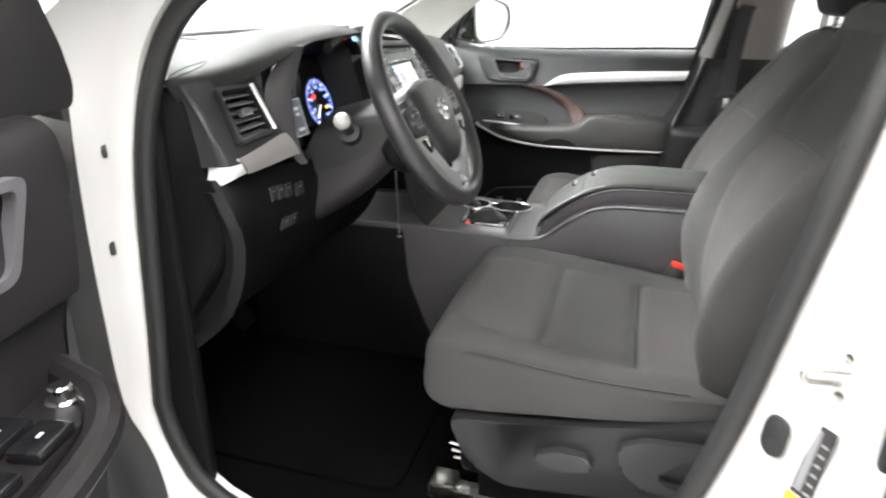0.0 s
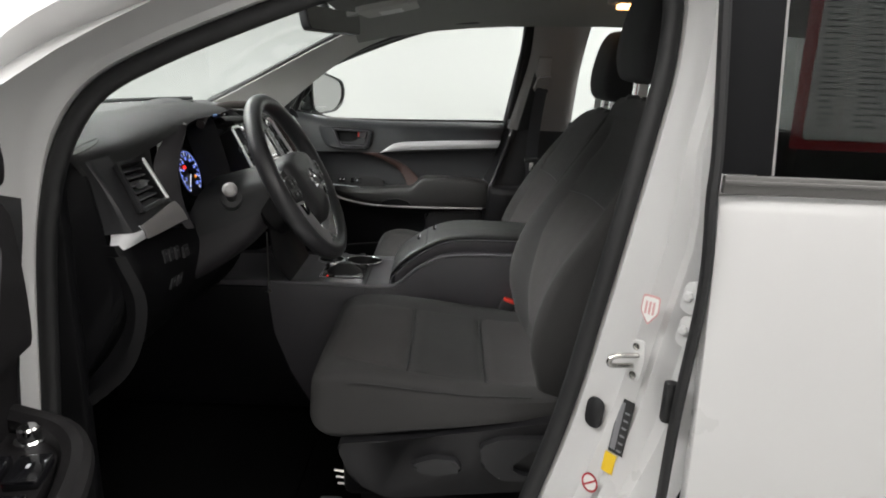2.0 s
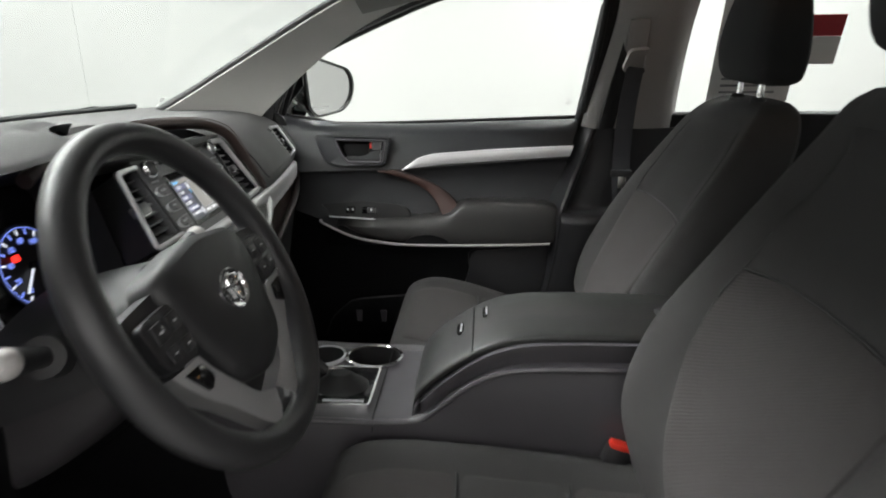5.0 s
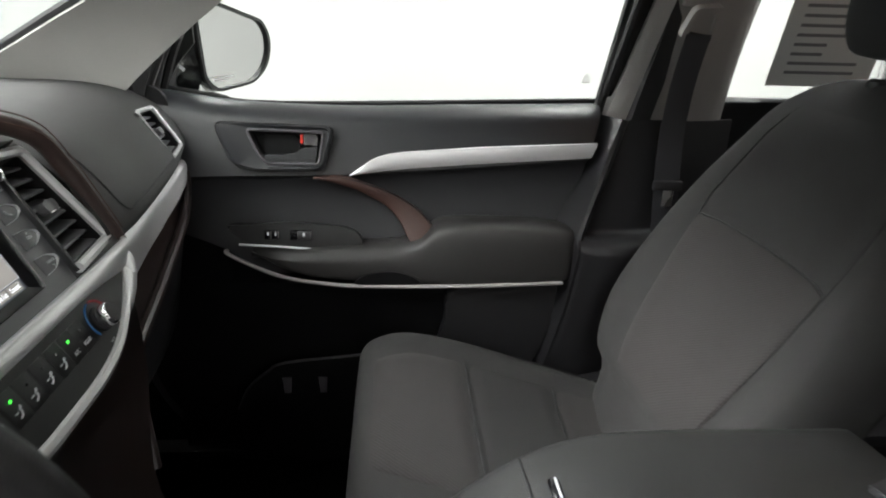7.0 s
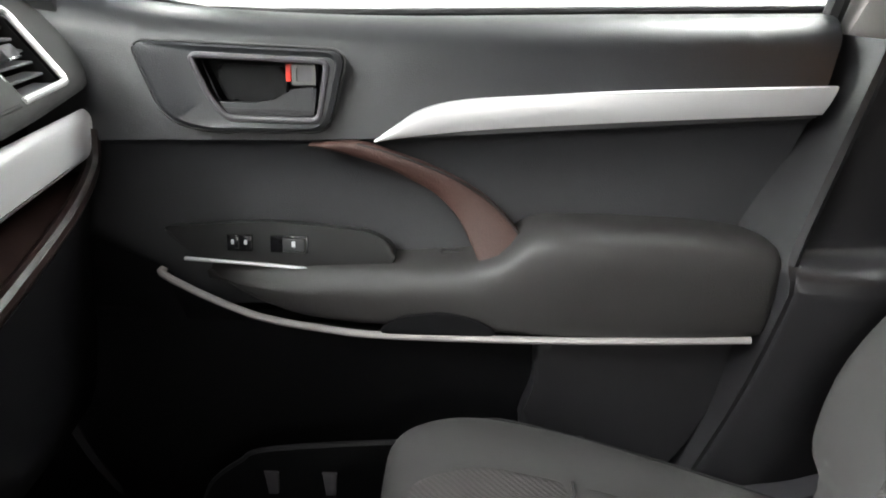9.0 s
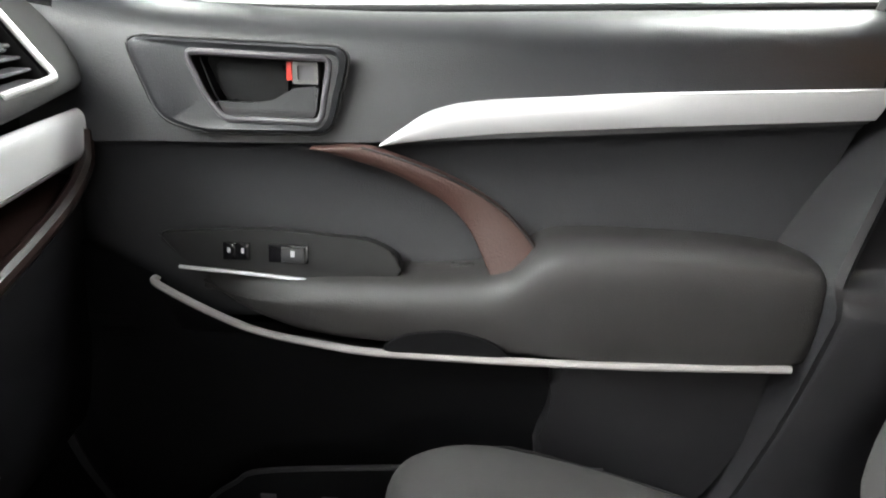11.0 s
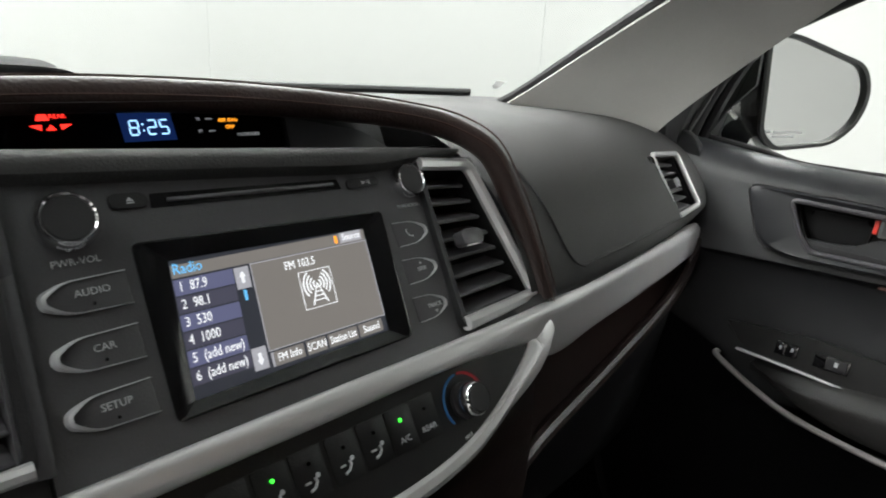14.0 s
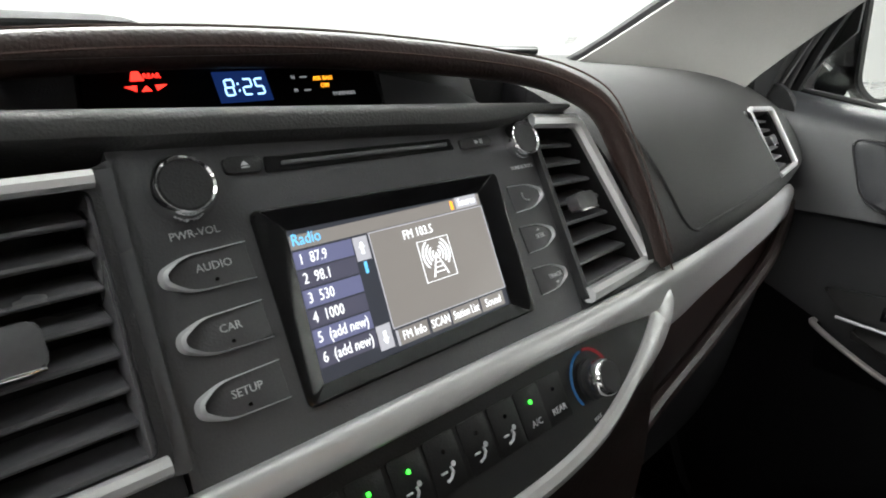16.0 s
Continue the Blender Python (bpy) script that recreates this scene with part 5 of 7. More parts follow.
    dial(-0.082, -0.012, 0.048, 235, -55, 9, 225)
    part("warning_mark", box(0.012, 0.008, 0.0006, at2(m, 0.088, 0.020, -0.002), 0), REDLED, c)
    part("warning_mark", box(0.007, 0.006, 0.0006, at2(m, 0.132, -0.008, -0.002), 0), AMBERLED, c)
    tw = part("trip_window", prism(rounded(rect(-0.020, -0.046, 0.024, 0.026), 0.002), -0.004, -0.003, m), lit("dim_trip_window", (0.09, 0.095, 0.11), 0.3), c, "dim trip display")
    part("window_edge", ring(rect(-0.021, -0.047, 0.025, 0.027), rect(-0.0195, -0.0455, 0.0235, 0.0255), -0.003, -0.0024, m), DIMLED, tw, smooth=False)
    for v, w in ((0.008, 0.016), (-0.004, 0.012), (-0.034, 0.024)):
        part("trip_text", box(w, 0.006, 0.0005, at2(m, 0.004, v, -0.0024), 0), DIMLED, tw)


instrument_cluster()


def steering_wheel():
    t = radians(27.6)
    m = axes((-0.2024, -0.407, 1.1667), (0, 1, 0), (-math.sin(t), 0, math.cos(t)))
    w = thing("steering_wheel", "black steering wheel with silver lower spokes and chrome badge", "steering wheel", m @ Vector((0, 0, 0)))
    R = 0.1745
    rim = [m @ Vector((R * math.cos(a), R * math.sin(a), 0)) for a in [k * 2 * math.pi / 96 for k in range(96)]]
    part("rim", tube(rim, [0.0165 + 0.0018 * abs(math.cos(k * 2 * math.pi / 96)) for k in range(96)], 16, closed=True, up=m.to_3x3() @ Vector((0, 0, 1))), RIMM, w, "thick black wheel rim")
    # hub pad, domed
    pad = rounded([(-0.094, 0.044), (-0.096, 0.002), (-0.058, -0.092), (0.0, -0.112), (0.058, -0.092), (0.096, 0.002), (0.094, 0.044), (0.0, 0.058)], 0.025, 5)
    rows = [[m @ Vector((p.x * s, p.y * s - 0.01 * (1 - s), h)) for p in pad] for s, h in ((1.0, -0.02), (1.0, 0.004), (0.97, 0.012), (0.88, 0.019), (0.6, 0.0235), (0.25, 0.0245))]
    part("hub_pad", sheet(rows, 1, 1, closed=True, caps=True), PLASTIC, w, "black airbag hub pad")
    # side spokes with switch pods
    for s in (-1, 1):
        sp = [[m @ Vector((s * u, v, h)) for u, v, h in r] for r in (
            [(0.06, 0.034, -0.012), (0.11, 0.031, -0.012), (0.165, 0.027, -0.008)], [(0.06, 0.034, 0.006), (0.11, 0.030, 0.004), (0.165, 0.024, 0.002)],
            [(0.06, -0.03, 0.010), (0.11, -0.03, 0.006), (0.165, -0.028, 0.002)], [(0.06, -0.035, -0.012), (0.11, -0.034, -0.012), (0.165, -0.032, -0.008)])]
        part("side_spoke", sheet(sp, 4, 1, closed=False), PLASTIC, w)
        pod = rounded([(s * 0.088, 0.018), (s * 0.145, 0.016), (s * 0.147, -0.020), (s * 0.139, -0.034), (s * 0.090, -0.037)][::s], 0.009)
        p = part("switch_pod", prism(pod, 0.0, 0.013, m, 0.003), PLASTIC, w, "black switch pod")
        for u, v, a, b in ((0.102, 0.002, 0.020, 0.016), (0.127, 0.001, 0.018, 0.018), (0.103, -0.022, 0.018, 0.014), (0.126, -0.021, 0.016, 0.014)):
            part("key", box(a, b, 0.004, at2(m, s * u, v, 0.0145), 0.0015), PLASTIC, p)
            part("key_mark", box(a * 0.3, b * 0.10, 0.0004, at2(m, s * u, v, 0.0167), 0), PRINT, p)
        # silver lower spoke, sweeping from the pod to the rim's foot
        a = [(s * 0.143, -0.036), (s * 0.118, -0.070), (s * 0.088, -0.100), (s * 0.055, -0.138), (s * 0.030, -0.164)]
        b = [(s * 0.094, -0.039), (s * 0.080, -0.062), (s * 0.056, -0.092), (s * 0.034, -0.116), (s * 0.001, -0.130)]
        rows = [[m @ Vector((u, v, h - 0.008 * k / 4)) for k, (u, v) in enumerate(r)] for r, h in ((a, -0.01), (a, 0.010), ([((p[0] + q[0]) / 2, (p[1] + q[1]) / 2) for p, q in zip(a, b)], 0.013), (b, 0.010), (b, -0.01))]
        spoke = part("silver_spoke", sheet(rows, 5, 1), SPOKE, w, "satin silver lower spoke")
        inset = rounded([(s * 0.129, -0.0425), (s * 0.102, -0.0445), (s * 0.094, -0.062), (s * 0.109, -0.0705)][::-s], 0.003)
        part("spoke_inset", prism(inset, 0.006, 0.0135, m, 0.001), GLOSS, spoke, "gloss black inset")
    part("foot_cover", prism(rounded([(-0.03, -0.168), (0.03, -0.168), (0.018, -0.150), (-0.018, -0.150)], 0.006), -0.014, -0.003, m, 0.003), PLASTIC, w)
    # chrome badge: plain oval ring with a lens shape
    badge = part("badge", lathe([(0.024, 0.0), (0.024, 0.004), (0.022, 0.0055), (0.019, 0.0045), (0.018, 0.002)], at2(m, 0, -0.012, 0.0225) @ Matrix.Diagonal((1.18, 0.92, 1, 1)), 40), CHROME, w, "chrome oval badge")
    part("badge_bar", lathe([(0.010, 0.002), (0.010, 0.0045), (0.008, 0.0055), (0.006, 0.004)], at2(m, 0, -0.012, 0.0225) @ Matrix.Diagonal((0.75, 1.75, 1, 1)), 28), CHROME, badge)
    part("badge_bar", lathe([(0.010, 0.002), (0.010, 0.0045), (0.008, 0.0055), (0.006, 0.004)], at2(m, 0, -0.004, 0.0225) @ Matrix.Diagonal((1.8, 0.7, 1, 1)), 28), CHROME, badge)
    part("back_cover", lathe([(0.050, -0.022), (0.066, -0.026), (0.074, -0.045), (0.074, -0.085), (0.060, -0.100)], at2(m, 0, -0.022), 40), LOWPL, w, "black cover behind the hub")
    # column cover and stalk
    c = thing("steering_column", "dark grey steering column cover with pale stalk", "steering column", (-0.34, -0.41, 1.05))
    rows = []
    for x, z, hw, hh in ((-0.235, 1.135, 0.060, 0.055), (-0.27, 1.115, 0.075, 0.075), (-0.34, 1.085, 0.085, 0.095), (-0.43, 1.05, 0.088, 0.105)):
        rows.append([(x + 0.45 * dz, -0.407 + dy, z + dz) for dy, dz in ((-hw, 0.02), (-hw * 0.85, hh * 0.75), (0, hh), (hw * 0.85, hh * 0.75), (hw, 0.02), (hw * 0.8, -hh * 1.1), (0, -hh * 1.45), (-hw * 0.8, -hh * 1.1))])
    part("cover", sheet(rows, 4, 3, closed=True, caps=True), COLUMN, c, "purple grey plastic cover")
    rows = []
    for x, z, hw, hh in ((-0.232, 1.137, 0.062, 0.058), (-0.27, 1.117, 0.077, 0.078), (-0.34, 1.087, 0.087, 0.098), (-0.43, 1.052, 0.090, 0.108)):
        rows.append([(x + 0.45 * dz, -0.407 + dy, z + dz) for dy, dz in ((-hw, -0.02), (-hw, 0.022), (-hw * 0.85, hh * 0.76), (0, hh * 1.01), (hw * 0.85, hh * 0.76), (hw, 0.022), (hw, -0.02))])
    part("upper_cover", sheet(rows, 4, 3, 0.003), PLASTIC, c, "black upper cover")
    for s in (-1, 1):
        a, b = Vector((-0.325, -0.407 + s * 0.075, 1.125)), Vector((-0.292, -0.407 + s * 0.185, 1.172))
        st = part("stalk", tube([a, a.lerp(b, 0.3), a.lerp(b, 0.32), a.lerp(b, 0.62), a.lerp(b, 0.65), a.lerp(b, 0.90)], [0.022, 0.020, 0.010, 0.009, 0.012, 0.013], 16), PLASTIC, c, "black control stalk")
        part("stalk_cap", tube([a.lerp(b, 0.905), a.lerp(b, 0.95), a.lerp(b, 1.0), a.lerp(b, 1.04)], [0.0135, 0.0138, 0.012, 0.007], 16), KNOBTIP, st, "pale grey end cap")
    k = thing("ignition_key", "metal key hanging below the steering column", "key", (-0.31, -0.30, 0.95))
    part("chain", tube([(-0.30, -0.325, 1.02), (-0.308, -0.295, 0.94), (-0.314, -0.272, 0.862)], 0.0016, 6), STEEL, k)
    part("tag", lathe([(0.004, 0), (0.006, 0.002), (0.004, 0.004)], axes((-0.314, -0.271, 0.856), (0, 1, 0), (1, 0, 0)), 14), STEEL, k)


steering_wheel()


# ---- seats ----
def seat(s, name, label, recline, shift_top):
    """A front seat; s mirrors it. recline: x added to the backrest by height."""
    cy = s * 0.388
    sag = 0.24 if s > 0 else 0.0
    ox, oz = (0.022, -0.014) if s > 0 else (0.0, 0.0)
    st = thing(name, label, "car seat", (0.12, cy, 0.45), "front seats")
    def back_x(z):
        return recline[0] + (recline[1] - recline[0]) * max(0.0, (z - 0.80) / 0.50)
    # cushion: sections from nose to rear
    rows = []
    for x, hw, lo, side, ridge, mid in ((-0.146, 0.195, 0.745, 0.760, 0.773, 0.776), (-0.140, 0.228, 0.705, 0.750, 0.796, 0.798), (-0.112, 0.245, 0.680, 0.755, 0.813, 0.813), (-0.05, 0.252, 0.68, 0.77, 0.820, 0.806),
                                        (0.06, 0.258, 0.70, 0.775, 0.812, 0.782), (0.17, 0.258, 0.715, 0.775, 0.800, 0.760), (0.28, 0.25, 0.73, 0.775, 0.79, 0.748), (0.40, 0.225, 0.74, 0.77, 0.785, 0.75)):
        rows.append([(x + ox, cy + y, z + oz - sag * max(0.0, x + 0.02)) for y, z in ((-hw, side), (-hw * 0.95, ridge - 0.008), (-hw * 0.82, ridge), (-hw * 0.62, (ridge + mid * 2) / 3), (-hw * 0.3, mid), (0, mid - 0.001), (hw * 0.3, mid), (hw * 0.62, (ridge + mid * 2) / 3), (hw * 0.82, ridge),
                                            (hw * 0.95, ridge - 0.008), (hw, side), (hw * 0.96, lo), (0, lo - 0.03), (-hw * 0.96, lo))])
    bm = sheet(rows, 4, 4, closed=True, caps=True)
    top = BVHTree.FromBMesh(bm)
    part("cushion", bm, FABRIC, st, "grey cloth seat cushion")
    def on_top(x, y, lift):
        p = top.ray_cast(Vector((x, y, 1.1)), Vector((0, 0, -1)))[0]
        return p + Vector((0, 0, lift)) if p else Vector((x, y, 0.75))
    # ribbed and plain inserts on the cushion, a little proud, with the seams between them
    def half(x):
        return float(np.interp(x, [-0.13, -0.05, 0.05, 0.20, 0.35], [0.135, 0.168, 0.178, 0.185, 0.175]))
    for x0, x1, mt in ((-0.122, 0.045, PATTERN), (0.052, 0.213, FABRIC), (0.220, 0.36, PATTERN)):
        rows = []
        for k in range(9):
            x = x0 + (x1 - x0) * k / 8
            e = -0.0015 if k in (0, 8) else 0.0035
            rows.append([on_top(x + ox, cy + f * half(x), (-0.0015 if abs(f) == 1.0 else e)) for f in (-1.0, -0.95, -0.7, -0.45, -0.2, 0.0, 0.2, 0.45, 0.7, 0.95, 1.0)])
        part("cushion_insert", sheet(rows, 2, 2, 0.004), mt, st, "ribbed grey cloth insert" if mt is PATTERN else "plain grey cloth insert")
    for x in (0.0485, 0.2165):
        part("seam", tube([on_top(x + ox, cy + f * half(x), 0.0008) for f in (-1.0, -0.75, -0.5, -0.25, 0.0, 0.25, 0.5, 0.75, 1.0)], 0.0016, 6), SEAL, st)
    for q in (-1, 1):
        part("seam", tube(curve([(x + ox, cy + q * hw * 0.975, z + oz - sag * max(0.0, x + 0.02)) for x, hw, z in ((-0.13, 0.222, 0.765), (-0.05, 0.254, 0.803), (0.06, 0.26, 0.797), (0.17, 0.26, 0.789), (0.30, 0.248, 0.783))], 4), 0.0014, 6), SEAL, st)
    # backrest
    rows = []
    prof = ((0.745, 0.338, 0.215, 0.10, 0.010), (0.80, 0.345, 0.235, 0.11, 0.030), (0.90, 0.349, 0.256, 0.115, 0.052), (1.02, 0.390, 0.255, 0.112, 0.062), (1.14, 0.458, 0.246, 0.105, 0.054),
            (1.24, 0.492, 0.220, 0.098, 0.030), (1.30, 0.500, 0.190, 0.09, 0.010), (1.34, 0.496, 0.145, 0.085, 0.002), (1.358, 0.502, 0.11, 0.065, 0.0))
    if s > 0:
        prof = ((0.62, 0.300, 0.20, 0.10, 0.0), (0.745, 0.335, 0.215, 0.10, 0.0), (0.80, 0.338, 0.235, 0.11, 0.012), (0.90, 0.350, 0.256, 0.115, 0.026), (1.02, 0.382, 0.255, 0.112, 0.034), (1.14, 0.414, 0.244, 0.105, 0.030),
            (1.24, 0.438, 0.222, 0.098, 0.018), (1.30, 0.448, 0.200, 0.09, 0.008), (1.34, 0.463, 0.160, 0.075, 0.002), (1.358, 0.480, 0.12, 0.05, 0.0))
    for z, xf, hw, th, bol in prof:
        x = xf + back_x(z)
        rows.append([(x + dx, cy + y, z - shift_top * max(0, z - 0.8)) for y, dx in ((-hw, 0.03 - bol * 0.3), (-hw * 0.93, -bol), (-hw * 0.78, -bol * 0.95), (-hw * 0.58, -bol * 0.2), (-hw * 0.25, 0.003), (0, 0.004), (hw * 0.25, 0.003),
                                                   (hw * 0.58, -bol * 0.2), (hw * 0.78, -bol * 0.95), (hw * 0.93, -bol), (hw, 0.03 - bol * 0.3), (hw * 0.9, th), (0, th + 0.012), (-hw * 0.9, th))])
    bm = sheet(rows, 4, 4, closed=True, caps=True)
    front = BVHTree.FromBMesh(bm)
    part("backrest", bm, FABRIC, st, "grey cloth backrest")
    def on_front(y, z, lift):
        p = front.ray_cast(Vector((-0.3, y, z)), Vector((1, 0, 0)))[0]
        return p - Vector((lift, 0, 0)) if p else Vector((0.45, y, z))
    zs = 1.128 if s < 0 else 1.062
    def wide(z):
        return float(np.interp(z, [0.80, 0.90, 1.00, 1.10, 1.20, 1.29], [0.125, 0.148, 0.165, 0.174, 0.160, 0.115]))
    ztop = 1.315 if s < 0 else 1.255
    for z0, z1, mt in ((0.80, zs - 0.004, PATTERN), (zs + 0.004, ztop, FABRIC)):
        rows = []
        for k in range(9):
            z = z0 + (z1 - z0) * k / 8
            e = -0.001 if k in (0, 8) else 0.003
            rows.append([on_front(cy + f * wide(z), z, (-0.001 if abs(f) == 1.0 else e)) for f in (-1.0, -0.95, -0.7, -0.45, -0.2, 0.0, 0.2, 0.45, 0.7, 0.95, 1.0)])
        part("back_insert", sheet(rows, 2, 2, 0.004), mt, st, "ribbed grey cloth insert" if mt is PATTERN else "plain grey cloth insert")
    # seams across and beside the back inserts
    part("seam", tube([on_front(cy + f * wide(zs), zs, 0.0008) for f in (-1.0, -0.75, -0.5, -0.25, 0.0, 0.25, 0.5, 0.75, 1.0)], 0.0014, 6), SEAL, st)
    for q in (-1, 1):
        part("seam", tube([on_front(cy + q * (wide(z) + 0.001), z, 0.0006) for z in [0.82 + (ztop - 0.84) * k / 12 for k in range(13)]], 0.0013, 6), SEAL, st)
    # plastic base with levers on the outer side
    o = s * 1.0
    yo = cy + o * 0.262
    dz = -0.07 if s > 0 else 0.0
    side = rounded([(x, z + dz * (0 if z < 0.61 else 1)) for x, z in ((-0.085, 0.685), (0.05, 0.70), (0.20, 0.725), (0.36, 0.755), (0.42, 0.78), (0.43, 0.68), (0.36, 0.60), (0.02, 0.565), (-0.05, 0.60))], 0.02)
    part("side_shield", prism(side, -0.012, 0.016, axes((0, yo, 0), (1, 0, 0), (0, 0, 1)) if s < 0 else axes((0, yo, 0), (-1, 0, 0), (0, 0, 1)) @ Matrix.Diagonal((-1, 1, 1, 1)), 0.006, 3), POCKETPL, st, "black plastic side shield")
    lev = rounded([(0.065, 0.655), (0.11, 0.672), (0.155, 0.668), (0.17, 0.645), (0.12, 0.632), (0.08, 0.640)], 0.01)
    ml = axes((0, yo, 0), (1, 0, 0), (0, 0, 1)) if s < 0 else Matrix.Translation((0, 2 * yo, dz)) @ Matrix.Diagonal((1, -1, 1, 1)) @ axes((0, yo, 0), (1, 0, 0), (0, 0, 1))
    part("lift_lever", prism(lev, 0.016, 0.034, ml, 0.006, 3), PLASTIC, st, "black lift lever")
    lev = rounded([(0.20, 0.700), (0.24, 0.718), (0.36, 0.725), (0.365, 0.705), (0.30, 0.695), (0.26, 0.655), (0.285, 0.64), (0.36, 0.64), (0.36, 0.622), (0.24, 0.628), (0.205, 0.66)], 0.008)
    part("recline_lever", prism(lev, 0.014, 0.032, ml, 0.005, 3), PLASTIC, st, "black recline lever")
    part("base_frame", box(0.44, 0.44, 0.16 if s < 0 else 0.10, pose(0.14, cy, 0.60 if s < 0 else 0.55), 0.02), LOWPL, st)
    for y in (-0.2, 0.2):
        part("rail", box(0.52, 0.035, 0.03, pose(0.12, cy + y, 0.46), 0.004), STEEL if s < 0 else LOWPL, st, "steel seat rail")
        part("rail_foot", box(0.05, 0.05, 0.03, pose(-0.11, cy + y, 0.475), 0.006), STEEL if s < 0 else LOWPL, st)
        part("riser", box(0.36, 0.03, 0.06, pose(0.14, cy + y, 0.50), 0.004), LOWPL, st)
    if s < 0:
        for k in range(3):
            part("rail_spring", tube([(-0.100 + k * 0.004, cy - 0.20, 0.572 - k * 0.016), (-0.060 + k * 0.010, cy - 0.20, 0.566 - k * 0.014)], 0.0028, 6), STEEL, st, "bright steel spring rod")
    # head restraint on two posts
    zt = 1.372 - shift_top * 0.56
    xt = 0.515 + back_x(1.36) - (0.026 if s > 0 else 0.0)
    hs = 1.0
    for y in (-0.055, 0.055):
        part("post", tube([(xt, cy + y, zt - 0.06), (xt + 0.006, cy + y, zt + 0.06)], 0.0065, 12), CHROME, st, "chrome head restraint post")
        part("collar", lathe([(0.016, 0), (0.015, 0.008), (0.010, 0.012)], pose(xt, cy + y, zt - 0.018), 18), SEAL, st)
    rows = []
    for dz, hw, xf, xb in ((0.0, 0.095, 0.0, 0.05), (0.012, 0.118, -0.030, 0.065), (0.06, 0.128, -0.040, 0.07), (0.12, 0.124, -0.034, 0.068), (0.18, 0.108, -0.020, 0.062), (0.208, 0.085, -0.004, 0.05), (0.216, 0.055, 0.012, 0.035)):
        z = zt + 0.018 + dz * hs
        rows.append([(xt + a, cy + y * hs, z) for y, a in ((-hw, (xf + xb) / 2), (-hw * 0.92, xf + 0.012), (-hw * 0.5, xf), (0, xf - 0.002), (hw * 0.5, xf), (hw * 0.92, xf + 0.012), (hw, (xf + xb) / 2), (hw * 0.9, xb - 0.01), (0, xb), (-hw * 0.9, xb - 0.01))])
    part("head_restraint", sheet(rows, 4, 4, closed=True, caps=True), HEADREST, st, "black cloth head restraint")
    return st


seat(-1, "driver_seat", "grey cloth driver seat with ribbed inserts and side levers", (0.0, 0.0), 0.0)
seat(1, "passenger_seat", "grey cloth passenger seat, reclined further back", (0.0, 0.125), 0.12)


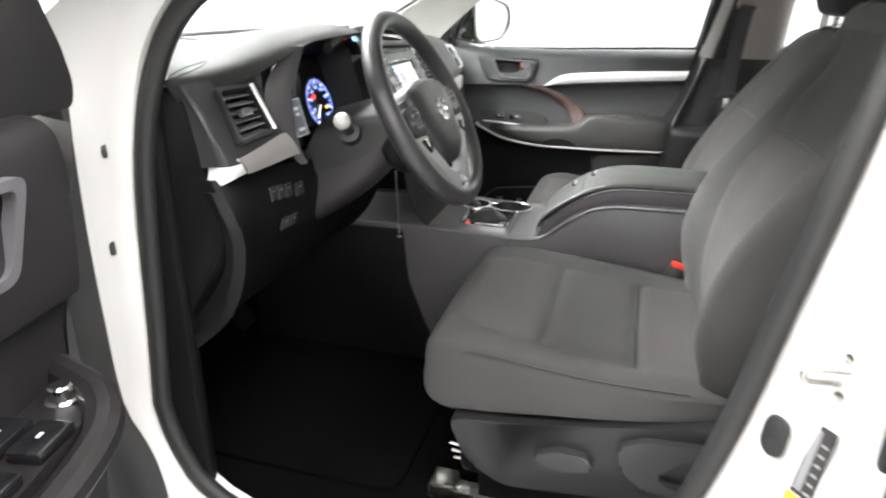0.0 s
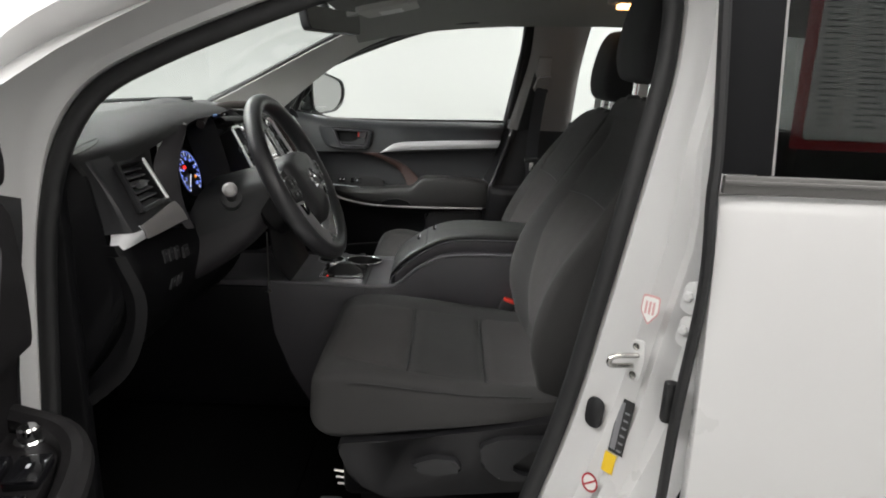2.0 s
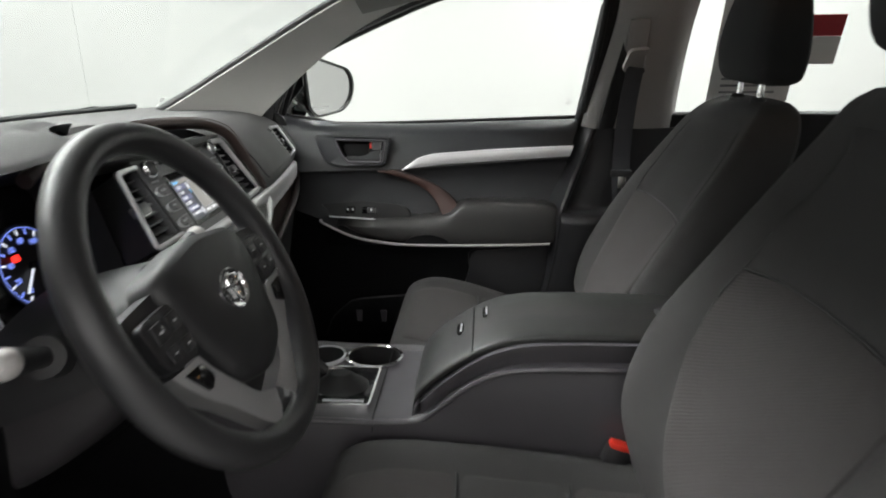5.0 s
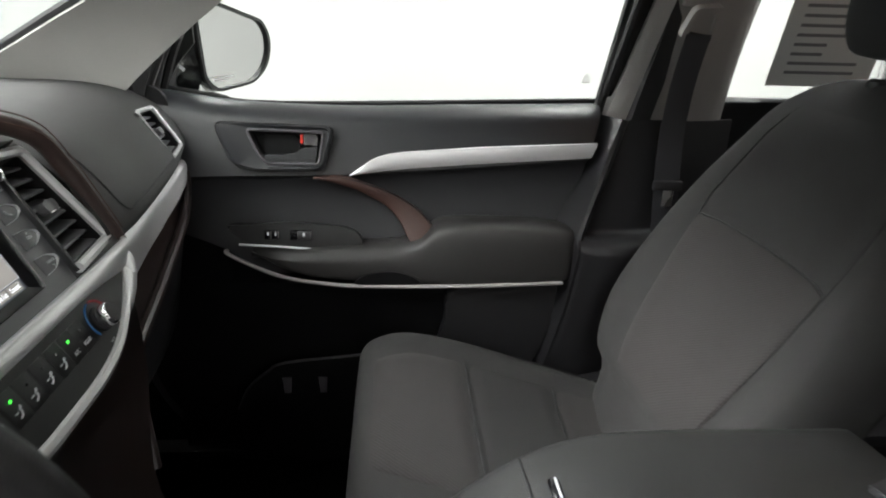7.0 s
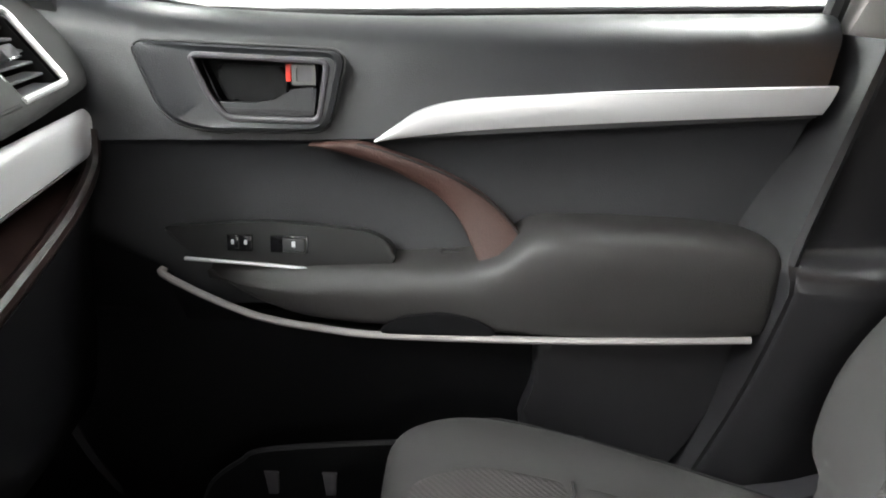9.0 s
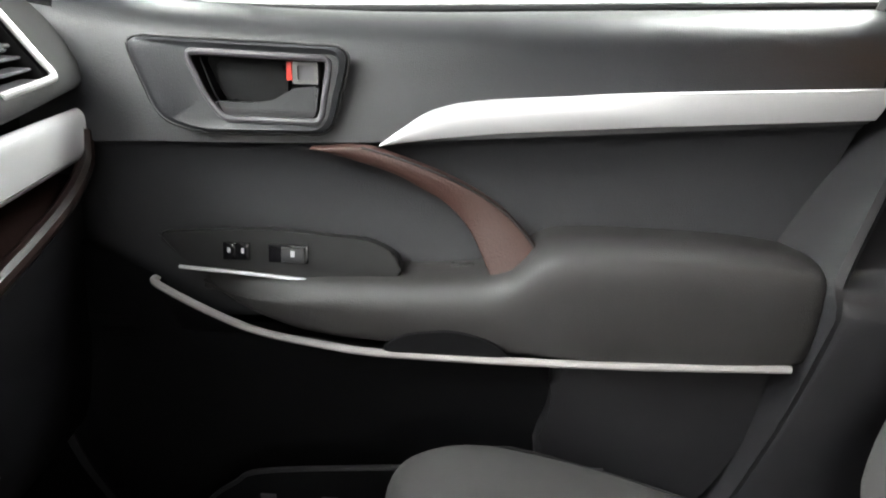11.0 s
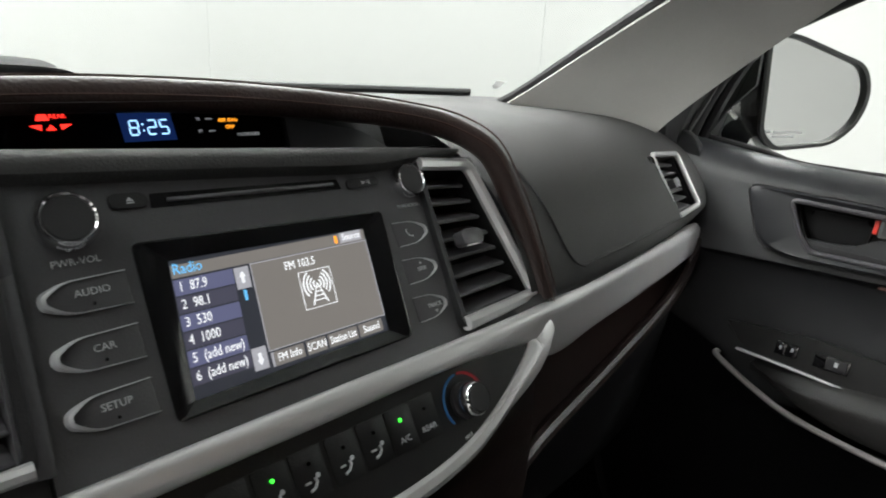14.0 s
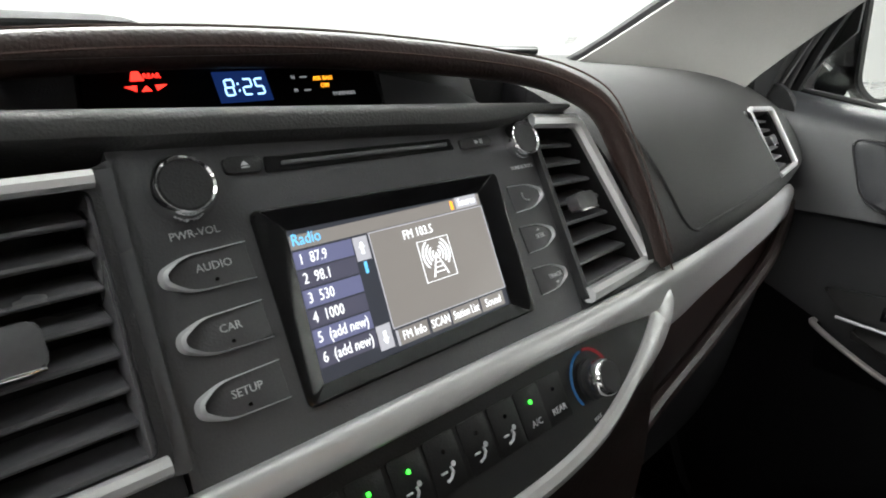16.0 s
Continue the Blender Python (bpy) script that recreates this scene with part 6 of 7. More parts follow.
def centre_console():
    c = thing("centre_console", "black centre console with armrest box and cup holders", "centre console", (0.1, 0.01, 0.45))
    prof = [(-0.75, 0.82), (-0.34, 0.83), (-0.18, 0.826), (-0.05, 0.826), (-0.005, 0.838), (0.05, 0.885), (0.11, 0.918), (0.20, 0.928), (0.42, 0.930)]
    rows = [[(x, y, z0 if z0 is not None else z) for x, z in prof] for y, z0 in ((-0.122, 0.46), (-0.124, 0.60))]
    def far(x):
        return 0.148 if x < -0.06 else 0.100 if x > 0.04 else 0.148 - 0.48 * (x + 0.06)
    rows += [[(x, -0.122, 0.70 + (z - 0.70) * 0.6) for x, z in prof], [(x, -0.118, z - 0.010) for x, z in prof], [(x, -0.110, z) for x, z in prof], [(x, -0.06, z + 0.001) for x, z in prof],
             [(x, far(x) - 0.05, z + 0.001) for x, z in prof], [(x, far(x) - 0.008, z) for x, z in prof], [(x, far(x), z - 0.010) for x, z in prof], [(x, far(x) + 0.004, 0.60) for x, z in prof], [(x, far(x) + 0.004, 0.46) for x, z in prof]]
    bm = sheet(rows, 4, 2)
    for x, rx, ry in ((-0.125, 0.0505, 0.0415), (-0.222, 0.0365, 0.0365)):
        cut_hole(bm, pose(x, 0.096, 0.828), [(rx * math.cos(k * math.pi / 14), ry * math.sin(k * math.pi / 14)) for k in range(28)])
    part("body", bm, CONSOLE, c, "charcoal plastic console body")
    # Dark sheet where the dash shades the console side; no separate cover there.
    part("side_shade", prism([(-0.80, 0.455), (-0.24, 0.455), (-0.30, 0.56), (-0.345, 0.68), (-0.36, 0.815), (-0.80, 0.81)], 0.0, 0.006, axes((0, -0.124, 0), (1, 0, 0), (0, 0, 1)), 0.002), LOWPL, c, "dark sheet standing for shade on the tunnel side")
    part("shoulder", tube(curve([(x, -0.1165, z - 0.004) for x, z in prof[1:]], 5), 0.0055, 8), CONSOLE, c, "rounded console shoulder")
    part("seam", tube([(-0.094, -0.1235, 0.56), (-0.094, -0.1225, 0.70), (-0.094, -0.119, 0.815), (-0.094, -0.11, 0.8275), (-0.094, 0.14, 0.8275)], 0.0012, 5), SEAL, c)
    # armrest box: side wall and rounded lid
    def arch(dz, y, x0=-0.015):
        return [(x0, y, 0.845 + dz), (0.02, y, 0.880 + dz), (0.07, y, 0.918 + dz), (0.125, y, 0.943 + dz), (0.20, y, 0.952 + dz), (0.42, y, 0.953 + dz)]
    rows = [arch(-0.03, -0.100), arch(-0.01, -0.106), arch(0.010, -0.106), arch(0.012, -0.100), arch(0.012, 0.080), arch(0.008, 0.086), arch(-0.03, 0.082)]
    part("bin", sheet(rows, 4, 2), CONSOLE, c, "charcoal storage bin side")
    def top(dz, y):
        return [(-0.030, y, 0.838 + dz), (-0.022, y, 0.875 + dz), (0.012, y, 0.912 + dz), (0.07, y, 0.952 + dz), (0.13, y, 0.975 + dz), (0.22, y, 0.982 + dz), (0.42, y, 0.978 + dz)]
    rows = [top(-0.022, -0.101), top(-0.012, -0.104), top(-0.006, -0.096), top(-0.001, -0.05), top(0.0, -0.008), top(-0.001, 0.035), top(-0.006, 0.080), top(-0.012, 0.088), top(-0.022, 0.085)]
    for dz, y in ((-0.028, -0.1085), (0.0100, -0.1068)):
        part("gap_line", tube(curve(arch(dz, y, -0.02), 4), 0.0018, 6), SEAL, c)
    lid = part("lid", sheet(rows, 4, 3), LIDV, c, "padded black sliding armrest lid")
    part("lid_gap", tube(curve([(0.068, y, z) for y, z in ((-0.10, 0.945), (-0.05, 0.9515), (-0.008, 0.9530), (0.035, 0.9515), (0.084, 0.945))], 4), 0.0016, 6), SEAL, lid)
    for x, z, y in ((0.045, 0.940, -0.010), (0.088, 0.963, 0.012)):
        part("latch", box(0.008, 0.034, 0.008, pose(x, y, z, 0, -28, 0), 0.003), GLOSS, lid, "small latch tab")
        part("latch_edge", box(0.003, 0.030, 0.003, pose(x + 0.003, y, z + 0.004, 0, -28, 0), 0.001), PLATED, lid)
    part("end_tab", box(0.05, 0.03, 0.012, pose(0.395, -0.02, 0.981, 0, 0, 20), 0.004), PLASTIC, lid)
    # shifter plate with its gate, and cup holders
    plate = part("shift_plate", prism(rounded(rect(-0.225, -0.085, -0.105, 0.045), 0.008), 0.827, 0.833, None, 0.002), GLOSS, c, "gloss black shifter plate")
    part("chrome_edge", ring(rounded(rect(-0.227, -0.087, -0.103, 0.047), 0.009), rounded(rect(-0.2235, -0.0835, -0.1065, 0.0435), 0.007), 0.826, 0.8355), CHROME, plate)
    part("silver_bar", box(0.070, 0.006, 0.003, pose(-0.150, -0.075, 0.835), 0.001), PLATED, plate)
    part("gate_light", box(0.005, 0.003, 0.001, pose(-0.205, -0.072, 0.8345), 0), REDLED, plate)
    rows = [[(-0.165 + r * 1.25 * math.cos(a), -0.02 + r * math.sin(a), z) for a in [k * math.pi / 6 for k in range(12)]] for r, z in ((0.040, 0.833), (0.036, 0.838), (0.026, 0.846), (0.014, 0.858))]
    part("shift_boot", sheet(rows, 3, 3, closed=True, caps=True), SEAL, c, "black leather shifter boot")
    part("shift_lever", tube(curve([(-0.19, -0.02, 0.862), (-0.22, -0.02, 0.89), (-0.25, -0.02, 0.915)], 4), 0.008, 12), PLASTIC, c, "short black shift lever")
    part("shift_knob", lathe([(0.012, 0), (0.020, 0.010), (0.024, 0.028), (0.021, 0.046), (0.010, 0.054)], pose(-0.25, -0.02, 0.905, 0, -30, 0), 24), PLASTIC, c, "black shift knob")
    oval = Matrix.Diagonal((1.22, 1.0, 1, 1))
    m = pose(-0.125, 0.096, 0.830) @ oval
    h = part("cup_holder", lathe([(0.041, 0.0025), (0.043, 0.0045), (0.046, 0.0035), (0.047, 0.0005), (0.0465, -0.003)], m, 48, 2), CHROME, c, "oval chrome rim of the cup holder")
    part("well", lathe([(0.0415, 0.003), (0.0405, -0.01), (0.038, -0.055), (0.002, -0.056)], m, 48, 1), SEAL, h, "dark cup well")
    m = pose(-0.222, 0.096, 0.830)
    h = part("cup_holder", lathe([(0.036, 0.0025), (0.0375, 0.004), (0.040, 0.003), (0.041, 0.0005), (0.0405, -0.003)], m, 40, 2), PLATED, c, "small grey cup holder rim")
    part("well", lathe([(0.0365, 0.003), (0.0355, -0.01), (0.033, -0.05), (0.002, -0.051)], m, 40, 1), SEAL, h, "dark cup well")
    part("ribbed_mat", box(0.05, 0.012, 0.004, pose(-0.19, 0.047, 0.831), 0.001), PLATED, c)
    # belt buckle between seat and console
    b = thing("belt_buckle", "black seat belt buckle with red release button", "belt buckle", (0.29, -0.14, 0.70))
    q = pose(0.287, -0.140, 0.765, 0, 18, 0)
    part("housing", box(0.040, 0.026, 0.085, q, 0.006), PLASTIC, b)
    part("release_button", box(0.034, 0.022, 0.012, q @ pose(0, 0, 0.043), 0.004), REDPL, b, "red release button")
    part("stem", box(0.022, 0.010, 0.12, pose(0.31, -0.14, 0.68, 0, 12, 0), 0.003), SEAL, b)


centre_console()


# ---- far (passenger) door ----
def passenger_door():
    d = thing("passenger_door", "charcoal passenger door panel with armrest, silver strip and handle", "car door", (0, 0.8, 0.5))
    # upper panel from the window sill down to the seam
    def xs(z):
        return (-0.50, -0.35, -0.15, 0.08, float(np.interp(z, [0.72, 0.87, 0.97, 1.11, 1.22], [0.235, 0.276, 0.284, 0.318, 0.345])))
    part("door_core", box(0.80, 0.10, 0.74, pose(-0.12, 0.83, 0.82), 0.01), LOWPL, d)
    def dip(x, z):
        return 0.05 * max(0.0, x + 0.12) * max(0.0, min(1.0, 1 - abs(z - 1.08) / 0.09))
    def nose(x, z):
        return 0.034 * max(0.0, (-0.26 - x) / 0.24) ** 1.2 * max(0.0, (z - 1.11) / 0.075)
    rows = [[(x, y + 0.02 * (x + 0.5), z + 0.022 * (x + 0.5) + nose(x, z) + dip(x, z)) for x in xs(z)] for y, z in ((0.86, 1.178), (0.80, 1.187), (0.765, 1.184), (0.742, 1.169), (0.730, 1.14), (0.718, 1.105), (0.710, 1.074))]
    m = upright(0.722, 1.13, 0.16) @ pose(0, 0, 0, 0, 1.3, 0)
    cut = [(-0.318, 1.158), (-0.189, 1.154), (-0.198, 1.102), (-0.286, 1.103), (-0.302, 1.122)]
    part("upper_panel", cut_hole(sheet(rows, 4, 4), m, cut, 0.03), DOORPL, d, "charcoal plastic upper panel")
    part("sill_seal", tube(curve([(-0.50, 0.815, 1.222), (-0.40, 0.815, 1.208), (-0.27, 0.818, 1.194), (0.36, 0.835, 1.209)], 4), 0.005, 8), SEAL, d)
    # padded middle, set back
    rows = [[(x, y + 0.02 * (x + 0.5), z + 0.022 * (x + 0.5) + dip(x, z)) for x in xs(z)] for y, z in ((0.722, 1.090), (0.716, 1.073), (0.722, 1.064), (0.728, 1.03), (0.724, 0.98), (0.715, 0.93), (0.71, 0.88))]
    part("middle_panel", sheet(rows, 4, 4), DOORSOFT, d, "padded dark middle panel")
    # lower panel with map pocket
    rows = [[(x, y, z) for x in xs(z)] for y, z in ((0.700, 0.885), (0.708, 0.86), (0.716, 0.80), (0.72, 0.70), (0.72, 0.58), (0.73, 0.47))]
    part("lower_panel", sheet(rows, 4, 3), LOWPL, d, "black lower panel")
    bulge = rounded([(0.035, 0.855), (0.29, 0.875), (0.23, 0.70), (0.16, 0.60), (0.02, 0.72), (0.045, 0.80)], 0.04)
    part("pocket_bulge", prism(bulge, -0.004, 0.022, axes((0, 0.714, 0), (1, 0, 0), (0, 0, 1)), 0.012, 4), POCKETPL, d, "bulging lower pocket wall")
    lipz = [(-0.37, 0.672, 0.605), (-0.345, 0.662, 0.66), (-0.305, 0.656, 0.70), (-0.26, 0.655, 0.722), (-0.05, 0.655, 0.742), (0.10, 0.66, 0.745)]
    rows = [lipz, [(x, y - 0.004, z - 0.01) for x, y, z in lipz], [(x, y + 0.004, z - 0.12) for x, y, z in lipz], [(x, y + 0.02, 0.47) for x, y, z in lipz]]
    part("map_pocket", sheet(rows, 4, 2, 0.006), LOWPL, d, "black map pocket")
    # Bar paler than the pocket, painting the highlight along its lip.
    part("pocket_lip_highlight", tube(curve(lipz, 5), 0.0035, 6), PLASTIC, d)
    for x in (-0.268, -0.198):
        part("pocket_clip", prism([(x - 0.006, 0.655), (x + 0.006, 0.655), (x + 0.009, 0.690), (x - 0.009, 0.690)], 0.0, 0.006, axes((0, 0.655, 0), (1, 0, 0), (0, 0, 1)), 0.002), CONSOLE, d, "small grey clip")
    # armrest
    rows = []
    for x, yo, t, b in ((-0.325, 0.690, 0.940, 0.934), (-0.27, 0.668, 0.947, 0.912), (-0.19, 0.658, 0.952, 0.895), (-0.03, 0.655, 0.962, 0.888), (0.02, 0.652, 0.995, 0.888), (0.07, 0.648, 1.002, 0.889), (0.19, 0.648, 1.000, 0.890), (0.250, 0.652, 0.994, 0.891), (0.278, 0.660, 0.986, 0.892), (0.284, 0.685, 0.978, 0.896)):
        rows.append([(x, 0.735, t - 0.004), (x, yo + 0.045, t + 0.001), (x, yo + 0.018, t - 0.002), (x, yo + 0.004, t - 0.014), (x, yo, (t + b) / 2), (x, yo + 0.004, b + 0.004), (x, yo + 0.02, b - 0.002), (x, 0.72, b)])
    part("armrest", sheet(rows, 4, 4), ARMVINYL, d, "padded charcoal armrest")
    # Flat plate on the armrest; its black stands for shade in the pull recess.
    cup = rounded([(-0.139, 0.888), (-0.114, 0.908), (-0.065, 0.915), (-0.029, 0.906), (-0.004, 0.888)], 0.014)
    part("pull_shade", prism(cup, 0.0, 0.004, axes((0, 0.6545, 0), (1, 0, 0), (0, 0, 1)), 0.001), LOWPL, d, "flat dark plate standing for the shaded pull recess")
    # thin silver bar
    bar = [(-0.364, 0.674, 0.948), (-0.362, 0.668, 0.942), (-0.305, 0.662, 0.915), (-0.255, 0.657, 0.899), (-0.19, 0.655, 0.889), (-0.12, 0.653, 0.884), (0.075, 0.652, 0.884), (0.262, 0.656, 0.888)]
    part("silver_bar", tube(curve(bar, 5), 0.0042, 8, flat=0.9), DULLBAR, d, "thin silver trim bar")
    # Black sheet; its front end stands for shade on the panel beside the dash.
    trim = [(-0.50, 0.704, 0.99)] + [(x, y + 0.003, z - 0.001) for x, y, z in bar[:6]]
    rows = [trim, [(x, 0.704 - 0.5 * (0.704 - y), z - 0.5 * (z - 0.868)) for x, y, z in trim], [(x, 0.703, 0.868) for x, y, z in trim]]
    part("lower_trim", sheet(rows, 3, 3), LOWPL, d, "black trim under the silver bar, its front standing for shade")
    # broad silver strip
    a = [(-0.142, 1.080), (-0.118, 1.097), (-0.092, 1.113), (-0.05, 1.123), (0.03, 1.129), (0.12, 1.135), (0.322, 1.1435)]
    b = [(-0.142, 1.079), (-0.10, 1.086), (-0.06, 1.091), (-0.02, 1.095), (0.05, 1.100), (0.14, 1.106), (0.312, 1.116)]
    rows = [[(x, 0.717 + 0.02 * (x + 0.2) - o, z) for x, z in r] for r, o in ((a, -0.004), (a, 0.005), ([((p[0] + q[0]) / 2, (p[1] + q[1]) / 2) for p, q in zip(a, b)], 0.0075), (b, 0.005), (b, -0.004))]
    part("silver_strip", sheet(rows, 4, 2), SILVER, d, "broad satin silver strip")
    # brown accent sweeping down to the armrest
    a = [(-0.208, 1.077), (-0.158, 1.080), (-0.118, 1.069), (-0.077, 1.054), (-0.042, 1.036), (-0.012, 1.014), (0.014, 0.984), (0.003, 0.962)]
    b = [(-0.208, 1.076), (-0.165, 1.066), (-0.127, 1.054), (-0.100, 1.040), (-0.076, 1.026), (-0.052, 1.003), (-0.034, 0.972), (-0.028, 0.957)]
    rows = [[(x, 0.708 - o - 0.03 * max(0, (1.02 - z)) / 0.07, z) for x, z in r] for r, o in ((a, -0.008), (a, 0.0035), ([((p[0] + q[0]) / 2, (p[1] + q[1]) / 2) for p, q in zip(a, b)], 0.0055), (b, 0.0015), (b, -0.008))]
    part("brown_accent", sheet(rows, 4, 3), BROWN, d, "brown leather accent")
    part("accent_seam", tube(curve([(x, 0.7035 - 0.03 * max(0, (1.02 - z)) / 0.07, z) for x, z in a[1:]], 4), 0.0012, 6), SEAL, d)
    # handle bezel, cup and lever
    outer = [(-0.379, 1.173), (-0.168, 1.167), (-0.187, 1.090), (-0.313, 1.089), (-0.350, 1.100)]
    inner = [(-0.322, 1.161), (-0.186, 1.157), (-0.196, 1.100), (-0.288, 1.101), (-0.305, 1.122)]
    ro, ri = rounded(outer, 0.018, 6), rounded(inner, 0.009, 6)
    mid = Vector((-0.262, 1.130))
    rows = [[m @ Vector((p.x, p.y, -0.006)) for p in ro], [m @ Vector((p.x, p.y, 0.008)) for p in ro], [m @ Vector((*(p + (mid - p) * 0.06), 0.0105)) for p in ro],
            [m @ Vector((*(p - (mid - p) * 0.12), 0.007)) for p in ri], [m @ Vector((p.x, p.y, 0.0075)) for p in ri], [m @ Vector((*(p + (mid - p) * 0.02), 0.004)) for p in ri]]
    part("handle_bezel", sheet(rows, 1, 1, closed=True), DOORPL, d, "charcoal handle surround")
    part("bezel_groove", tube([m @ Vector((p.x, p.y, 0.0045)) for p in rounded([(p[0] * 1.0 + (p[0] - mid.x) * 0.02, p[1] + (p[1] - mid.y) * 0.03) for p in outer], 0.019, 6)], 0.0017, 6, closed=True), SEAL, d)
    # Paler rim paints the edge's highlight.
    part("rim_highlight", tube([m @ Vector((p.x, p.y, 0.007)) for p in ri], 0.0032, 8, closed=True, flat=1.0, up=m.to_3x3() @ Vector((0, 0, 1))), CONSOLE, d, "grey rim of the recess, paler to stand for its highlight")
    # Cup parts use the shade-darkened plastic, so the hollow reads dark.
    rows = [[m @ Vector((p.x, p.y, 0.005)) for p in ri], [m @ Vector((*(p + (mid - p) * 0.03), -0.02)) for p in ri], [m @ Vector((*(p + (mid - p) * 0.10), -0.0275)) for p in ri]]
    part("handle_cup", sheet(rows, 1, 1, closed=True), LOWPL, d, "black handle recess with shade in its colour")
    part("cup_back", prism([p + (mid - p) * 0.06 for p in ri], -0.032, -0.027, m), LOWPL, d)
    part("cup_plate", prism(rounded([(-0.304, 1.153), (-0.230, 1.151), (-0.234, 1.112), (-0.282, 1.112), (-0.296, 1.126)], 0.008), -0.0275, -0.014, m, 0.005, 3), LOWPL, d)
    lever = [(-0.300, 1.1165), (-0.262, 1.116), (-0.242, 1.119), (-0.222, 1.130), (-0.198, 1.133), (-0.2015, 1.104), (-0.292, 1.105)]
    part("handle_lever", prism(rounded(lever, 0.003), -0.016, 0.003, m, 0.004, 3), DOORPL, d, "black door handle lever")
    part("lever_face", prism(rounded([(-0.298, 1.111), (-0.2, 1.109), (-0.2025, 1.1035), (-0.292, 1.1045)], 0.002), -0.010, 0.0045, m, 0.002, 2), PLASTIC, d)
    part("lock_tab", ring(rounded(rect(-0.2225, 1.134, -0.1985, 1.154), 0.002), rounded(rect(-0.2180, 1.1375, -0.2020, 1.1505), 0.0015), -0.012, 0.004, m), GREYSTRIP, d, "grey lock tab")
    part("lock_tab_face", prism(rect(-0.2180, 1.1375, -0.2020, 1.1505), -0.014, 0.001, m), CONSOLE, d)
    part("red_mark", prism(rect(-0.2290, 1.137, -0.2238, 1.154), -0.014, 0.001, m, 0.001), REDPL, d, "red unlocked mark")
    # switch plate
    sw = rounded([(-0.372, 0.985), (-0.255, 0.993), (-0.150, 0.986), (-0.120, 0.972), (-0.118, 0.946), (-0.155, 0.943), (-0.335, 0.956)], 0.012)
    ms = upright(0.700, 0.97, 0.25)
    part("switch_plate", prism(sw, -0.006, 0.012, ms, 0.004, 4), CLIMPL, d, "black switch plate")
    part("plate_edge", tube(curve([(-0.345, 0.684, 0.955), (-0.25, 0.682, 0.950), (-0.144, 0.678, 0.942)], 4), 0.0022, 6), PLATED, d)
    for u0, u1 in ((-0.298, -0.285), (-0.284, -0.271)):
        k = part("lock_switch", prism(rect(u0, 0.962, u1, 0.979), 0.012, 0.016, ms, 0.0015), GLOSS, d, "black lock switch")
        part("switch_mark", prism(rect((u0 + u1) / 2 - 0.0015, 0.969, (u0 + u1) / 2 + 0.0015, 0.974), 0.0161, 0.0164, ms), PRINT, k, smooth=False)
    k = part("window_switch", prism(rect(-0.252, 0.961, -0.212, 0.979), 0.012, 0.0145, ms, 0.001), GLOSS, d, "black window switch")
    part("switch_toe", prism(rect(-0.238, 0.962, -0.214, 0.977), 0.0145, 0.019, ms, 0.002), PLASTIC, k)
    part("switch_mark", prism(rect(-0.228, 0.968, -0.224, 0.974), 0.0191, 0.0194, ms), PRINT, k, smooth=False)
    part("speaker_button", prism(rounded(rect(-0.071, 0.941, -0.046, 0.961), 0.003), 0.0, 0.006, axes((0, 0.712, 0), (1, 0, 0), (0, 0, 1)), 0.002), SOFT, d, "small square cover")
    rows = [[(x, y, z) for x in (-0.56, -0.3, 0.0, 0.36)] for y, z in ((0.86, 1.175), (0.93, 1.165), (0.945, 1.0), (0.95, 0.7), (0.93, 0.42))]
    part("door_skin", sheet(rows, 3, 3), PAINT, d, "white painted outer skin")
    part("etched_mark", prism(rect(0.306, 1.246, 0.324, 1.2485), 0.0043, 0.0046, upright(0.835, 1.21, -0.30)), FAINT, d, smooth=False)
    for k in range(3):
        part("etched_mark", prism(rect(0.308, 1.2515 + k * 0.005, 0.322 - k * 0.003, 1.253 + k * 0.005), 0.0043, 0.0046, upright(0.835, 1.21, -0.30)), FAINT, d, smooth=False)
    # window glass, frame and front post
    m = upright(0.835, 1.21, -0.30)
    g = [(-0.49, 1.185), (0.36, 1.200), (0.41, 1.58), (0.0, 1.57), (-0.20, 1.51), (-0.36, 1.42), (-0.43, 1.33)]
    ob = part("window_pane", prism(g, 0.0, 0.004, m), GLASS, d, "clear side window glass")
    ob.visible_shadow = False
    fr = [(-0.495, 0.805, 1.205), (-0.44, 0.785, 1.325), (-0.36, 0.755, 1.42), (-0.20, 0.715, 1.505), (-0.05, 0.69, 1.548), (0.10, 0.675, 1.572), (0.36, 0.67, 1.582), (0.385, 0.68, 1.57), (0.375, 0.74, 1.40), (0.352, 0.80, 1.225)]
    part("window_frame", tube(curve(fr, 5), 0.010, 8), SEAL, d, "black window frame")
    rear = [(0.385, 0.68, 1.57), (0.380, 0.715, 1.48), (0.372, 0.755, 1.38), (0.356, 0.80, 1.225)]
    rows = [[(x + dx, y + dy, z) for x, y, z in rear] for dx, dy in ((-0.004, 0.0), (0.012, -0.004), (0.045, 0.012), (0.09, 0.05))]
    part("rear_post", sheet(rows, 3, 2, 0.004), SEAL, d, "black rear window post")
    part("front_post", prism(rounded([(-0.60, 1.195), (-0.530, 1.200), (-0.452, 1.345), (-0.436, 1.372), (-0.475, 1.340), (-0.55, 1.25)], 0.004), -0.006, 0.012, axes((0, 0.785, 0), (1, 0.04, 0), (0, 0, 1)), 0.003), SEAL, d, "black window corner post")
    part("corner_panel", prism([(-0.62, 1.195), (-0.50, 1.200), (-0.462, 1.262), (-0.428, 1.30), (-0.428, 1.388), (-0.50, 1.338), (-0.58, 1.26)], -0.004, 0.004, axes((0, 0.822, 0), (1, 0, 0), (0, 0, 1))), SEAL, d, "black fixed corner panel")
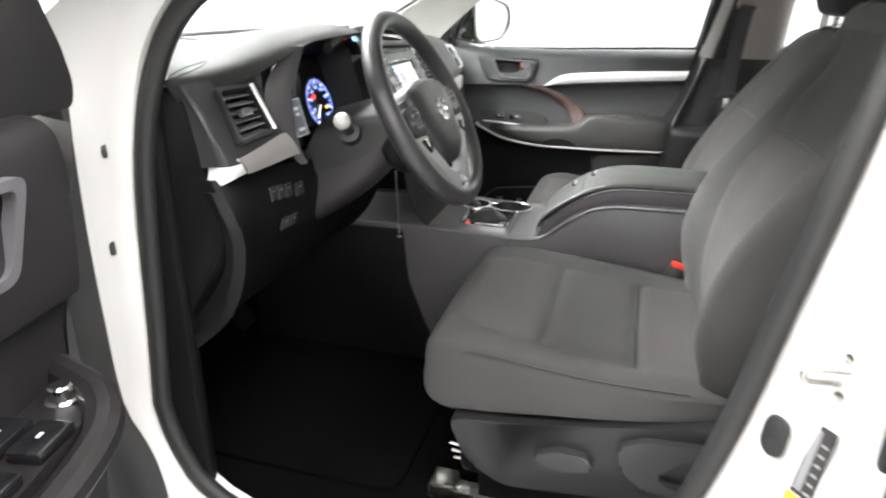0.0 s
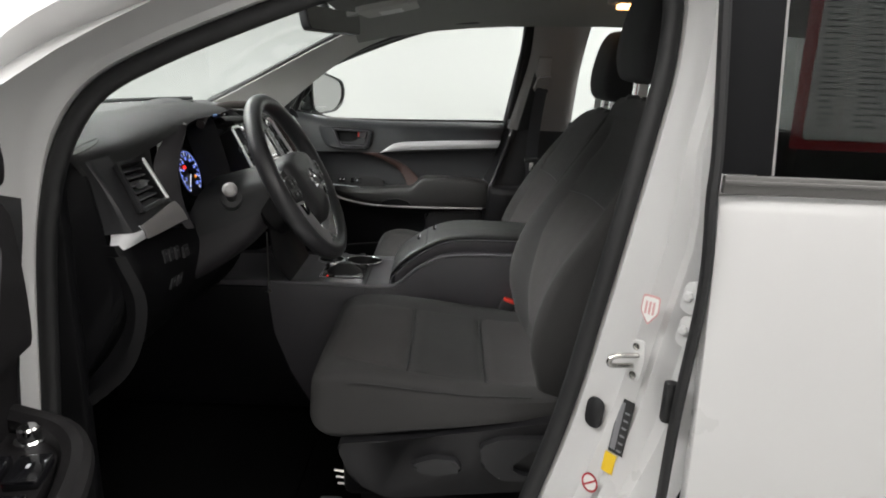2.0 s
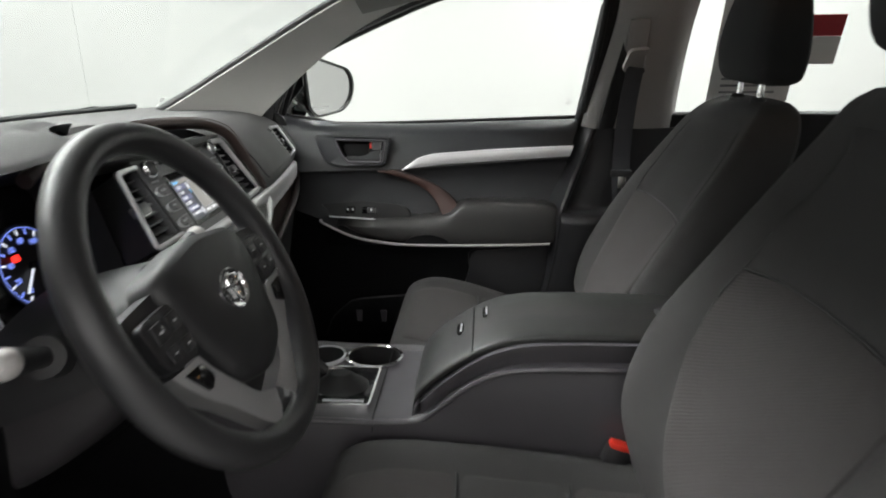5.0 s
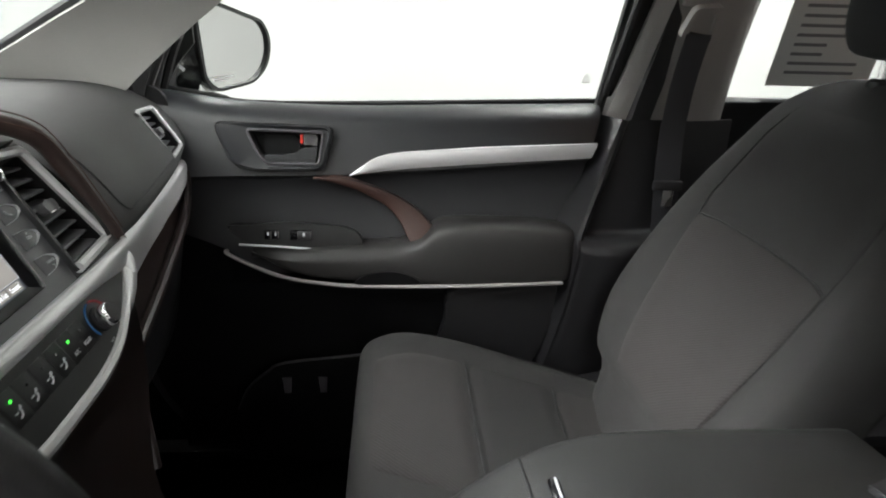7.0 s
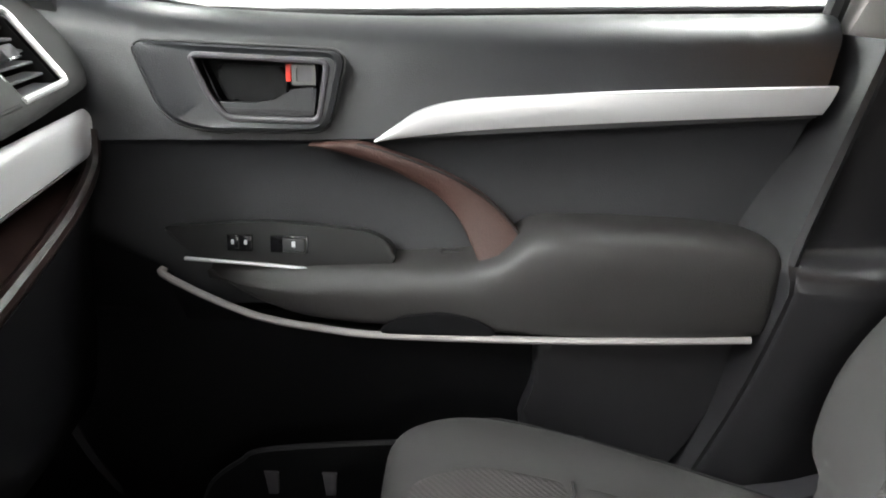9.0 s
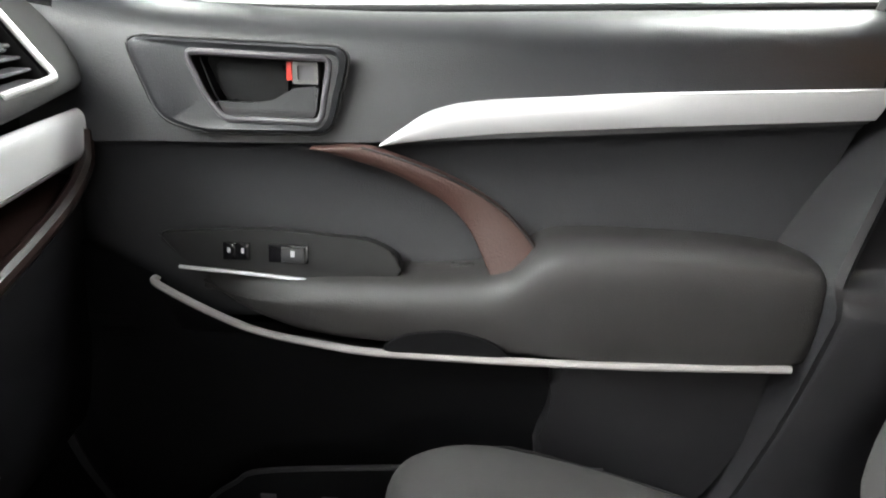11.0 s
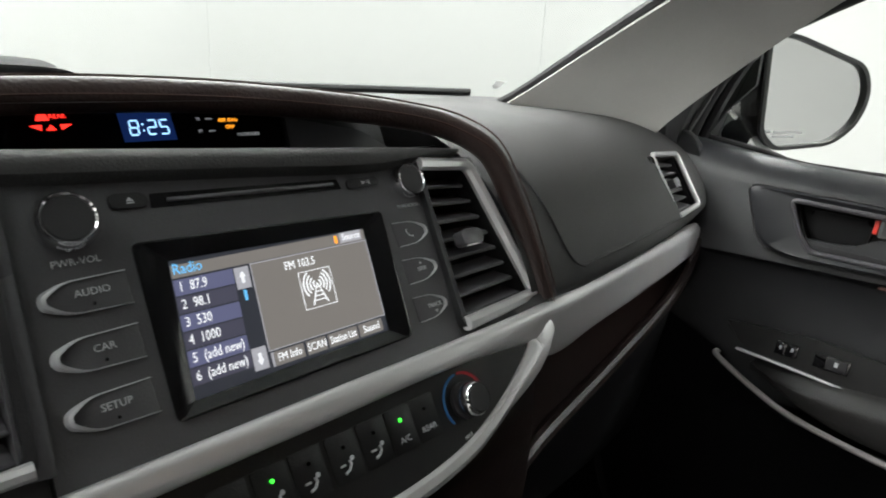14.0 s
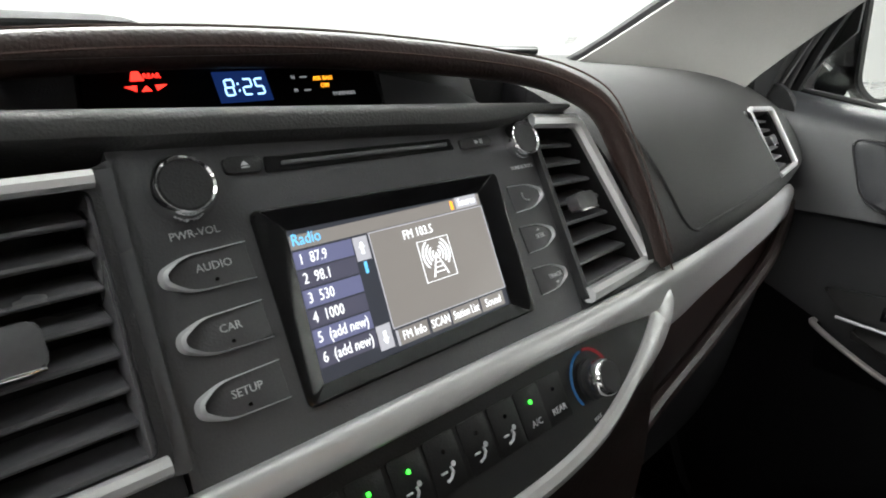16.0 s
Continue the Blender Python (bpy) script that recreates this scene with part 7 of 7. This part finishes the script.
    part("post_strip", prism([(-0.529, 1.203), (-0.503, 1.203), (-0.446, 1.325), (-0.449, 1.347)], -0.004, 0.010, axes((0, 0.788, 0), (1, 0.04, 0), (0, 0, 1)), 0.002), GREYSTRIP, d, "slim grey strip beside the post")
    return d


passenger_door()


def side_mirror():
    s = thing("side_mirror", "black door mirror with reflecting glass", "side mirror", (-0.42, 0.92, 1.2))
    m = axes((-0.388, 0.961, 1.284), (0.53, 0.85, 0), (0, 0, 1)) @ Matrix.Diagonal((1.06, 1.05, 1, 1))
    out = rounded([(-0.086, -0.056), (-0.056, -0.080), (0.045, -0.070), (0.082, -0.042), (0.096, -0.010), (0.096, 0.022), (0.078, 0.052), (-0.05, 0.088), (-0.098, 0.090)], [0.015, 0.015, 0.02, 0.02, 0.015, 0.015, 0.022, 0.02, 0.012], 5)
    rows = [[m @ Vector((p.x * k, p.y * k, h)) for p in out] for k, h in ((0.97, 0.004), (1.0, 0.0), (1.03, -0.010), (1.02, -0.05), (0.9, -0.09), (0.5, -0.115))]
    part("housing", sheet(rows, 1, 1, closed=True), GLOSS, s, "black mirror housing")
    part("rim", ring(out, [p * 0.93 for p in out], -0.006, 0.006, m), SEAL, s)
    part("mirror_glass", prism([p * 0.94 for p in out], -0.004, -0.001, m @ pose(0, 0, 0, 0, 0, 0)), MIRROR, s, "silvered mirror glass")
    for k, w in ((0, 0.018), (1, 0.052)):
        part("print_bar", prism(rect(-0.080 + k * 0.022, -0.054, -0.080 + k * 0.022 + w, -0.050), -0.0008, -0.0005, m), FAINT, s, smooth=False)
    part("print_bar", prism(rect(-0.058, -0.060, -0.02, -0.057), -0.0008, -0.0005, m), FAINT, s, smooth=False)
    foot = rounded([(-0.505, 1.203), (-0.432, 1.203), (-0.452, 1.236), (-0.49, 1.268)], 0.006)
    part("foot", prism(foot, -0.012, 0.012, axes((0, 0.868, 0), (1, 0, 0), (0, 0, 1)), 0.005), PAINT, s, "white painted mirror foot")
    part("arm", tube([(-0.455, 0.85, 1.225), (-0.465, 0.89, 1.228), (-0.47, 0.93, 1.24)], [0.022, 0.022, 0.025], 12), GLOSS, s)


side_mirror()


def overhead():
    r = thing("rear_view_mirror", "dark rear view mirror below the roof", "rear view mirror", (-0.2, 0.0, 1.55))
    m = axes((-0.197, 0.0, 1.515), (0.42, 0.90, 0), (-0.2, 0, 1))
    out = rounded([(-0.12, -0.032), (0.12, -0.032), (0.125, 0.028), (-0.125, 0.028)], 0.018, 5)
    rows = [[m @ Vector((p.x * k, p.y * k, h)) for p in out] for k, h in ((0.98, 0.004), (1.0, 0.0), (1.0, -0.015), (0.85, -0.03), (0.4, -0.04))]
    part("housing", sheet(rows, 1, 1, closed=True, caps=True), PLASTIC, r)
    part("mirror_glass", prism([p * 0.94 for p in out], 0.004, 0.006, m), MIRROR, r, "silvered mirror glass")
    part("stem", tube([(-0.215, 0, 1.535), (-0.235, 0, 1.575), (-0.25, 0, 1.60)], 0.012, 10), PLASTIC, r)
    for s in (-1, 1):
        v = thing("sun_visor", "grey cloth sun visor folded against the roof", "sun visor", (-0.05, s * 0.36, 1.58))
        part("blade", prism(rounded([(-0.15, -0.20), (0.03, -0.20), (0.03, 0.20), (-0.13, 0.20)], 0.03), -0.008, 0.008, pose(-0.02, s * 0.36, 1.585, 0, -12, 0), 0.005), PILLAR, v)
        part("label", prism(rect(-0.09, -0.10, -0.02, 0.02), -0.0095, -0.0085, pose(-0.02, s * 0.36, 1.585, 0, -12, 0)), PAPER, v, "pale printed label")
    l = thing("dome_light", "lit warm dome light in the roof lining", "dome light", (0.64, 0.30, 1.61))
    part("housing", box(0.12, 0.10, 0.026, pose(0.655, 0.31, 1.626), 0.006), HEADLINER, l)
    part("lens", box(0.05, 0.05, 0.016, pose(0.640, 0.30, 1.607), 0.004), WARMLAMP, l, "glowing warm lens")
    h = thing("grab_handle", "dark grab handle above the passenger window", "grab handle", (0.1, 0.6, 1.58))
    part("grip", tube(curve([(0.0, 0.60, 1.585), (0.03, 0.585, 1.562), (0.20, 0.585, 1.567), (0.23, 0.60, 1.59)], 5), 0.010, 10), PLASTIC, h)


overhead()


def seat_belt():
    b = thing("seat_belt", "dark seat belt hanging from the lock pillar", "seat belt", (0.45, 0.75, 1.05))
    part("webbing", sheet([[(0.434, 0.664, 1.345), (0.425, 0.678, 1.26), (0.418, 0.676, 1.17), (0.415, 0.660, 1.08), (0.43, 0.665, 0.90)], [(0.476, 0.660, 1.345), (0.468, 0.674, 1.26), (0.462, 0.672, 1.17), (0.46, 0.656, 1.08), (0.475, 0.66, 0.90)]], 4, 1, 0.0015), BELT, b, "dark woven webbing")
    m = axes((0.458, 0.668, 1.362), (1, 0, 0), (0, -0.42, 1))
    loop = rounded([(-0.034, -0.024), (0.032, -0.034), (0.030, 0.034), (-0.020, 0.030)], 0.012)
    part("guide", ring(loop, [p * 0.62 for p in loop], -0.006, 0.010, m), PILTRIM, b, "grey belt guide")
    part("guide_core", prism([p * 0.8 for p in loop], -0.006, 0.002, m), PILTRIM, b)
    part("guide_slot", box(0.046, 0.010, 0.010, m @ pose(0.0, -0.020, 0.006, 0, 0, -9), 0.003), SEAL, b)
    part("slider", box(0.05, 0.012, 0.075, pose(0.462, 0.690, 1.425, 24, 0, 0), 0.004), PILTRIM, b)
    part("tongue", box(0.055, 0.012, 0.018, pose(0.437, 0.652, 1.083), 0.004), PLASTIC, b, "black plastic tongue")
    part("tongue_plate", box(0.020, 0.003, 0.032, pose(0.440, 0.651, 1.06), 0.001), STEEL, b, "steel tongue plate")


seat_belt()


def window_papers():
    p = thing("window_paper", "printed paper sheet taped inside the rear window", "paper", (0.8, 0.83, 1.25))
    m = upright(0.845, 1.22, -0.28)
    part("page", prism(rect(0.69, 1.245, 0.905, 1.53), 0.0, 0.001, m), PAPER, p)
    rng = random.Random(2)
    for k in range(13):
        v = 1.27 + k * 0.018
        part("print_bar", prism(rect(0.72, v, 0.72 + rng.uniform(0.06, 0.15), v + 0.006), 0.0011, 0.0014, m), GREYINK, p, smooth=False)
    q = thing("window_paper", "paper sheet with red header taped inside the rear window", "paper", (0.95, 0.83, 1.35))
    part("page", prism(rect(0.912, 1.345, 1.0, 1.415), 0.0, 0.001, m), PAPER, q)
    part("header", prism(rect(0.912, 1.4155, 1.0, 1.468), 0.0, 0.001, m), REDINK, q, "red printed header")


window_papers()


# ---- open driver's door ----
def driver_door():
    hinge = Vector((-0.60, -0.90, 0))
    m = Matrix.Translation(hinge + Vector((-0.004, 0, 0))) @ pose(0, 0, 0, 0, 0, -78) @ Matrix.Translation(-hinge)
    d = thing("driver_door", "open driver door with dark panel, switches and speaker", "car door", (-0.5, -1.3, 0.5))
    def put(bm):
        bmesh.ops.transform(bm, matrix=m, verts=bm.verts)
        return bm
    def xs(z):
        return (float(np.interp(z, [0.45, 0.95, 1.10, 1.19, 1.245], [-0.34, -0.35, -0.390, -0.428, -0.440])), -0.30, -0.15, 0.10, 0.36)
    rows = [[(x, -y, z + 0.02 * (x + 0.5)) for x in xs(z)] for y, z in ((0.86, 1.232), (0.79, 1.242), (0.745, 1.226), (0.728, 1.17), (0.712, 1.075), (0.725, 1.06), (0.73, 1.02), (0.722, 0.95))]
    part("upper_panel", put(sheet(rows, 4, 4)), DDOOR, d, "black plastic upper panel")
    rows = [[(x, -y, z) for x in xs(z)] for y, z in ((0.722, 0.97), (0.70, 0.90), (0.71, 0.8), (0.72, 0.65), (0.73, 0.45))]
    part("lower_panel", put(sheet(rows, 4, 3)), LOWPL, d, "black lower panel")
    rows = [[(x, -y, z) for x in (-0.58, -0.3, 0.0, 0.36)] for y, z in ((0.87, 1.21), (0.93, 1.19), (0.945, 1.0), (0.95, 0.7), (0.93, 0.42))]
    part("door_skin", put(sheet(rows, 3, 3)), PAINT, d, "white painted door skin")
    edge = [[(-0.58, -0.93, z), (-0.575, -0.89, z), (-0.50, -0.82, z), (xs(z)[0], -0.725, z)] for z in (1.235, 1.19, 1.10, 0.95, 0.7, 0.42)]
    part("hinge_edge", put(sheet(edge, 3, 2)), SEAL, d, "dark hinge edge")
    # switch console
    sw = rounded([(-0.345, 0.75), (-0.300, 0.66), (-0.10, 0.645), (0.05, 0.65), (0.06, 0.73), (-0.1, 0.74)], 0.03)
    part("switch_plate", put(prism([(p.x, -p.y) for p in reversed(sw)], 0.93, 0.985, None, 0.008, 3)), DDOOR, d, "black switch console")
    k = part("mirror_knob", put(lathe([(0.016, 0.984), (0.016, 0.990), (0.012, 0.991), (0.0115, 1.004), (0.009, 1.006), (0.003, 1.006)], pose(-0.300, -0.695, 0), 28)), CHROME, d, "chrome mirror adjusting knob")
    for x, y in ((-0.235, 0.672), (-0.235, 0.712), (-0.165, 0.672), (-0.165, 0.712)):
        b = part("window_switch", put(box(0.05, 0.034, 0.014, pose(x, -y, 0.990), 0.004)), GLOSS, d, "black window switch")
        part("switch_mark", put(box(0.007, 0.0035, 0.0006, pose(x, -y, 0.9974), 0)), PRINT, b)
    part("red_line", put(box(0.005, 0.012, 0.001, pose(-0.205, -0.70, 0.9862), 0)), REDPL, d)
    rail = [(-0.350, -0.735, 0.99), (-0.306, -0.66, 0.985), (-0.24, -0.635, 0.97), (-0.08, -0.63, 0.965)]
    part("pull_rail", put(tube(curve(rail, 5), 0.018, 10)), DDOOR, d, "dark pull handle rail")
    bz = rounded([(-0.345, 1.205), (-0.17, 1.205), (-0.19, 1.112), (-0.305, 1.112)], 0.018)
    part("handle_bezel", put(ring([(p.x, p.y) for p in bz], [((p.x + 0.265) * 0.8 - 0.265, (p.y - 1.158) * 0.8 + 1.158) for p in bz], -0.004, 0.010, axes((0, -0.722, 0), (-1, 0, 0), (0, 0, 1)) @ Matrix.Diagonal((-1, 1, 1, 1)))), CONSOLE, d)
    # corner sail and window frame
    sail = rounded([(-0.527, 1.236), (-0.33, 1.240), (-0.33, 1.46), (-0.42, 1.43), (-0.497, 1.37), (-0.526, 1.305), (-0.536, 1.262)], 0.012)
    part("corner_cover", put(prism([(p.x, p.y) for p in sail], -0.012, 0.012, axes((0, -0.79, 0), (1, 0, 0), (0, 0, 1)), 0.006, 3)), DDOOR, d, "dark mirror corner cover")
    fr = [(-0.545, -0.82, 1.20), (-0.515, -0.81, 1.33), (-0.40, -0.785, 1.445), (-0.20, -0.745, 1.51), (0.0, -0.72, 1.575), (0.30, -0.70, 1.61), (0.40, -0.71, 1.59), (0.38, -0.82, 1.22)]
    part("window_frame", put(tube(curve(fr, 5), 0.016, 8)), SEAL, d, "black window frame")
    return d


driver_door()


PALERED = mat("faded_red_ink", (0.58, 0.34, 0.33), 0.6)


def b_pillar_items():
    # striker, plug and labels on the driver's lock pillar
    n = axes((0.408, -0.848, 0), (0.62, -0.785, 0), (0, 0, 1))
    st = thing("door_striker", "zinc steel door striker on a bolted plate", "door striker", (0.41, -0.86, 0.95))
    m = at2(n, 0.018, 0.982, 0.0)
    part("plate", prism(rounded([(-0.014, -0.030), (0.010, -0.036), (0.016, 0.0), (0.012, 0.036), (-0.010, 0.032)], 0.008), 0.0, 0.004, m, 0.001), PAINT, st)
    part("loop", tube(curve([(m @ Vector(p)) for p in ((0.004, 0.010, 0.003), (-0.012, 0.010, 0.030), (-0.020, 0.004, 0.040), (-0.018, -0.006, 0.038), (-0.004, -0.010, 0.003))], 4), 0.0042, 10), STEEL, st)
    for v in (-0.024, 0.024):
        part("screw", lathe([(0.006, 0.004), (0.006, 0.006), (0.003, 0.007), (0.002, 0.005)], at2(m, 0.0, v), 16), STEEL, st)
    pl = thing("body_plug", "black rubber plug in the white pillar", "plug", (0.38, -0.83, 0.87))
    part("body", prism(rounded(rect(-0.016, -0.026, 0.016, 0.026), 0.015, 5), 0.0, 0.005, at2(axes((0.375, -0.825, 0.868), (0.62, -0.785, 0), (0.15, 0, 1)), 0, 0), 0.002), SEAL, pl)
    lb = thing("pillar_label", "printed tyre label with yellow warning strip on the pillar", "label", (0.39, -0.85, 0.80))
    m = axes((0.410, -0.856, 0.848), (0.62, -0.785, 0), (0.24, 0, 1))
    part("plate", prism(rect(-0.014, -0.035, 0.014, 0.058), 0.0, 0.0006, m), BLACKINK, lb, "dark printed plate")
    part("print_bar", prism(rect(-0.012, -0.030, -0.002, 0.052), 0.0007, 0.001, m), GREYINK, lb, smooth=False)
    for k in range(6):
        part("print_bar", prism(rect(0.001, -0.030 + k * 0.013, 0.010, -0.0265 + k * 0.013), 0.0007, 0.001, m), GREYINK, lb, smooth=False)
    part("yellow_strip", prism(rect(-0.018, -0.072, 0.004, -0.038), 0.0, 0.0006, m), YELLOW, lb, "yellow warning strip")
    w = thing("round_label", "round red and white warning label on the pillar", "label", (0.37, -0.84, 0.75))
    m2 = axes((0.372, -0.852, 0.752), (0.62, -0.785, 0), (0.15, 0, 1))
    part("disc", lathe([(0.016, 0), (0.016, 0.0006)], m2, 28), PAPER, w)
    part("ring_mark", lathe([(0.0165, 0.0004), (0.0165, 0.001), (0.0130, 0.001), (0.0130, 0.0004)], m2, 28), REDINK, w)
    part("bar_mark", box(0.028, 0.003, 0.0006, m2 @ pose(0, 0, 0.001, 0, 0, 40), 0), REDINK, w)
    sk = thing("shield_sticker", "small red and white shield sticker on the pillar", "sticker", (0.44, -0.86, 1.05))
    m3 = axes((0.428, -0.866, 1.068), (0.72, -0.69, 0), (0.15, 0, 1))
    sh = rounded([(-0.014, 0.022), (0.014, 0.022), (0.015, -0.004), (0.0, -0.026), (-0.015, -0.004)], 0.005)
    part("backing", prism(sh, 0.0, 0.0006, m3), PALERED, sk)
    part("print_bar", prism([(p.x * 0.85, p.y * 0.85) for p in sh], 0.0007, 0.001, m3), PAPER, sk)
    for k in range(3):
        part("print_bar", prism(rect(-0.008 + k * 0.006, -0.008, -0.0045 + k * 0.006, 0.012), 0.0011, 0.0014, m3), PALERED, sk, smooth=False)
    pillar_details(BODY)
    for z in (1.103, 1.050):
        h = thing("hinge_bracket", "white painted rear door hinge bracket with bolt", "hinge", (0.46, -0.885, z), "rear door hinges")
        q = axes((0.474, -0.901, z), (0.5, -0.86, 0), (0.1, 0, 1))
        part("plate", prism(rounded([(-0.014, -0.022), (0.014, -0.026), (0.014, 0.026), (-0.010, 0.020)], 0.008), -0.002, 0.006, q, 0.002), PAINT, h)
        part("bolt", lathe([(0.008, 0.006), (0.008, 0.010), (0.005, 0.012), (0.002, 0.012)], q, 6), PAINT, h)


b_pillar_items()


def windshield_mark():
    k = thing("windshield_mark", "faint printed safety mark in the windshield corner", "glass mark", (-0.742, 0.60, 1.282))
    m = axes((-0.738, 0.600, 1.283), (0.25, 0.97, 0), (0.72, 0, 0.69))
    for j, (a, w) in enumerate(((0.0, 0.020), (0.003, 0.014), (0.0, 0.018), (0.004, 0.012))):
        part("print_bar", prism(rect(a, -j * 0.0042, a + w, -j * 0.0042 + 0.002), 0.0, 0.0005, m), FAINT, k, smooth=False)


windshield_mark()


def footwell():
    mat_ = thing("floor_mat", "black carpet floor mat in the driver footwell", "floor mat", (-0.4, -0.38, 0.45))
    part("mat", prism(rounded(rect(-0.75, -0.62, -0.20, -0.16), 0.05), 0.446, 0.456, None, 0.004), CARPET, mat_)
    p = thing("pedals", "dark brake and accelerator pedals", "pedals", (-0.72, -0.35, 0.5))
    # Pedals take the shade-darkened plastic, so they sink into the footwell.
    for y, w, h in ((-0.40, 0.12, 0.06), (-0.24, 0.06, 0.15)):
        part("pedal", box(0.02, w, h, pose(-0.80, y, 0.60, 0, -35, 0), 0.006), LOWPL, p, "black rubber pedal")
        part("arm", tube([(-0.80, y, 0.61), (-0.86, y, 0.75), (-0.99, y, 0.80)], 0.010, 8), LOWPL, p)


footwell()
